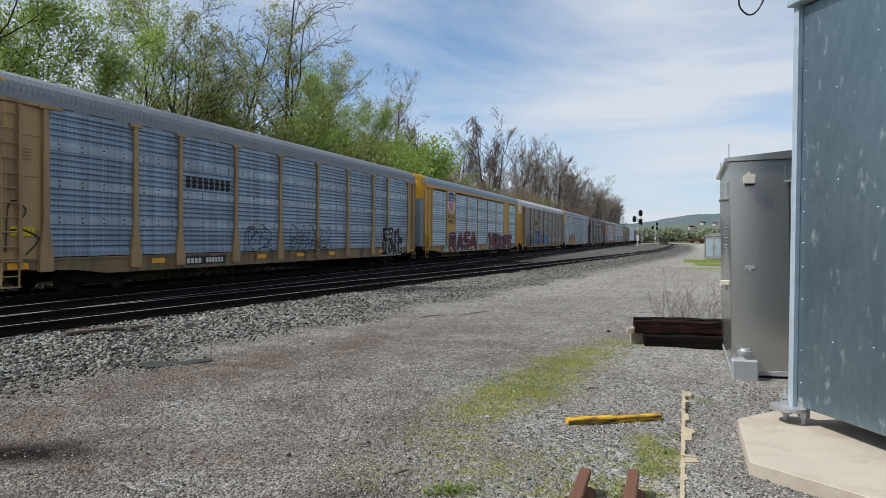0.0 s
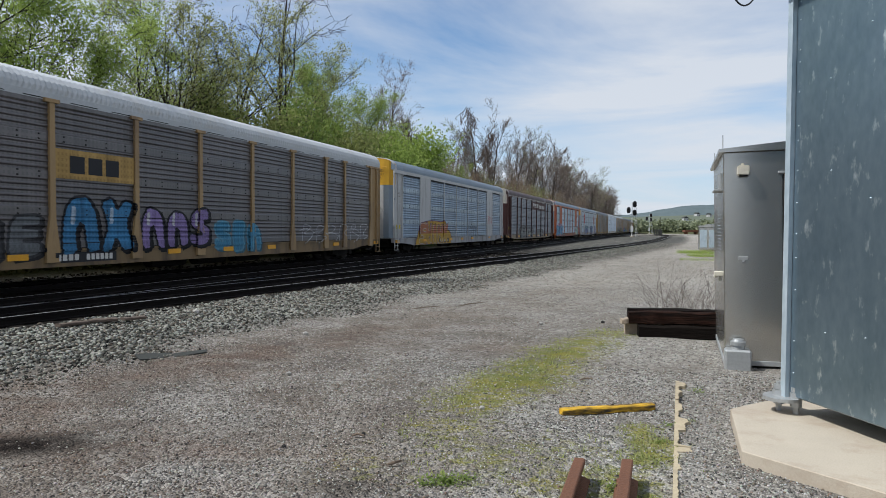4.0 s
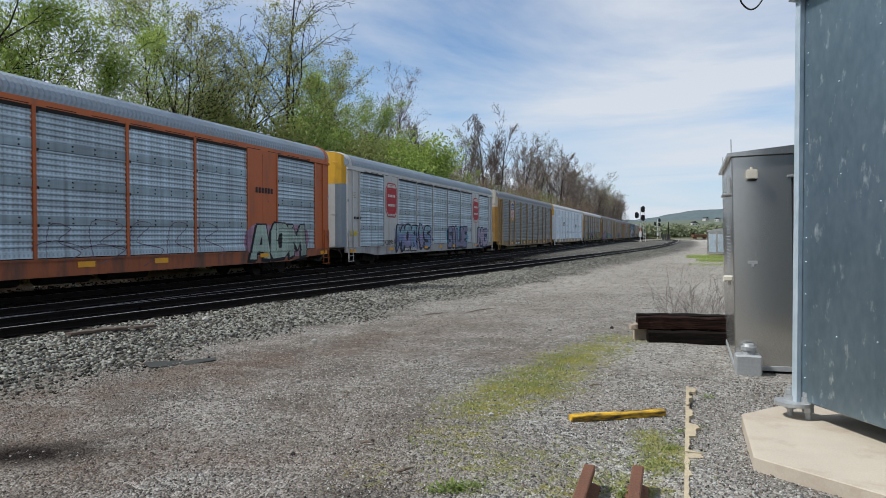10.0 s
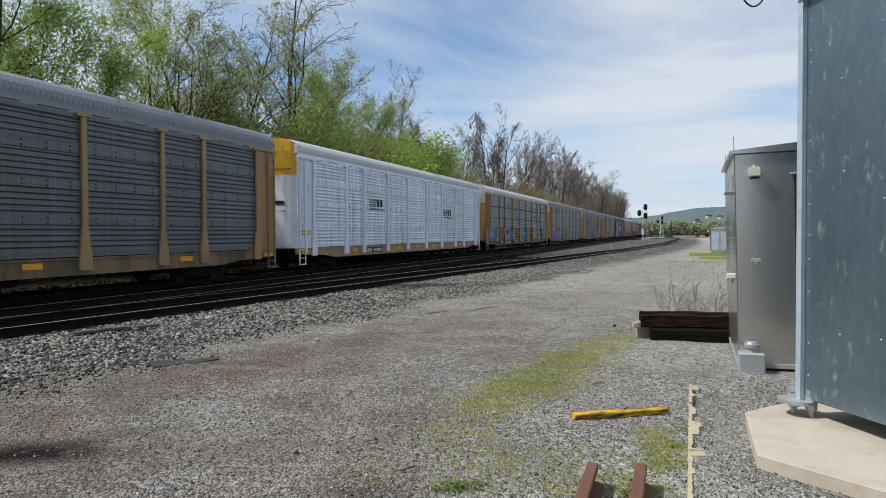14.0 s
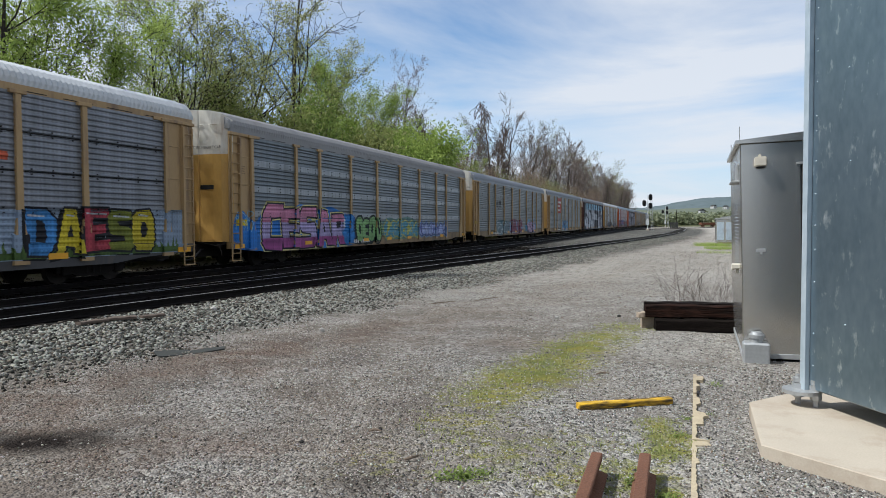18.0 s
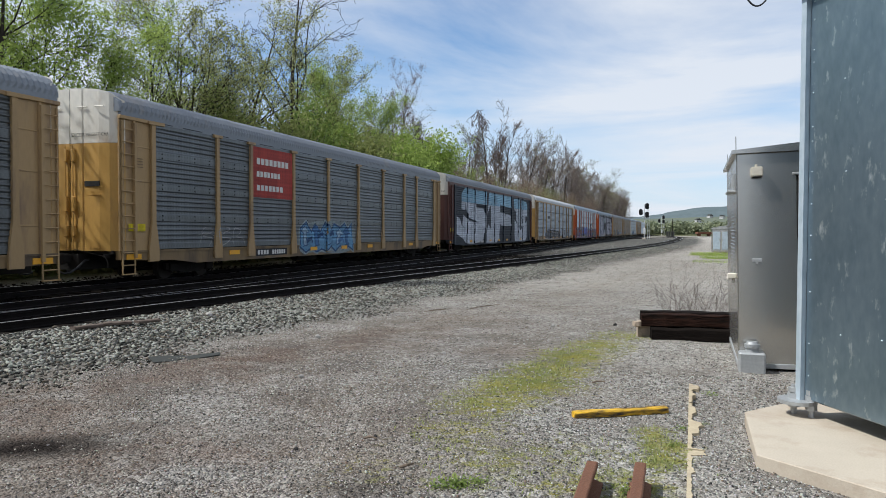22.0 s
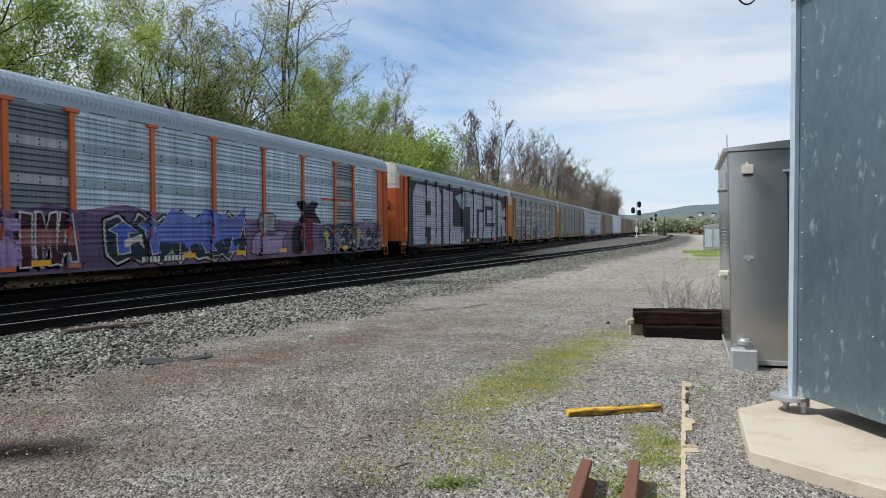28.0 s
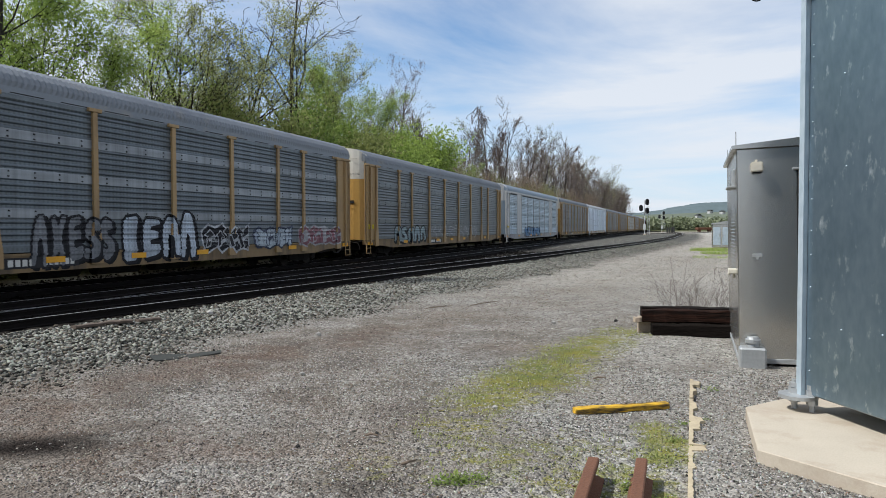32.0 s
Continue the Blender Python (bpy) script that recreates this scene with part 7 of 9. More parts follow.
def dome_ground(car, style, slim):
    """Yellow bubble cloud with a dark violet edge."""
    dome = flow([(4.0, 0.52), (4.4, 1.15), (5.0, 1.75), (6.0, 1.95), (7.5, 2.0), (8.9, 1.95), (9.8, 2.0), (10.3, 1.5), (11.0, 1.25), (11.25, 0.9), (11.2, 0.52)], 4)
    coat("graffiti", [swell(dome, 0.06)], ink((0.10, 0.03, 0.09)), car, style, 0.0, slim, "dark violet edge of the bubble graffiti")
    coat("graffiti", [dome], ink((0.47, 0.28, 0.035)), car, style, 0.0008, slim, "yellow ground of the bubble graffiti")


def arch_row(car, style, slim):
    """Row of thin black arches."""
    for k in range(5):
        a = 15.2 + 0.62 * k
        strokes(car, style, slim, [flow([(a, 0.56), (a + 0.03, 1.2), (a + 0.16, 1.6), (a + 0.42, 1.68), (a + 0.58, 1.4), (a + 0.62, 0.75)])], BLACK, 0.045, "thin black sprayed arches", 0.003 + 0.0004 * (k % 2))


def blue_cloud(car, style, slim):
    coat("graffiti", [flow([(0.7, 0.7), (0.65, 1.5), (1.1, 2.05), (1.9, 1.6), (2.6, 2.1), (4.0, 2.0), (5.0, 2.35), (6.6, 2.15), (7.6, 2.3), (9.0, 2.0), (9.9, 1.9), (10.0, 1.3), (9.6, 0.56), (2.0, 0.56)], 4)], ink((0.03, 0.17, 0.52)), car, style, 0.0, slim, "bright blue sprayed cloud")


def pot_spots(car, style, slim):
    for u in (19.6, 21.7):
        coat("graffiti", [[(u + 0.34 * math.cos(q) * (1 + 0.2 * math.sin(3 * q)), 1.78 + 0.2 * math.sin(q)) for q in [0.45 * k for k in range(14)]]], ink((0.12, 0.36, 0.56)), car, style, 0.001, slim, "light blue sprayed blobs")


def stripes_mark(car, style, slim, u, z, color):
    """Small rail emblem in plain strokes, with a line of bars below."""
    for k in range(4):
        coat("emblem", [[(u, z + 0.10 * k), (u + 0.75 + 0.05 * k, z + 0.10 * k), (u + 0.8 + 0.05 * k, z + 0.05 + 0.10 * k), (u + 0.05, z + 0.05 + 0.10 * k)]], color, car, style, 0.003, slim, "dark striped emblem")
    bars(car, style, slim, u + 0.95, u + 1.75, z, z + 0.38, 2, color, "")
    bars(car, style, slim, u + 0.1, u + 1.75, z - 0.17, z - 0.08, 13, color, "")


def roof_slots(car, style, slim):
    """White light slots under the eave and pale roof straps."""
    bm = bmesh.new()
    box(bm, HALF + 0.01, HALF + 0.03, -0.13, 0.13, 4.70, 4.79)
    slot = finish(bm, "light_slot", ink((0.62, 0.60, 0.55)))
    for k in range(60):
        part("light_slot", slot, None, car, m=pose(0, -13.2 + k * 0.445, 0))
    for k in range(15):
        y = -13.2 + k * 1.88
        bm = bmesh.new()
        pr = [(x, crown(z)) for x, z in ((1.61, 4.80), (1.61, 4.99), (1.555, 5.20), (1.395, 5.42), (1.09, 5.595), (0.55, 5.705), (0.0, 5.735))]
        vs = [[bm.verts.new((x, y + d, z)) for x, z in pr] for d in (-0.05, 0.05)]
        for j in range(len(pr) - 1):
            bm.faces.new((vs[0][j], vs[1][j], vs[1][j + 1], vs[0][j + 1]))
        part("roof_strap", bm, ink((0.45, 0.43, 0.42)), car, "pale worn roof strap")


def mk(fn, *a, **k):
    return lambda car, style, slim: fn(car, style, slim, *a, **k)


def board_panel(u0, u1, z0, z1, color, label):
    """A flat sign plate riveted over the ribs between two posts."""
    def fix(car, style, slim):
        bm = bmesh.new()
        inner = [p for p in POSTS if u0 < p < u1]
        stops = [u0] + [q for p in inner for q in (p - 0.09, p + 0.09)] + [u1]
        for a, b in zip(stops[::2], stops[1::2]):
            box(bm, HALF + 0.018, HALF + 0.034, a - 13.95, b - 13.95, z0, z1)
        part("sign_plate", bm, ink(color), car, label)
        FLAT.append((u0, u1, z0, z1))
    return fix


GRIMY = {ORANGE.name: paint("orange_sill", (0.30, 0.085, 0.03), (0.05, 0.04, 0.035), 0.55), GOLD.name: paint("golden_sill", (0.33, 0.19, 0.045), (0.06, 0.045, 0.035), 0.5), SILVER_W.name: paint("silver_sill", (0.36, 0.36, 0.37), (0.13, 0.11, 0.10), 0.45)}
SPECS = []
SPECS.append(dict(label="yellow autorack wagon with blue-grey ribbed panels and black tags", frame=TAN, leaf=LEAF_SUNLIT, sill=SILL_TAN, panel=P_BLUE, roof=R_GREY, eave=R_GREY, head=DOOR_YELLOW, board=6.9, height_words=False,
         marks=[mk(bars, 6.95, 9.3, 3.05, 3.42, 8, M_LETTER_K, "dark lettering bars"), mk(scrawl, 1, 10.0, 12.0, 0.6, 1.85, BLACK, 2), mk(scrawl, 71, 10.3, 11.7, 1.1, 2.0, BLACK, 2, 0.03), mk(scrawl, 2, 13.2, 16.9, 0.8, 2.0, BLACK, 5), mk(scrawl, 72, 13.0, 16.6, 0.62, 1.35, BLACK, 4, 0.03),
                mk(letters, "EBYL", 3, 22.6, 25.3, 1.32, 2.0, [BLACK], PALE, 0.035, "black tag with a white rim", None, 0.3), mk(letters, "LOKG", 73, 22.4, 25.3, 0.58, 1.28, [BLACK], PALE, 0.035, "black tag with a white rim", None, 0.3), mk(scrawl, 4, 0.6, 1.6, 1.1, 2.3, BLACK, 1)]))
SPECS.append(dict(label="golden-yellow autorack wagon with white panels and maroon graffiti", frame=GOLD, panel=P_LIGHT, roof=R_BLUE, slim=True, solid=(1, 7), head=DOOR_YELLOW, board=9.0, slot=M_DARKGAP,
         marks=[mk(shield, 5.7, 3.92, 1.45, 1.55), lambda c, s, l: words("BUILDING", 0.38, M_LETTER_K, c, Matrix.Translation((HALF + 0.03, 5.7 - 13.95, 2.82)) @ pose(0, 0, 0, 90, 0, 90), ""),
                lambda c, s, l: words("AMERICA", 0.38, M_LETTER_K, c, Matrix.Translation((HALF + 0.03, 5.7 - 13.95, 2.47)) @ pose(0, 0, 0, 90, 0, 90), ""),
                mk(board_spots, 4.1, 13.2), mk(letters, "RASA", 51, 5.15, 12.3, 0.60, 1.85, [(0.15, 0.025, 0.045)], (0.012, 0.016, 0.03), 0.07, "maroon bubble letters with a pale rim", None, 0.08, (0.55, 0.52, 0.54), (0.5, 0.5, 0.52), 2, ()),
                mk(board_spots, 14.9, 25.0), mk(letters, "WEKOE", 6, 15.9, 24.4, 0.60, 1.75, [(0.17, 0.03, 0.055)], (0.014, 0.012, 0.018), 0.08, "maroon block letters with a pale rim", None, 0.22, None, (0.46, 0.40, 0.42), 0, (), 0.18)]))
SPECS.append(dict(label="yellow autorack wagon with dark brown panels and blue graffiti", frame=TAN, leaf=LEAF_SUNLIT, sill=SILL_TAN, panel=P_BROWN, roof=R_PALE, head=DOOR_WHITE, board=6.7, eave=R_PALE,
         marks=[board_panel(6.75, 9.45, 2.75, 3.5, (0.47, 0.30, 0.10), "yellow panel with dark lettering bars"), mk(bars, 7.2, 9.0, 2.9, 3.35, 3, M_LETTER_K, "", 0.2, 0.004),
                mk(piece, 7, 2.3, 6.4, 0.75, 1.8, 4, [(0.16, 0.17, 0.18)], (0.05, 0.05, 0.055), None, None, "grey sprayed lettering"),
                mk(piece, 8, 6.9, 9.5, 0.85, 2.2, 2, [(0.06, 0.22, 0.42)], BLACK, None, (0.4, 0.5, 0.6), "blue bubble graffiti"), mk(piece, 9, 9.7, 13.0, 0.9, 2.1, 3, [VIOLET], BLACK, None, PALE, "violet bubble graffiti"),
                mk(piece, 10, 13.2, 16.0, 0.75, 1.75, 3, [(0.07, 0.25, 0.40)], (0.12, 0.30, 0.42), None, None, "blue sprayed tag"), mk(scrawl, 11, 19, 26, 0.9, 1.7, PALE, 6)]))
SPECS.append(dict(label="silver-white autorack wagon with orange bubble graffiti", frame=SILVER_W, panel=P_BLUE, roof=R_BLUE, slim=True, solid=(1, 7), head=DOOR_YELLOW, board=8.6, slot=M_LETTER_W,
         marks=[dome_ground, mk(letters, "SHINK", 12, 4.7, 10.5, 0.62, 1.80, [(0.42, 0.15, 0.07)], (0.58, 0.55, 0.56), 0.03, "orange and yellow bubble letters", None, 0.08, None, (0.12, 0.04, 0.08), 2, ((0.5, 1.2, (0.48, 0.29, 0.04)),)),
                mk(scrawl, 13, 11.0, 13.2, 0.9, 1.7, PALE, 2), arch_row, mk(scrawl, 15, 21.5, 22.9, 1.95, 2.55, (0.45, 0.06, 0.1), 3)]))
SPECS.append(dict(label="dark maroon autorack wagon with grey panels and a slotted roof edge", frame=MAROON, panel=P_BAND, sheet="four", roof=R_MAROON, roof_style="plain", sill=DIRTY_SILL, board=16.0, head=DOOR_WHITE, stencil=M_LETTER_W,
         marks=[roof_slots, board_panel(12.6, 21.1, 3.72, 4.62, (0.085, 0.03, 0.025), "maroon letter panel"), mk(bars, 13.2, 16.6, 4.1, 4.42, 8, M_LETTER_W, "white lettering bars", 0.3, 0.004),
                mk(bars, 16.8, 20.6, 3.9, 4.3, 7, M_LETTER_W, "white lettering bars", 0.3, 0.004), lambda c, s, l: coat("lettering", [[(13.2, 4.0), (16.6, 3.96), (16.6, 4.02), (13.3, 4.06)]], M_LETTER_W, c, s, 0.004, l),
                mk(wild, 16, 15.9, 20.2, 0.66, 1.6, [(0.24, 0.24, 0.225), (0.28, 0.28, 0.26)], (0.02, 0.02, 0.022), None, None, "grey tag with black outlines", 4), mk(wild, 17, 6.0, 13.4, 0.62, 1.75, [(0.26, 0.26, 0.25), (0.31, 0.31, 0.30)], (0.02, 0.02, 0.022), None, (0.2, 0.2, 0.195), "grey tag with black outlines", 6)]))
SPECS.append(dict(label="orange autorack wagon with pale panels and pink-blue graffiti", frame=ORANGE, panel=P_LIGHT, roof=R_BLUE, slim=True, solid=(1, 7), head=DOOR_WHITE, board=8.0, slot=M_DARKGAP,
         marks=[mk(wild, 18, 1.8, 7.8, 0.62, 2.15, [(0.14, 0.36, 0.55), (0.44, 0.26, 0.36), (0.20, 0.42, 0.60)], (0.07, 0.12, 0.22), None, (0.44, 0.30, 0.39), "pink and light blue sprayed graffiti", 6),
                mk(letters, "AOM", 19, 21.4, 25.3, 0.7, 1.95, [(0.36, 0.46, 0.41)], BLACK, 0.06, "pale green tag with a dark rim", (0.34, 0.20, 0.28)), mk(scrawl, 20, 12.5, 19.8, 0.75, 1.95, (0.16, 0.12, 0.16), 5, 0.025), mk(bars, 21.7, 22.9, 3.1, 3.3, 6, M_LETTER_K, "")]))
SPECS.append(dict(label="pale grey autorack wagon with red octagon emblems and blue graffiti", frame=SILVER_W, panel=P_LIGHT, roof=R_BLUE, slim=True, solid=(1, 7), head=DOOR_YELLOW, board=7.6, slot=M_DARKGAP, height_words=False,
         marks=[mk(octagon, 5.7, 3.4, 1.6, 1.85), mk(octagon, 22.2, 3.4, 1.6, 1.85), mk(letters, "MORIS", 21, 6.4, 12.0, 0.78, 2.12, [(0.20, 0.27, 0.44), (0.28, 0.27, 0.46)], (0.012, 0.014, 0.035), 0.085, "blue-violet bubble letters with a dark rim", (0.33, 0.34, 0.46), 0.12, None, None, 1, ((1.6, 2.3, (0.27, 0.42, 0.50)),)), lambda c, s, l: words("2K20", 0.42, M_LETTER_K, c, Matrix.Translation((HALF + 0.04, 5.0 - 13.95, 0.98)) @ pose(0, 0, 0, 90, 0, 90), ""),
                mk(letters, "SYLOE", 22, 15.5, 19.9, 0.72, 2.05, [(0.22, 0.23, 0.36), (0.28, 0.25, 0.38)], (0.015, 0.015, 0.03), 0.08, "blue-grey block graffiti on a light blue cloud", (0.16, 0.38, 0.52), 0.25), mk(letters, "MG", 23, 22.8, 25.6, 0.68, 1.95, [(0.38, 0.34, 0.46)], (0.02, 0.03, 0.09), 0.10, "lilac bubble graffiti with a dark blue rim"),
                mk(bars, 1.0, 1.9, 2.3, 2.42, 6, M_LETTER_K, ""), mk(scrawl, 24, 5.5, 7.0, 0.9, 1.3, BLACK, 3)]))
SPECS.append(dict(label="tan autorack wagon with dark brown panels and a shield emblem", frame=TAN, leaf=LEAF_SUNLIT, sill=SILL_TAN, panel=P_DARK, roof=R_GREY, head=DOOR_WHITE, board=7.0, eave=R_GREY,
         marks=[board_panel(4.86, 6.54, 2.78, 4.6, (0.47, 0.30, 0.115), "tan emblem panel"), mk(shield, 5.7, 3.75, 1.35, 1.6)]))
SPECS.append(dict(label="white autorack wagon with a yellow sill and a dark striped emblem", frame=WHITE, panel=P_WHITE, roof=R_PALE, sill=TAN, head=DOOR_YELLOW, board=6.8,
         marks=[mk(stripes_mark, 7.3, 2.9, M_LETTER_K), mk(stripes_mark, 18.7, 2.7, M_LETTER_K)]))
SPECS.append(dict(label="tan autorack wagon with grey panels and many-coloured graffiti", frame=TAN, leaf=LEAF_SUNLIT, panel=P_BAND, sheet="four", roof=R_PALE, head=DOOR_WHITE, sill=DARK_SILL, board=6.9, marks=[many_forms]))
SPECS.append(dict(label="tan autorack wagon with grey panels and pink-blue graffiti", frame=TAN, leaf=LEAF_SUNLIT, sill=SILL_TAN, panel=P_GREY, roof=R_DARK, head=DOOR_WHITE, board=9.6, eave=R_DARK,
         marks=[blue_cloud, mk(letters, "CESAR", 25, 2.4, 9.0, 0.60, 2.08, [(0.36, 0.31, 0.52)], (0.012, 0.010, 0.018), 0.065, "large pink, lilac and magenta letters on blue", None, 0.16, None, (0.52, 0.48, 0.20), 0, ((1.62, 2.5, (0.52, 0.20, 0.32)), (0.4, 1.02, (0.33, 0.08, 0.26))), 0.22), mk(scrawl, 63, 0.75, 1.75, 1.3, 2.0, (0.30, 0.55, 0.72), 3, 0.03),
                mk(piece, 61, 8.5, 9.8, 0.7, 1.9, 1, [(0.04, 0.22, 0.58)], (0.04, 0.22, 0.58), None, (0.55, 0.6, 0.68), "blue sprayed cloud", 0.05),
                mk(letters, "OEOU", 26, 10.15, 12.9, 0.72, 1.85, [(0.22, 0.40, 0.16)], (0.01, 0.02, 0.018), 0.10, "black and green bubble letters", (0.20, 0.34, 0.13), 0.2, None, None, 2),
                mk(wild, 27, 13.3, 18.0, 0.72, 1.8, [(0.10, 0.30, 0.40), (0.40, 0.42, 0.10), (0.12, 0.33, 0.44)], (0.42, 0.42, 0.12), None, (0.13, 0.24, 0.22), "blue-green and yellow sprayed graffiti", 5),
                mk(wild, 28, 18.3, 23.0, 0.78, 1.65, [(0.30, 0.36, 0.62), (0.10, 0.12, 0.34), (0.38, 0.44, 0.66)], (0.06, 0.08, 0.22), (0.20, 0.30, 0.45), None, "violet-blue sprayed tag", 5)]))
SPECS.append(dict(label="tan autorack wagon with dark brown panels and pastel graffiti", frame=TAN, leaf=LEAF_SUNLIT, sill=SILL_TAN, panel=P_DARK, roof=R_GREY, head=DOOR_WHITE, board=5.9, eave=R_GREY,
         marks=[mk(stripes_mark, 6.9, 3.05, M_LETTER_K), mk(wild, 29, 7.0, 11.4, 0.66, 1.75, [(0.10, 0.16, 0.19), (0.14, 0.22, 0.26)], (0.42, 0.46, 0.48), None, (0.06, 0.14, 0.18), "teal graffiti with white outlines", 4),
                mk(wild, 30, 11.6, 16.6, 0.66, 1.8, [(0.22, 0.05, 0.09), (0.20, 0.38, 0.60), (0.34, 0.28, 0.36)], (0.08, 0.04, 0.07), (0.30, 0.34, 0.42), (0.16, 0.035, 0.07), "maroon and light blue sprayed graffiti", 6),
                mk(scrawl, 62, 16.6, 17.9, 0.85, 1.5, (0.45, 0.46, 0.47), 3), mk(letters, "TARSKI", 34, 18.3, 22.6, 0.66, 1.60, [(0.50, 0.35, 0.49)], (0.03, 0.03, 0.09), 0.05, "pink bubble letters on light blue", (0.13, 0.33, 0.52), 0.1, None, None, 1), pot_spots]))
SPECS.append(dict(label="tan autorack wagon with dark panels and a red sign panel", frame=TAN, leaf=LEAF_SUNLIT, sill=SILL_TAN, panel=P_DARK, roof=R_GREY, head=DOOR_WHITE, board=7.0, eave=R_GREY,
         marks=[board_panel(6.75, 9.45, 2.75, 4.58, (0.36, 0.045, 0.035), "red sign panel with white lettering bars"), mk(bars, 7.0, 9.2, 3.95, 4.18, 8, M_LETTER_W, "", 0.25, 0.004), mk(bars, 7.0, 8.6, 3.5, 3.7, 7, M_LETTER_W, "", 0.25, 0.004), mk(bars, 7.0, 8.8, 3.0, 3.2, 7, M_LETTER_W, "", 0.25, 0.004),
                mk(wild, 35, 10.1, 14.8, 0.64, 1.9, [(0.14, 0.30, 0.48), (0.30, 0.42, 0.54), (0.07, 0.17, 0.36)], (0.03, 0.08, 0.20), (0.30, 0.36, 0.38), (0.22, 0.26, 0.27), "blue sprayed graffiti", 5), mk(scrawl, 36, 3.8, 6.4, 1.0, 1.7, (0.3, 0.3, 0.3), 3)]))
SPECS.append(dict(label="maroon autorack wagon covered by tall pale block graffiti", frame=MAROON, posts=NAVY, panel=P_GREY, roof=R_GREY, sill=NAVY, head=DOOR_WHITE, board=7.2, stencil=M_LETTER_W, marks=[big_forms]))
SPECS.append(dict(label="yellow autorack wagon with blue-grey panels and a white sign panel", frame=TAN, leaf=LEAF_SUNLIT, sill=SILL_TAN, panel=P_BANDBLUE, sheet="four", roof=R_PALE, head=DOOR_WHITE, board=5.2,
         marks=[board_panel(6.9, 9.3, 2.75, 3.5, (0.55, 0.57, 0.60), "white sign panel with dark bars"), mk(bars, 7.4, 8.8, 2.95, 3.3, 4, M_LETTER_K, "", 0.2, 0.004), mk(scrawl, 37, 2.2, 4.4, 1.1, 1.8, BLACK, 2),
                mk(letters, "AKUSE", 38, 6.7, 12.6, 0.68, 1.75, [BLACK], PALE, 0.05, "black letters with white rims", (0.10, 0.12, 0.16), 0.25), mk(letters, "MENT", 39, 13.0, 16.5, 0.74, 1.6, [BLACK], PALE, 0.04, "black letters with white rims", None, 0.2), mk(letters, "DOMEU", 40, 18.1, 24.0, 0.74, 1.65, [(0.36, 0.38, 0.41)], BLACK, 0.06, "grey letters with black rims", None, 0.2)]))
SPECS.append(dict(label="orange autorack wagon with pale panels and a purple painted scene", frame=RED_ORANGE, panel=P_LIGHT, roof=R_BLUE, head=DOOR_WHITE, board=9.0, eave=R_BLUE, sill=paint("purple_sill", (0.12, 0.10, 0.14), (0.06, 0.05, 0.06), 0.3), odd={1: P_GREY, 7: P_GREY}, marks=[scene_piece]))
SPECS.append(dict(label="orange autorack wagon covered by pale block graffiti on black", frame=RED_ORANGE, posts=NAVY, panel=P_GREY, roof=R_BLUE, head=DOOR_WHITE, board=9.0, eave=R_BLUE, sill=NAVY, marks=[block_forms]))
SPECS.append(dict(label="tan autorack wagon with grey panels and black-white tags", frame=TAN, leaf=LEAF_SUNLIT, sill=SILL_TAN, panel=P_GREY, roof=R_GREY, head=DOOR_WHITE, board=9.8, eave=R_GREY,
         marks=[mk(stripes_mark, 6.9, 3.2, M_LETTER_K), mk(letters, "DEIS", 41, 2.4, 7.0, 0.62, 1.95, [(0.20, 0.22, 0.23)], (0.015, 0.015, 0.02), 0.05, "grey bubble letters with black outlines", None, 0.15, None, None, 1), mk(scrawl, 42, 8.3, 9.2, 1.0, 1.55, (0.55, 0.58, 0.62), 2),
                mk(piece, 43, 10.5, 13.1, 0.66, 1.8, 5, [(0.20, 0.21, 0.23)], (0.02, 0.02, 0.025), None, None, "grey tag with black rims", 0.05), mk(piece, 44, 13.3, 16.5, 0.66, 1.9, 4, [(0.46, 0.52, 0.60)], (0.015, 0.015, 0.02), None, None, "pale blue tag with black rims", 0.07),
                mk(wild, 45, 16.8, 19.3, 0.72, 1.7, [(0.015, 0.015, 0.02), (0.03, 0.03, 0.035)], (0.5, 0.52, 0.55), None, None, "black tag with white rims", 4), mk(wild, 46, 19.6, 22.2, 0.78, 1.65, [(0.42, 0.48, 0.54), (0.36, 0.42, 0.50)], (0.05, 0.06, 0.10), None, None, "pale tag", 4), mk(wild, 47, 22.8, 26.3, 0.8, 1.7, [(0.24, 0.10, 0.12), (0.40, 0.40, 0.42)], (0.4, 0.4, 0.42), None, None, "maroon and white tag", 4)]))
SPECS.append(dict(label="tan autorack wagon with dark panels and small pale tags", frame=TAN, leaf=LEAF_SUNLIT, sill=SILL_TAN, panel=P_DARK, roof=R_GREY, head=DOOR_WHITE, board=9.8, eave=R_GREY,
         marks=[mk(piece, 48, 4.0, 9.0, 0.8, 1.7, 5, [(0.3, 0.38, 0.4)], BLACK, None, None, "pale sprayed tags"), mk(scrawl, 49, 10, 20, 0.9, 1.7, PALE, 9)]))
SPECS.append(dict(label="white autorack wagon with pale blue panels", frame=SILVER_W, panel=P_LIGHT, roof=R_BLUE, slim=True, solid=(1, 7), board=9.0, marks=[mk(piece, 50, 8, 16, 0.7, 1.6, 7, [(0.12, 0.25, 0.45)], BLACK, None, None, "blue sprayed tags")]))
SPECS.append(dict(label="tan autorack wagon with brown-grey panels", frame=TAN, leaf=LEAF_SUNLIT, sill=SILL_TAN, panel=P_BROWN, roof=R_GREY, head=DOOR_WHITE, board=9.0, marks=[]))
SPECS.append(dict(label="white autorack wagon with a yellow sill", frame=WHITE, panel=P_WHITE, roof=R_PALE, sill=TAN, board=9.0, marks=[]))
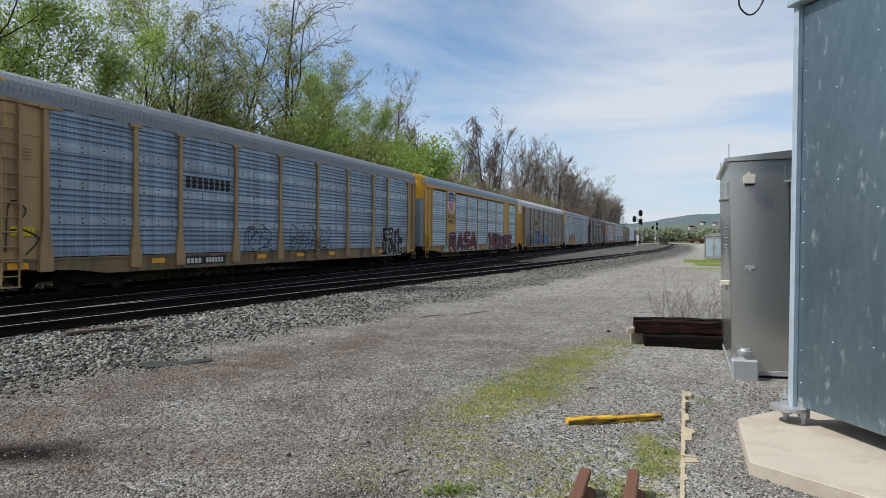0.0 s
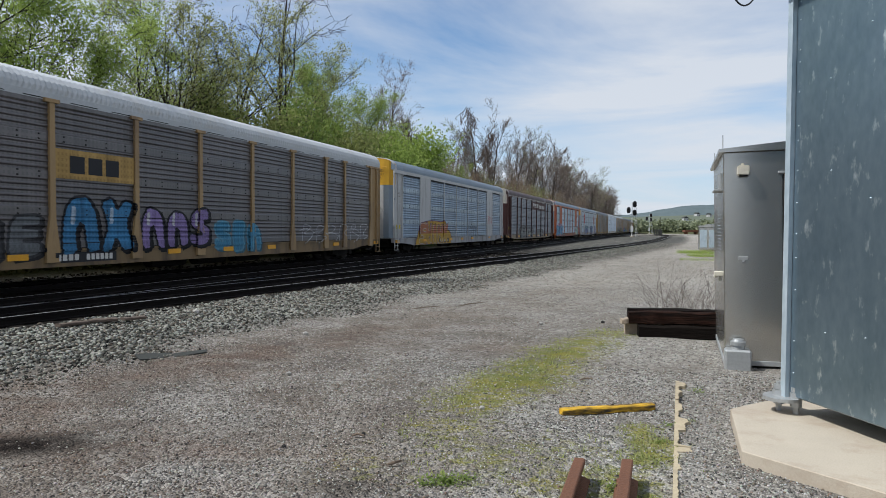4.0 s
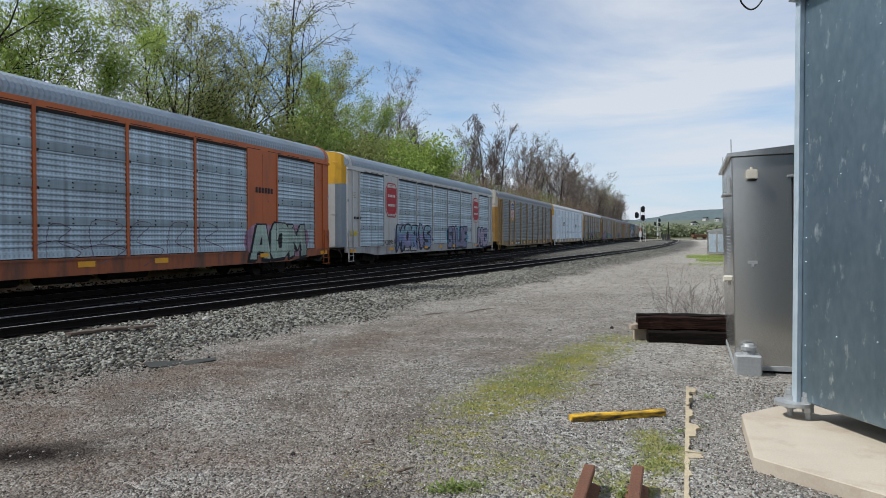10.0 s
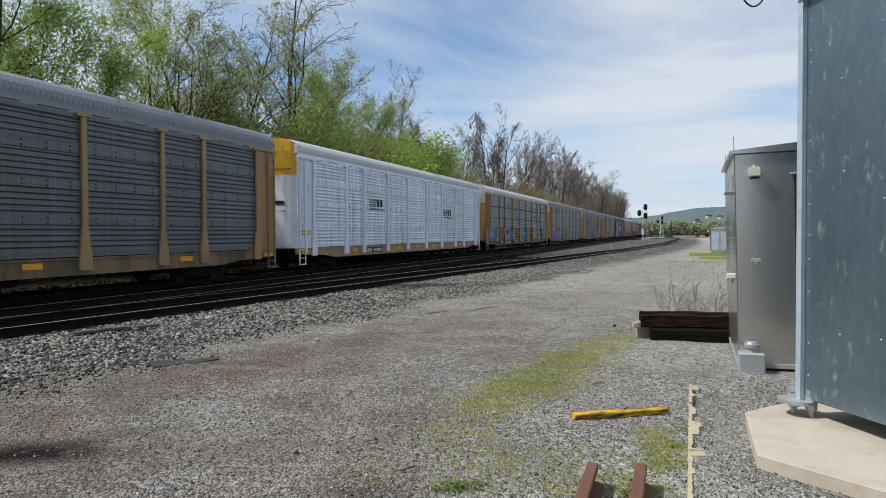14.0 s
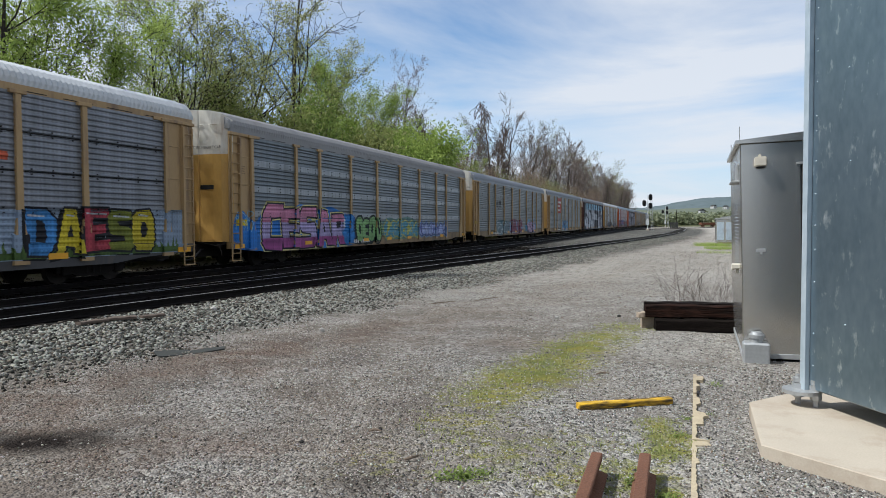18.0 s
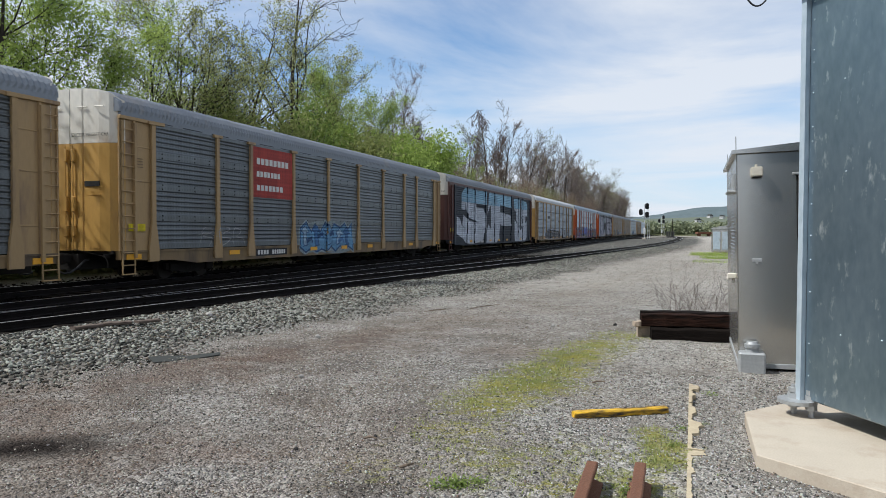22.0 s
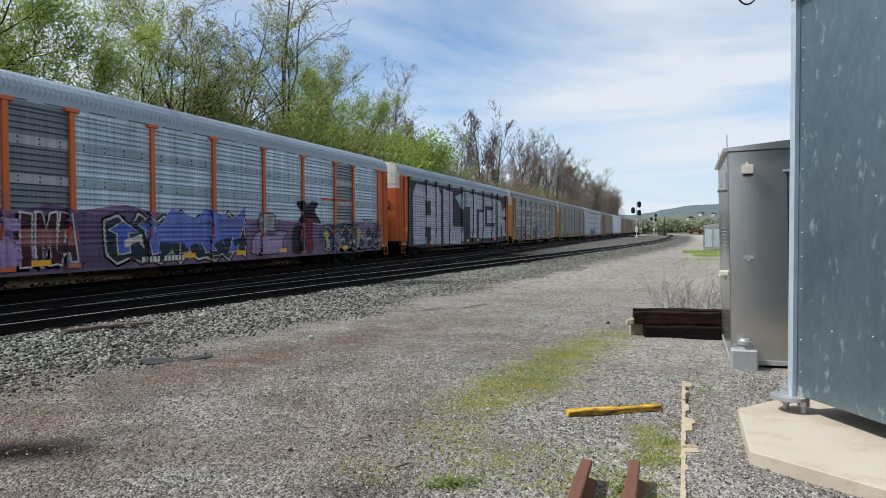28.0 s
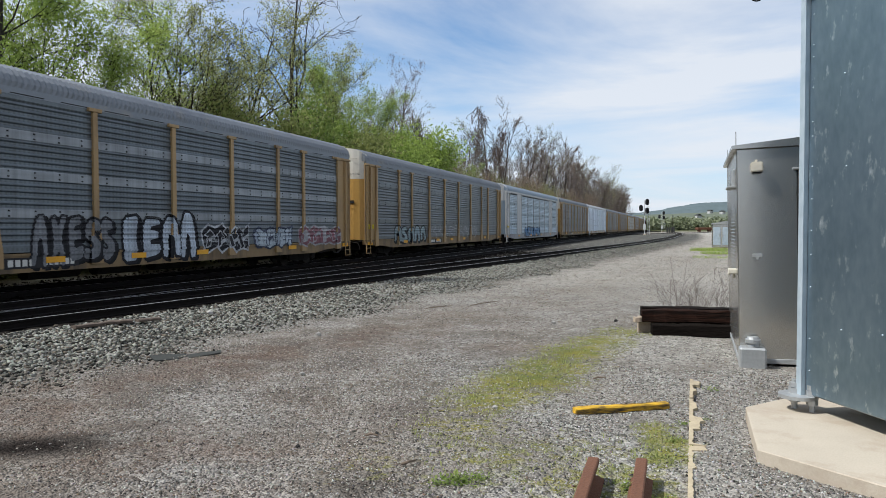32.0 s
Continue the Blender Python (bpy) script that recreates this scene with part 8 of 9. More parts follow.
SPECS.append(dict(label="tan autorack wagon with grey panels", frame=TAN, leaf=LEAF_SUNLIT, sill=SILL_TAN, panel=P_GREY, roof=R_GREY, head=DOOR_WHITE, board=9.0, marks=[]))
SPECS.append(dict(label="tan autorack wagon with dark panels", frame=TAN, leaf=LEAF_SUNLIT, sill=SILL_TAN, panel=P_DARK, roof=R_GREY, board=9.0, marks=[]))
SPECS.append(dict(label="golden-yellow autorack wagon with pale panels", frame=GOLD, panel=P_LIGHT, roof=R_BLUE, slim=True, solid=(1, 7), board=9.0, marks=[]))
SPECS.append(dict(label="tan autorack wagon with blue-grey panels", frame=TAN, leaf=LEAF_SUNLIT, sill=SILL_TAN, panel=P_BLUE, roof=R_GREY, board=9.0, marks=[]))
SPECS.append(dict(label="tan autorack wagon with grey panels and a pale roof", frame=TAN, leaf=LEAF_SUNLIT, sill=SILL_TAN, panel=P_GREY, roof=R_PALE, board=9.0, marks=[]))
SPECS.append(dict(label="maroon autorack wagon with grey panels", frame=MAROON, panel=P_BAND, sheet="four", roof=R_GREY, board=9.0, marks=[]))
WAGONS = [build_car(s) for s in SPECS]
# small differences in length between couplers, metres
SLACK = {0: 0.15, 2: -0.05, 3: 0.1, 4: 0.2, 5: 0.07, 6: 0.05, 7: 0.2, 9: 0.05, 11: 0.05, 12: 0.13, 14: 0.1, 15: 0.3, 16: 0.35, 17: 0.2}
FIRST = 25.2


def travelled(t):
    return 15.595 * t + 0.0043 * ((t - 16) ** 2 - 256)


def wagon_pose(k, t):
    s = FIRST + PITCH * k + SLACK.get(k, 0.0) - travelled(t)
    p, a = main_line(s)
    return pose(p.x, p.y, 0, 0, 0, math.degrees(a))


# ---- woods behind the train ----
M_BARK = surface("grey_bark", (0.050, 0.042, 0.037), (0.024, 0.020, 0.018), rough=0.95, grain=18, blotch=3, stretch=(1, 1, 0.3), bump=0.5)
M_TWIG = surface("pale_twig", (0.16, 0.132, 0.118), (0.095, 0.078, 0.07), rough=0.95, grain=10, bump=0.1)
M_VINE = surface("dead_vine", (0.135, 0.10, 0.082), (0.07, 0.052, 0.044), rough=0.95, grain=12, bump=0.3)
L_BRIGHT = leafy("spring_leaf", (0.24, 0.33, 0.07), (0.43, 0.52, 0.145), 0.6)
L_DEEP = leafy("deep_leaf", (0.14, 0.21, 0.055), (0.27, 0.33, 0.09), 0.5)
L_OLIVE = leafy("olive_leaf", (0.22, 0.25, 0.085), (0.36, 0.38, 0.14), 0.5)
L_BUD = leafy("bud_leaf", (0.30, 0.31, 0.12), (0.43, 0.45, 0.17), 0.5)
L_BROWN = leafy("brown_bud", (0.22, 0.15, 0.11), (0.30, 0.22, 0.15))


def grow(rng, kind, height):
    """Limbs as tapered bars and the places where leaves sit. Returns segments (p, q, r0, r1, sides) and tips."""
    segs, tips = [], []
    spread = {"leafy": 0.75, "budding": 0.65, "bare": 0.6, "vine": 0.35, "shrub": 0.9, "scrub": 0.8, "thin": 0.5, "tall": 0.72}[kind]

    def limb(p, d, length, r, level):
        n = (7, 5, 4, 3)[level]
        q = p
        for i in range(n):
            d = (d + Vector((rng.gauss(0, 1), rng.gauss(0, 1), rng.gauss(0, 0.6))) * (0.05, 0.13, 0.2, 0.25)[level] + Vector((0, 0, (0.03, 0.06, 0.04, 0.02)[level]))).normalized()
            e = q + d * (length / n)
            r0, r1 = r * (1 - 0.82 * i / n), r * (1 - 0.82 * (i + 1) / n)
            segs.append((q, e, r0, r1, (7, 5, 4, 3)[level]))
            f = (i + 1) / n
            if level >= 2 or (level == 1 and f > 0.5):
                tips.append((e, level))
            if level < 3 and f > (0.28, 0.25, 0.2)[level]:
                kids = {0: rng.choice((2, 3)), 1: rng.choice((1, 2, 2)), 2: rng.choice((1, 1, 2))}[level]
                if kind == "vine" and level == 0:
                    kids = rng.choice((1, 2))
                for _ in range(kids):
                    a = rng.uniform(0, 6.283)
                    side = Vector((math.cos(a), math.sin(a), 0))
                    side = (side - d * side.dot(d)).normalized()
                    nd = (d * (0.75 if level else 0.85) + side * spread * rng.uniform(0.6, 1.3)).normalized()
                    L = length * ((0.42, 0.5, 0.55)[level]) * (1.15 - 0.55 * f) * rng.uniform(0.6, 1.2) * (0.6 if kind == "vine" and level == 0 else 1)
                    limb(e, nd, L, max(0.008, r1 * rng.uniform(0.45, 0.7)), level + 1)
            q = e
    if kind in ("shrub", "scrub"):
        for _ in range(5):
            a = rng.uniform(0, 6.283)
            limb(Vector((math.cos(a) * 0.3, math.sin(a) * 0.3, -0.3)), Vector((math.cos(a) * 0.45, math.sin(a) * 0.45, 1)).normalized(), height * rng.uniform(0.7, 1.0), 0.06, 1)
    else:
        limb(Vector((0, 0, -0.4)), Vector((rng.gauss(0, 0.05), rng.gauss(0, 0.05), 1)).normalized(), height * 0.93, height * 0.0125, 0)
        if rng.random() < 0.4 and kind in ("leafy", "budding"):
            limb(Vector((0.3, 0.2, -0.4)), Vector((rng.gauss(0.2, 0.1), rng.gauss(0, 0.2), 1)).normalized(), height * 0.75, height * 0.009, 0)
    return segs, tips


def limbs_mesh(name, segs, material, keep=0.0):
    v, f = [], []
    for p, q, r0, r1, n in segs:
        d = (q - p)
        if d.length < 1e-5:
            continue
        d.normalize()
        u = d.orthogonal().normalized()
        w = d.cross(u)
        b = len(v)
        for c, r in ((p, r0), (q, r1)):
            for k in range(n):
                a = 6.2832 * k / n
                v.append(c + (u * math.cos(a) + w * math.sin(a)) * max(r, keep))
        f += [(b + k, b + (k + 1) % n, b + n + (k + 1) % n, b + n + k) for k in range(n)]
    return raw_mesh(name, v, f, material, True)


def leaves_mesh(name, rng, tips, per_tip, size, spread, material):
    """Small folded leaves in loose clumps round the twigs."""
    r = np.random.default_rng(rng.randrange(10 ** 6))
    base = np.array([tuple(t[0]) for t in tips])
    idx = np.repeat(np.arange(len(base)), per_tip)
    n = len(idx)
    c = base[idx] + r.normal(0, spread, (n, 3)) * np.array([1, 1, 0.8])
    a = r.normal(0, 1, (n, 3)); a /= np.linalg.norm(a, axis=1)[:, None]
    b = np.cross(a, r.normal(0, 1, (n, 3))); b /= np.linalg.norm(b, axis=1)[:, None]
    s = (size * r.uniform(0.55, 1.3, n))[:, None]
    m = np.cross(a, b) * s * 0.25
    v = np.stack([c - a * s, c + b * s * 0.45 + m, c + a * s, c - b * s * 0.45 + m], 1).reshape(-1, 3)
    f = np.arange(4 * n).reshape(-1, 4)
    f = np.concatenate([f[:, [0, 1, 2]], f[:, [0, 2, 3]]])
    return raw_mesh(name, v, f, material)


TREE_KIT = {}


def tree_kit(kind, leaf, seed, height):
    """Meshes of one tree form: trunk and limbs, twigs, crown."""
    rng = random.Random(seed)
    segs, tips = grow(rng, kind, height)
    thick = [s for s in segs if s[4] >= 5]
    fine = [s for s in segs if s[4] < 5]
    kit = dict(trunk=limbs_mesh("trunk", thick, M_VINE if kind == "vine" else M_BARK), twig_mass=limbs_mesh("twig_mass", fine, M_VINE if kind == "vine" else M_BARK if kind in ("tall", "budding", "leafy") else M_TWIG, 0.017 if kind in ("bare", "vine") else 0.011))
    amount = {"leafy": (6, 0.086, 0.36), "budding": (3, 0.084, 0.28), "thin": (1, 0.07, 0.3), "shrub": (34, 0.085, 0.36), "scrub": (10, 0.06, 0.4), "bare": (1, 0.05, 0.25), "tall": (0, 0, 0), "vine": (0, 0, 0)}[kind]
    if amount[0]:
        kit["crown"] = leaves_mesh("crown", rng, tips, amount[0], amount[1], amount[2], leaf)
    if kind == "vine":
        hang = []
        for p, level in tips + [(s[0], 1) for s in segs if s[4] == 7]:
            if rng.random() < 0.85:
                continue
            for _ in range(1):
                q = p + Vector((rng.gauss(0, 0.25), rng.gauss(0, 0.25), rng.gauss(0, 0.2)))
                for _ in range(5):
                    e = q + Vector((rng.gauss(0, 0.22), rng.gauss(0, 0.22), -rng.uniform(0.15, 0.45)))
                    hang.append((q, e, 0.034, 0.026, 3))
                    q = e
        kit["vine_tangle"] = limbs_mesh("vine_tangle", hang, M_VINE, 0.010)
    return kit


LABELS = {"leafy": "tall broadleaf tree in fresh spring leaf", "budding": "slender tree with sparse yellow-green buds", "bare": "bare brown tree with fine twigs",
          "vine": "dead trunk hung with dry brown vines", "shrub": "dense bright green shrub", "scrub": "tangled brown scrub with a few buds", "thin": "tall bare tree with a few buds", "tall": "tall dark bare tree above the wood"}


def plant(kit, kind, x, y, h_scale, turn, z=None):
    o = thing("shrub" if kind in ("shrub", "scrub") else "tree", pose(x, y, float(ground_height(np.array(x), np.array(y))), 0, 0, turn) @ Matrix.Diagonal((h_scale, h_scale, h_scale, 1)), LABELS[kind],
              "shrub" if kind in ("shrub", "scrub") else "tree", "woods behind the train")
    for name in kit:
        part(name, kit[name], None, o)
    return o


KITS = {"leafy": [tree_kit("leafy", L_BRIGHT, 1, 16), tree_kit("leafy", L_BRIGHT, 2, 15), tree_kit("leafy", L_BRIGHT, 3, 14)],
        "budding": [tree_kit("budding", L_BUD, 4, 16), tree_kit("budding", L_OLIVE, 5, 15), tree_kit("budding", L_BRIGHT, 6, 15)],
        "bare": [tree_kit("bare", L_BROWN, 7, 16), tree_kit("bare", L_BROWN, 8, 15), tree_kit("bare", L_OLIVE, 9, 15)],
        "tall": [tree_kit("tall", L_BROWN, 31, 17.5), tree_kit("tall", L_BROWN, 32, 17.5)],
        "thin": [tree_kit("thin", L_BUD, 10, 18), tree_kit("thin", L_BROWN, 11, 17)],
        "scrub": [tree_kit("scrub", L_BROWN, 17, 6), tree_kit("scrub", L_OLIVE, 18, 6)],
        "vine": [tree_kit("vine", None, 12, 15), tree_kit("vine", None, 13, 15)],
        "shrub": [tree_kit("shrub", L_BRIGHT, 14, 5), tree_kit("shrub", L_DEEP, 15, 5), tree_kit("shrub", L_OLIVE, 16, 4.5)]}
# kind, form, x, y, size, turn: the trees that can be told apart
for kind, i, x, y, s, a in (
        ("leafy", 0, -25, 14.5, 1.05, 20), ("leafy", 1, -23.5, 18.5, 0.9, 100), ("leafy", 0, -27.5, 22.5, 1.05, 200), ("leafy", 2, -24, 21.8, 0.70, 310),
        ("budding", 2, -26, 30.0, 0.80, 10), ("budding", 1, -27.5, 33.0, 0.84, 80), ("budding", 0, -25, 31.8, 0.90, 140), ("vine", 1, -27, 28.0, 0.50, 70), ("budding", 1, -24.5, 35, 0.80, 220), ("budding", 0, -26.5, 37, 0.90, 300)):
    plant(KITS[kind][i], kind, x, y, s, a)
for kind, i, x, y, s, a in (
        ("tall", 0, -24.5, 40.6, 1.08, 15), ("budding", 1, -24, 43, 0.84, 240), ("leafy", 2, -24, 45, 0.68, 240), ("leafy", 1, -24.5, 47.5, 0.86, 150), ("leafy", 1, -24, 52, 0.74, 330),
        ("bare", 1, -25, 55, 0.85, 20), ("thin", 1, -24.5, 59.5, 0.86, 50)):
    plant(KITS[kind][i], kind, x, y, s, a)
for kind, i, x, y, s, a in (
        ("vine", 0, -23.5, 66, 0.80, 0), ("bare", 2, -26, 70, 0.75, 120), ("budding", 1, -24, 71, 0.6, 45), ("bare", 0, -23, 75, 0.62, 250), ("budding", 2, -24.5, 79, 0.55, 130), ("bare", 2, -25.5, 81, 0.8, 10), ("vine", 1, -23, 85, 1.08, 90), ("vine", 0, -24, 88, 0.9, 200),
        ("bare", 0, -24, 95, 1.02, 260), ("thin", 0, -26, 99, 0.85, 10), ("bare", 1, -24, 105, 1.0, 310)):
    plant(KITS[kind][i], kind, x, y, s, a)
for i, x, y, s, a in ((0, -28.5, 51, 0.9, 250), (1, -28, 57.5, 0.86, 0), (1, -30, 65, 0.72, 40), (0, -27, 59, 0.62, 70), (1, -27.5, 62.5, 0.66, 10), (2, -27, 67.5, 0.6, 130), (1, -27, 72, 0.62, 220), (0, -27.5, 77, 0.55, 300), (1, -27, 83, 0.6, 20), (2, -27, 90, 0.5, 160)):
    plant(KITS["budding"][i], "budding", x, y, s, a)
_rng = random.Random(99)
_y = 110.0
while _y < 330:
    kind = _rng.choice(("bare", "bare", "bare", "bare", "thin"))
    plant(_rng.choice(KITS[kind][:2]), kind, _rng.uniform(-27, -22.5) - max(0, _y - 290) ** 2 / 1200, _y, _rng.uniform(0.85, 1.08), _rng.uniform(0, 360))
    _y += _rng.uniform(2.2, 4.0)
_y = 14.0
while _y < 150:
    kind_i = _rng.choice((0, 1, 1, 2)) if _y < 55 else _rng.choice((1, 2, 2)) if _y < 78 else 2
    grown = 0.75 if _y < 36 else 1.25 if _y < 54 else 0.9 if _y < 76 else 0.55
    plant(KITS["shrub"][kind_i], "shrub", _rng.uniform(-23, -20.5), _y, _rng.uniform(0.8, 1.5) * grown, _rng.uniform(0, 360))
    _y += _rng.uniform(1.8, 3.2) if _y < 56 else _rng.uniform(2.4, 4.2) if _y < 78 else _rng.uniform(5, 9)
_y = 58.0
while _y < 150:
    plant(_rng.choice(KITS["scrub"]), "scrub", _rng.uniform(-25, -21), _y, _rng.uniform(0.9, 1.4), _rng.uniform(0, 360))
    _y += _rng.uniform(1.6, 3.0)
_y = 62.0
while _y < 120:
    plant(_rng.choice(KITS["bare"]), "bare", _rng.uniform(-31, -27), _y, _rng.uniform(0.55, 0.8), _rng.uniform(0, 360))
    _y += _rng.uniform(2.5, 4.5)
# deeper rows that close the wood
_y = 12.0
while _y < 320:
    kind = _rng.choice(("bare", "budding", "budding"))
    plant(_rng.choice(KITS[kind]), kind, _rng.uniform(-38, -31), _y, _rng.uniform(0.45, 0.62) * (1.2 if _y < 60 else 1.0), _rng.uniform(0, 360))
    _y += _rng.uniform(4, 7) if _y < 120 else _rng.uniform(7, 12)


def brush():
    """Low brush and dead stems along the edge of the wood, one mesh."""
    rng = np.random.default_rng(5)
    n = 26000
    y = 8 + 290 * rng.random(n) ** 1.6
    x = -20.3 - 6 * rng.random(n) ** 1.2
    z = ground_height(x, y) + rng.random(n) ** 1.5 * (1.2 + 2.2 * np.clip((-x - 20.5) / 3, 0, 1))
    a = rng.normal(0, 1, (n, 3)); a /= np.linalg.norm(a, axis=1)[:, None]
    b = np.cross(a, rng.normal(0, 1, (n, 3))); b /= np.linalg.norm(b, axis=1)[:, None]
    s = (rng.uniform(0.10, 0.24, n) * (1 + y / 120))[:, None]
    c = np.stack([x, y, z], 1)
    v = np.stack([c - a * s, c + b * s * 0.5, c + a * s, c - b * s * 0.5], 1).reshape(-1, 3)
    tagged(new("undergrowth", raw_mesh("undergrowth", v, np.arange(4 * n).reshape(-1, 4), leafy("undergrowth_leaf", (0.07, 0.10, 0.03), (0.14, 0.13, 0.06)))), "tangled green and brown undergrowth", "undergrowth", kind="stuff")


brush()


# ---- weeds near the camera ----
def blades(name, spots, material, label, seed):
    rng = random.Random(seed)
    v, f = [], []
    for x, y, r, n, h in spots:
        for _ in range(n):
            a, d = rng.uniform(0, 6.283), r * math.sqrt(rng.random())
            px, py = x + d * math.cos(a), y + d * math.sin(a)
            z = float(-0.105)
            b, L, w = rng.uniform(0, 6.283), h * rng.uniform(0.4, 1.2), rng.uniform(0.0025, 0.005)
            dx, dy = math.cos(b), math.sin(b)
            k = len(v)
            v += [(px - dy * w, py + dx * w, z), (px + dy * w, py - dx * w, z), (px + dx * L * 0.35 + dy * w, py + dy * L * 0.35 - dx * w, z + L * 0.7), (px + dx * L * 0.35 - dy * w, py + dy * L * 0.35 + dx * w, z + L * 0.7), (px + dx * L * 0.8, py + dy * L * 0.8, z + L)]
            f += [(k, k + 1, k + 2, k + 3), (k + 3, k + 2, k + 4)]
    tagged(new(name, raw_mesh(name, v, f, material)), label, "grass", kind="stuff")


blades("short_grass", [(x, y, r * 0.9, int(420 * s * r), 0.035) for x, y, r, s in MOSS[:13]], L_OLIVE, "short sparse yellow-green grass in gravel", 1)
blades("far_grass", [(1.8, 52, 1.3, 1500, 0.25), (2.0, 46, 1.0, 900, 0.2), (1.5, 40, 1.0, 300, 0.15)], L_BRIGHT, "bright green grass patch by the far cabinets", 2)


def weed(x, y, r, n, label):
    """A low clump of small pointed leaves, each folded along its middle."""
    rng = random.Random(int(x * 100))
    bm = bmesh.new()
    for k in range(n * 3):
        a, t = rng.uniform(0, 6.283), rng.uniform(-0.1, 1.1)
        L, w = r * rng.uniform(0.22, 0.55), r * rng.uniform(0.06, 0.11)
        d = Vector((math.cos(a) * math.cos(t), math.sin(a) * math.cos(t), math.sin(t)))
        s = Vector((-math.sin(a), math.cos(a), 0))
        f = rng.random()
        p = Vector((rng.gauss(0, r * 0.55), rng.gauss(0, r * 0.55), r * 0.55 * f * f))
        q = [bm.verts.new(c) for c in (p, p + d * L * 0.5 + s * w, p + d * L - Vector((0, 0, L * 0.2)), p + d * L * 0.5 - s * w, p + d * L * 0.5 - Vector((0, 0, w * 0.6)))]
        bm.faces.new((q[0], q[1], q[2], q[4]))
        bm.faces.new((q[0], q[4], q[2], q[3]))
    ob = new("weed", finish(bm, "weed", L_DEEP))
    ob.matrix_basis = pose(x, y, -0.11)
    tagged(ob, label, "weed", "weeds in the gravel")


for q in ((-1.36, 4.28, 0.09, 60), (-1.26, 4.36, 0.07, 40), (-1.46, 4.22, 0.07, 40), (-0.30, 4.55, 0.07, 40), (-0.05, 5.6, 0.06, 40), (0.02, 6.1, 0.06, 30), (-0.08, 4.3, 0.08, 40), (0.30, 7.55, 0.06, 25), (0.25, 5.0, 0.04, 18), (0.2, 6.35, 0.04, 16)):
    weed(*q, "small green broad-leaved weed")


def dry_stalks(x, y, seed):
    rng = random.Random(seed)
    segs = []
    for _ in range(7):
        p = Vector((rng.gauss(0, 0.12), rng.gauss(0, 0.12), 0))
        d = Vector((rng.gauss(0, 0.35), rng.gauss(0, 0.35), 1)).normalized()
        L = rng.uniform(0.4, 0.95)
        for i in range(4):
            e = p + d * L / 4
            segs.append((p, e, 0.006 - 0.001 * i, 0.005 - 0.001 * i, 3))
            if i > 0:
                k = (d + Vector((rng.gauss(0, 0.7), rng.gauss(0, 0.7), 0.2))).normalized()
                segs.append((e, e + k * L * 0.28, 0.003, 0.002, 3))
            d = (d + Vector((rng.gauss(0, 0.12), rng.gauss(0, 0.12), 0))).normalized()
            p = e
    ob = new("dry_weed", limbs_mesh("dry_weed", segs, M_TWIG, 0.003))
    ob.matrix_basis = pose(x, y, -0.1)
    tagged(ob, "dry brown weed stalks behind the ties", "weed", "dry weeds", "stuff")


for k, (x, y) in enumerate(((0.15, 12.6), (0.45, 12.9), (0.62, 12.3), (0.0, 13.2), (-0.2, 12.4), (0.7, 13.5))):
    dry_stalks(x, y, k)

# ---- far country ----


def far_hill():
    rng = np.random.default_rng(12)
    nx, ny = 160, 14
    xs, t = np.linspace(-2500, 2600, nx), np.linspace(0, 1, ny)
    X = np.repeat(xs[None], ny, 0)
    ridge = 80 + 26 * np.sin(xs / 520 + 0.6) + 12 * np.sin(xs / 170) + 5 * np.sin(xs / 60 + 1) + rng.normal(0, 1.2, nx) + 0.020 * xs
    Y = 2600 + 900 * t[:, None] + 0 * X
    Z = 4 + ridge[None] * np.sin(t[:, None] * math.pi / 2) ** 0.8 + rng.normal(0, 1.5, (ny, nx)) * t[:, None]
    v = np.stack([X, Y, Z], -1).reshape(-1, 3)
    i = np.arange(nx * ny).reshape(ny, nx)
    f = np.stack([i[:-1, :-1], i[:-1, 1:], i[1:, 1:], i[1:, :-1]], -1).reshape(-1, 4)
    # blue-grey of distance haze, mixed into the colour of the woods
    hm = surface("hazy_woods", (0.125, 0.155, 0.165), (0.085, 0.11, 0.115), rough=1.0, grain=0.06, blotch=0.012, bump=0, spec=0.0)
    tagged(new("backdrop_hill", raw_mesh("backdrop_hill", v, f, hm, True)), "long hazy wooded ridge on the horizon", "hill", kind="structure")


far_hill()


def far_trees():
    """Low woods and hedges a few hundred metres off, many leaf clumps in one mesh."""
    rng = np.random.default_rng(8)
    cs = []
    for k in range(330):
        y = rng.uniform(300, 620)
        x = rng.uniform(-90, 150) * y / 400
        if y < 380 and -34 < x < 14:
            continue
        h = rng.uniform(4, 8.5) * y / 420
        n = 240
        u = rng.normal(0, 1, (n, 3)); u /= np.linalg.norm(u, axis=1)[:, None]
        c = u * rng.random(n)[:, None] ** 0.4 * np.array([h * 0.6, h * 0.6, h * 0.5]) + np.array([x, y, h * 0.45])
        cs.append(c)
    c = np.concatenate(cs)
    n = len(c)
    a = rng.normal(0, 1, (n, 3)); a /= np.linalg.norm(a, axis=1)[:, None]
    b = np.cross(a, rng.normal(0, 1, (n, 3))); b /= np.linalg.norm(b, axis=1)[:, None]
    s = rng.uniform(0.5, 1.1, n)[:, None]
    v = np.stack([c - a * s, c + b * s * 0.7, c + a * s, c - b * s * 0.7], 1).reshape(-1, 3)
    # leaf colour is paled to carry the haze of distance
    tagged(new("far_woods", raw_mesh("far_woods", v, np.arange(4 * n).reshape(-1, 4), leafy("hazy_far_leaf", (0.19, 0.22, 0.125), (0.28, 0.30, 0.19)))), "distant hedges and young green trees", "trees", kind="stuff")


far_trees()


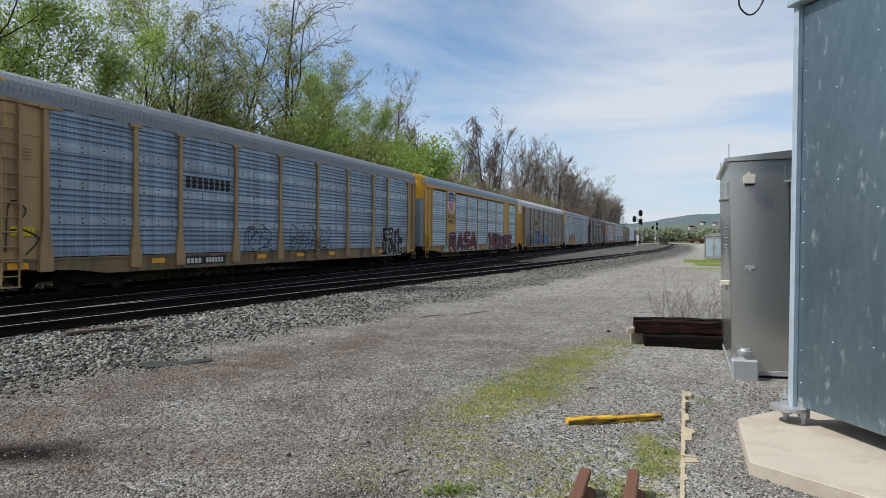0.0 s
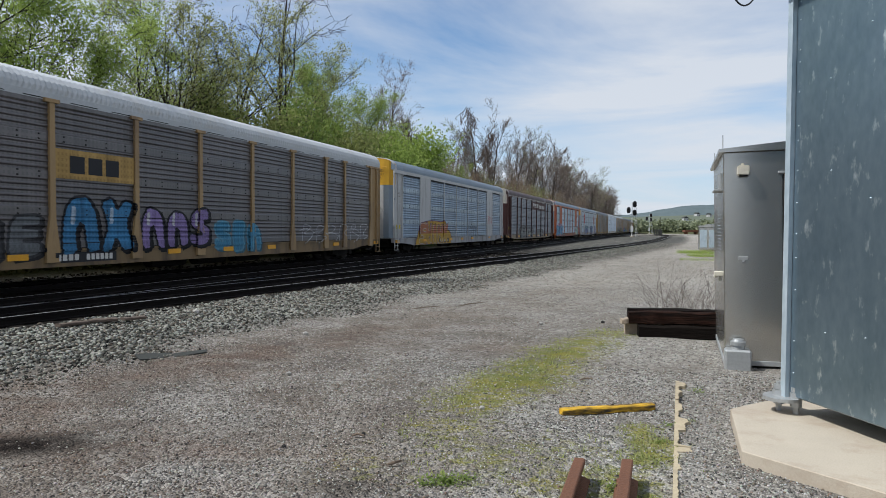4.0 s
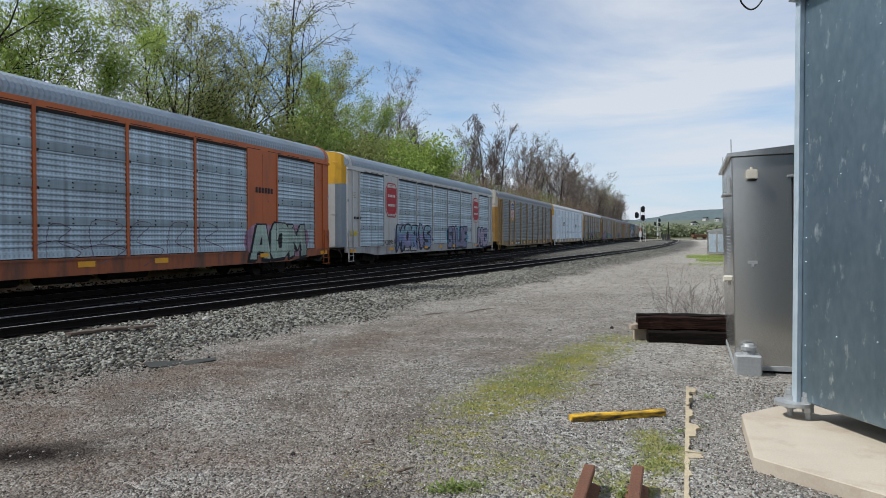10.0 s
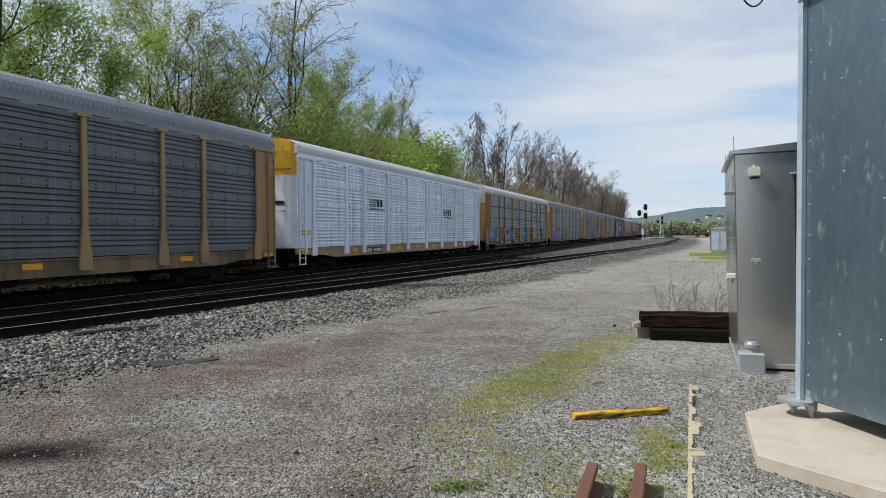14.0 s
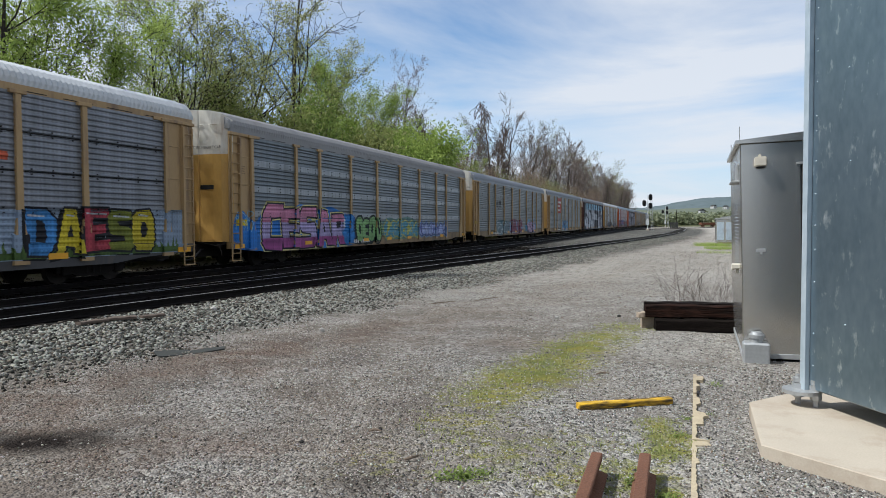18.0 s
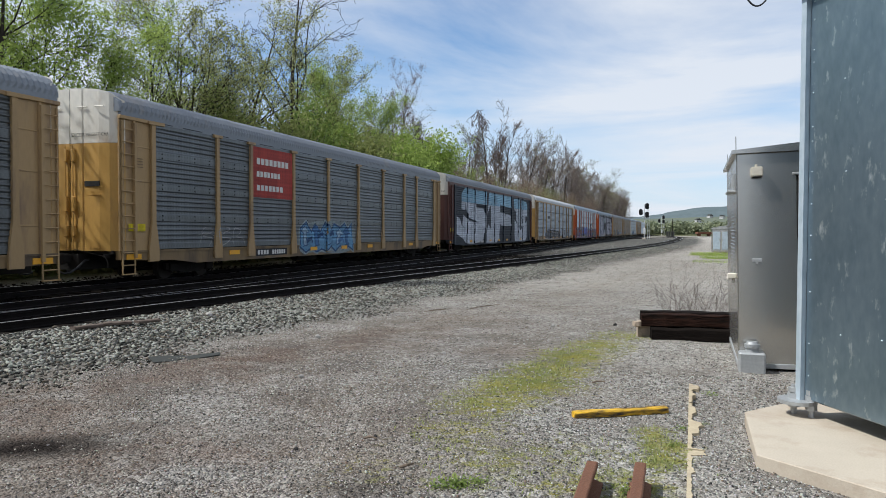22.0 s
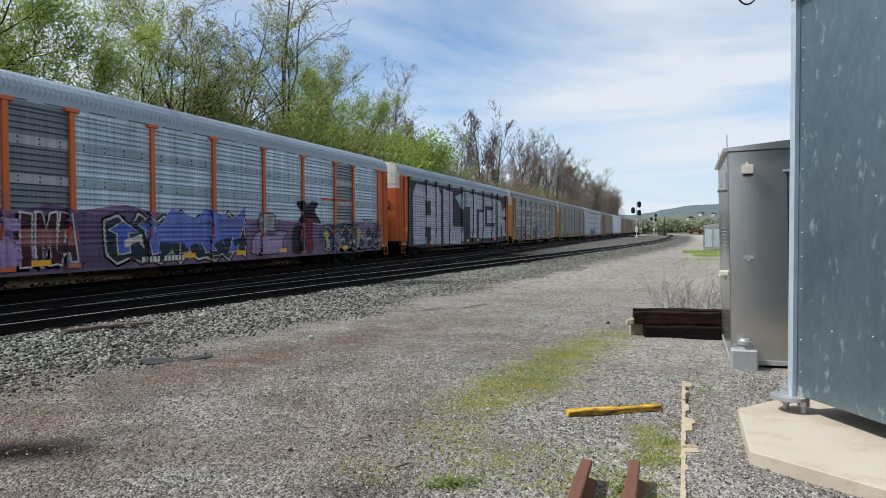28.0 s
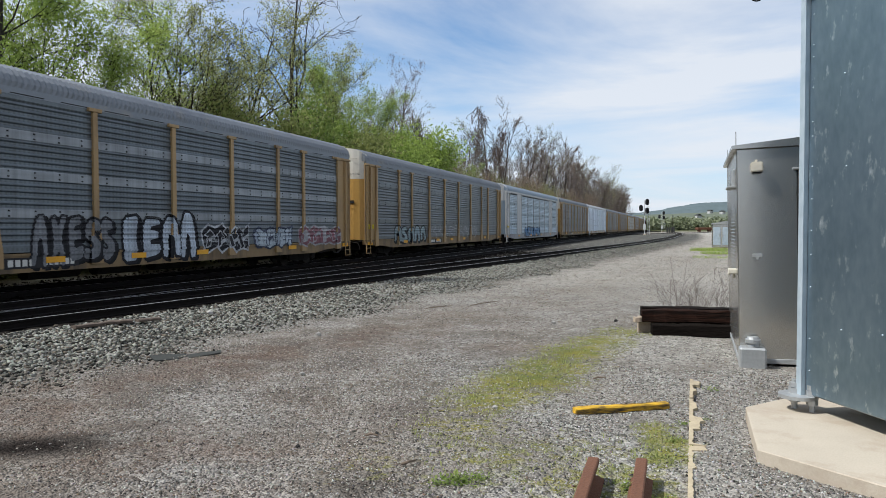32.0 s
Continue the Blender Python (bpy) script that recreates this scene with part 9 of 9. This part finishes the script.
def slope_height(x, y):
    return 2.0 + 30.0 * min(1, max(0, (y - 800) / 800)) ** 1.2 + 3 * math.sin(x / 90)


def far_slope():
    """Green rise with hedges in front of the ridge."""
    v, f = [], []
    nx, ny = 90, 16
    for j in range(ny):
        for i in range(nx):
            x, y = -700 + 1700 * i / (nx - 1), 800 + 820 * j / (ny - 1)
            v.append((x, y, slope_height(x, y)))
    f = [(j * nx + i, j * nx + i + 1, (j + 1) * nx + i + 1, (j + 1) * nx + i) for j in range(ny - 1) for i in range(nx - 1)]
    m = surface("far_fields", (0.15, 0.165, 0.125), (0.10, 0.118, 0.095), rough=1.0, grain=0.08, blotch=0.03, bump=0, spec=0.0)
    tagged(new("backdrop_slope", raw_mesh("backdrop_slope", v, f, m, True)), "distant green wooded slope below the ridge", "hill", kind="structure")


far_slope()


def house(x, y, w, h, color, turn):
    o = thing("house", pose(x, y, slope_height(x, y), 0, 0, turn), "small distant %s house with a pitched roof" % color, "house", "distant houses")
    wall = surface(color + "_siding", (0.50, 0.50, 0.49) if color == "white" else (0.36, 0.30, 0.25), rough=0.8, bump=0)
    bm = bmesh.new()
    box(bm, -w / 2, w / 2, -4, 4, -1, h)
    part("wall", bm, wall, o)
    bm = bmesh.new()
    prism(bm, [(-w / 2 - 0.5, h), (w / 2 + 0.5, h), (0, h + w * 0.32)], "y", -4.5, 4.5)
    part("roof", bm, M_PLATE, o)
    for q in (-w * 0.28, w * 0.28):
        bm = bmesh.new()
        box(bm, q - 0.6, q + 0.6, -4.06, -4.0, 1.0, 2.6)
        part("window", bm, M_DARKGAP, o)


for x, y, w, h, c, a in ((24, 1200, 9, 4.5, "white", 25), (71, 1420, 8, 4.5, "white", -35), (90, 1280, 9, 4.5, "brown", 10), (52, 1500, 9, 4.5, "white", 50)):
    house(x, y, w, h, c, a)


# ---- what moves ----
def motions():
    for k, wagon in enumerate(WAGONS):
        walk(wagon, [(t, wagon_pose(k, float(t))) for t in range(33)])
        # wheels roll while the wagon passes the camera's stretch of the line
        start = FIRST + PITCH * k + SLACK.get(k, 0.0)
        near = [i / 30 for i in range(961) if -16 < start - travelled(i / 30) < 62]
        if not near:
            continue
        times_ = ([0.0] if near[0] > 0 else []) + near + ([32.0] if near[-1] < 31.99 else [])
        for wheels, q in WHEELSETS[wagon.name]:
            walk(wheels, [(t, pose(0, q, 0.355, math.degrees((travelled(min(max(t, near[0]), near[-1])) - travelled(near[0])) / 0.355))) for t in times_])


motions()
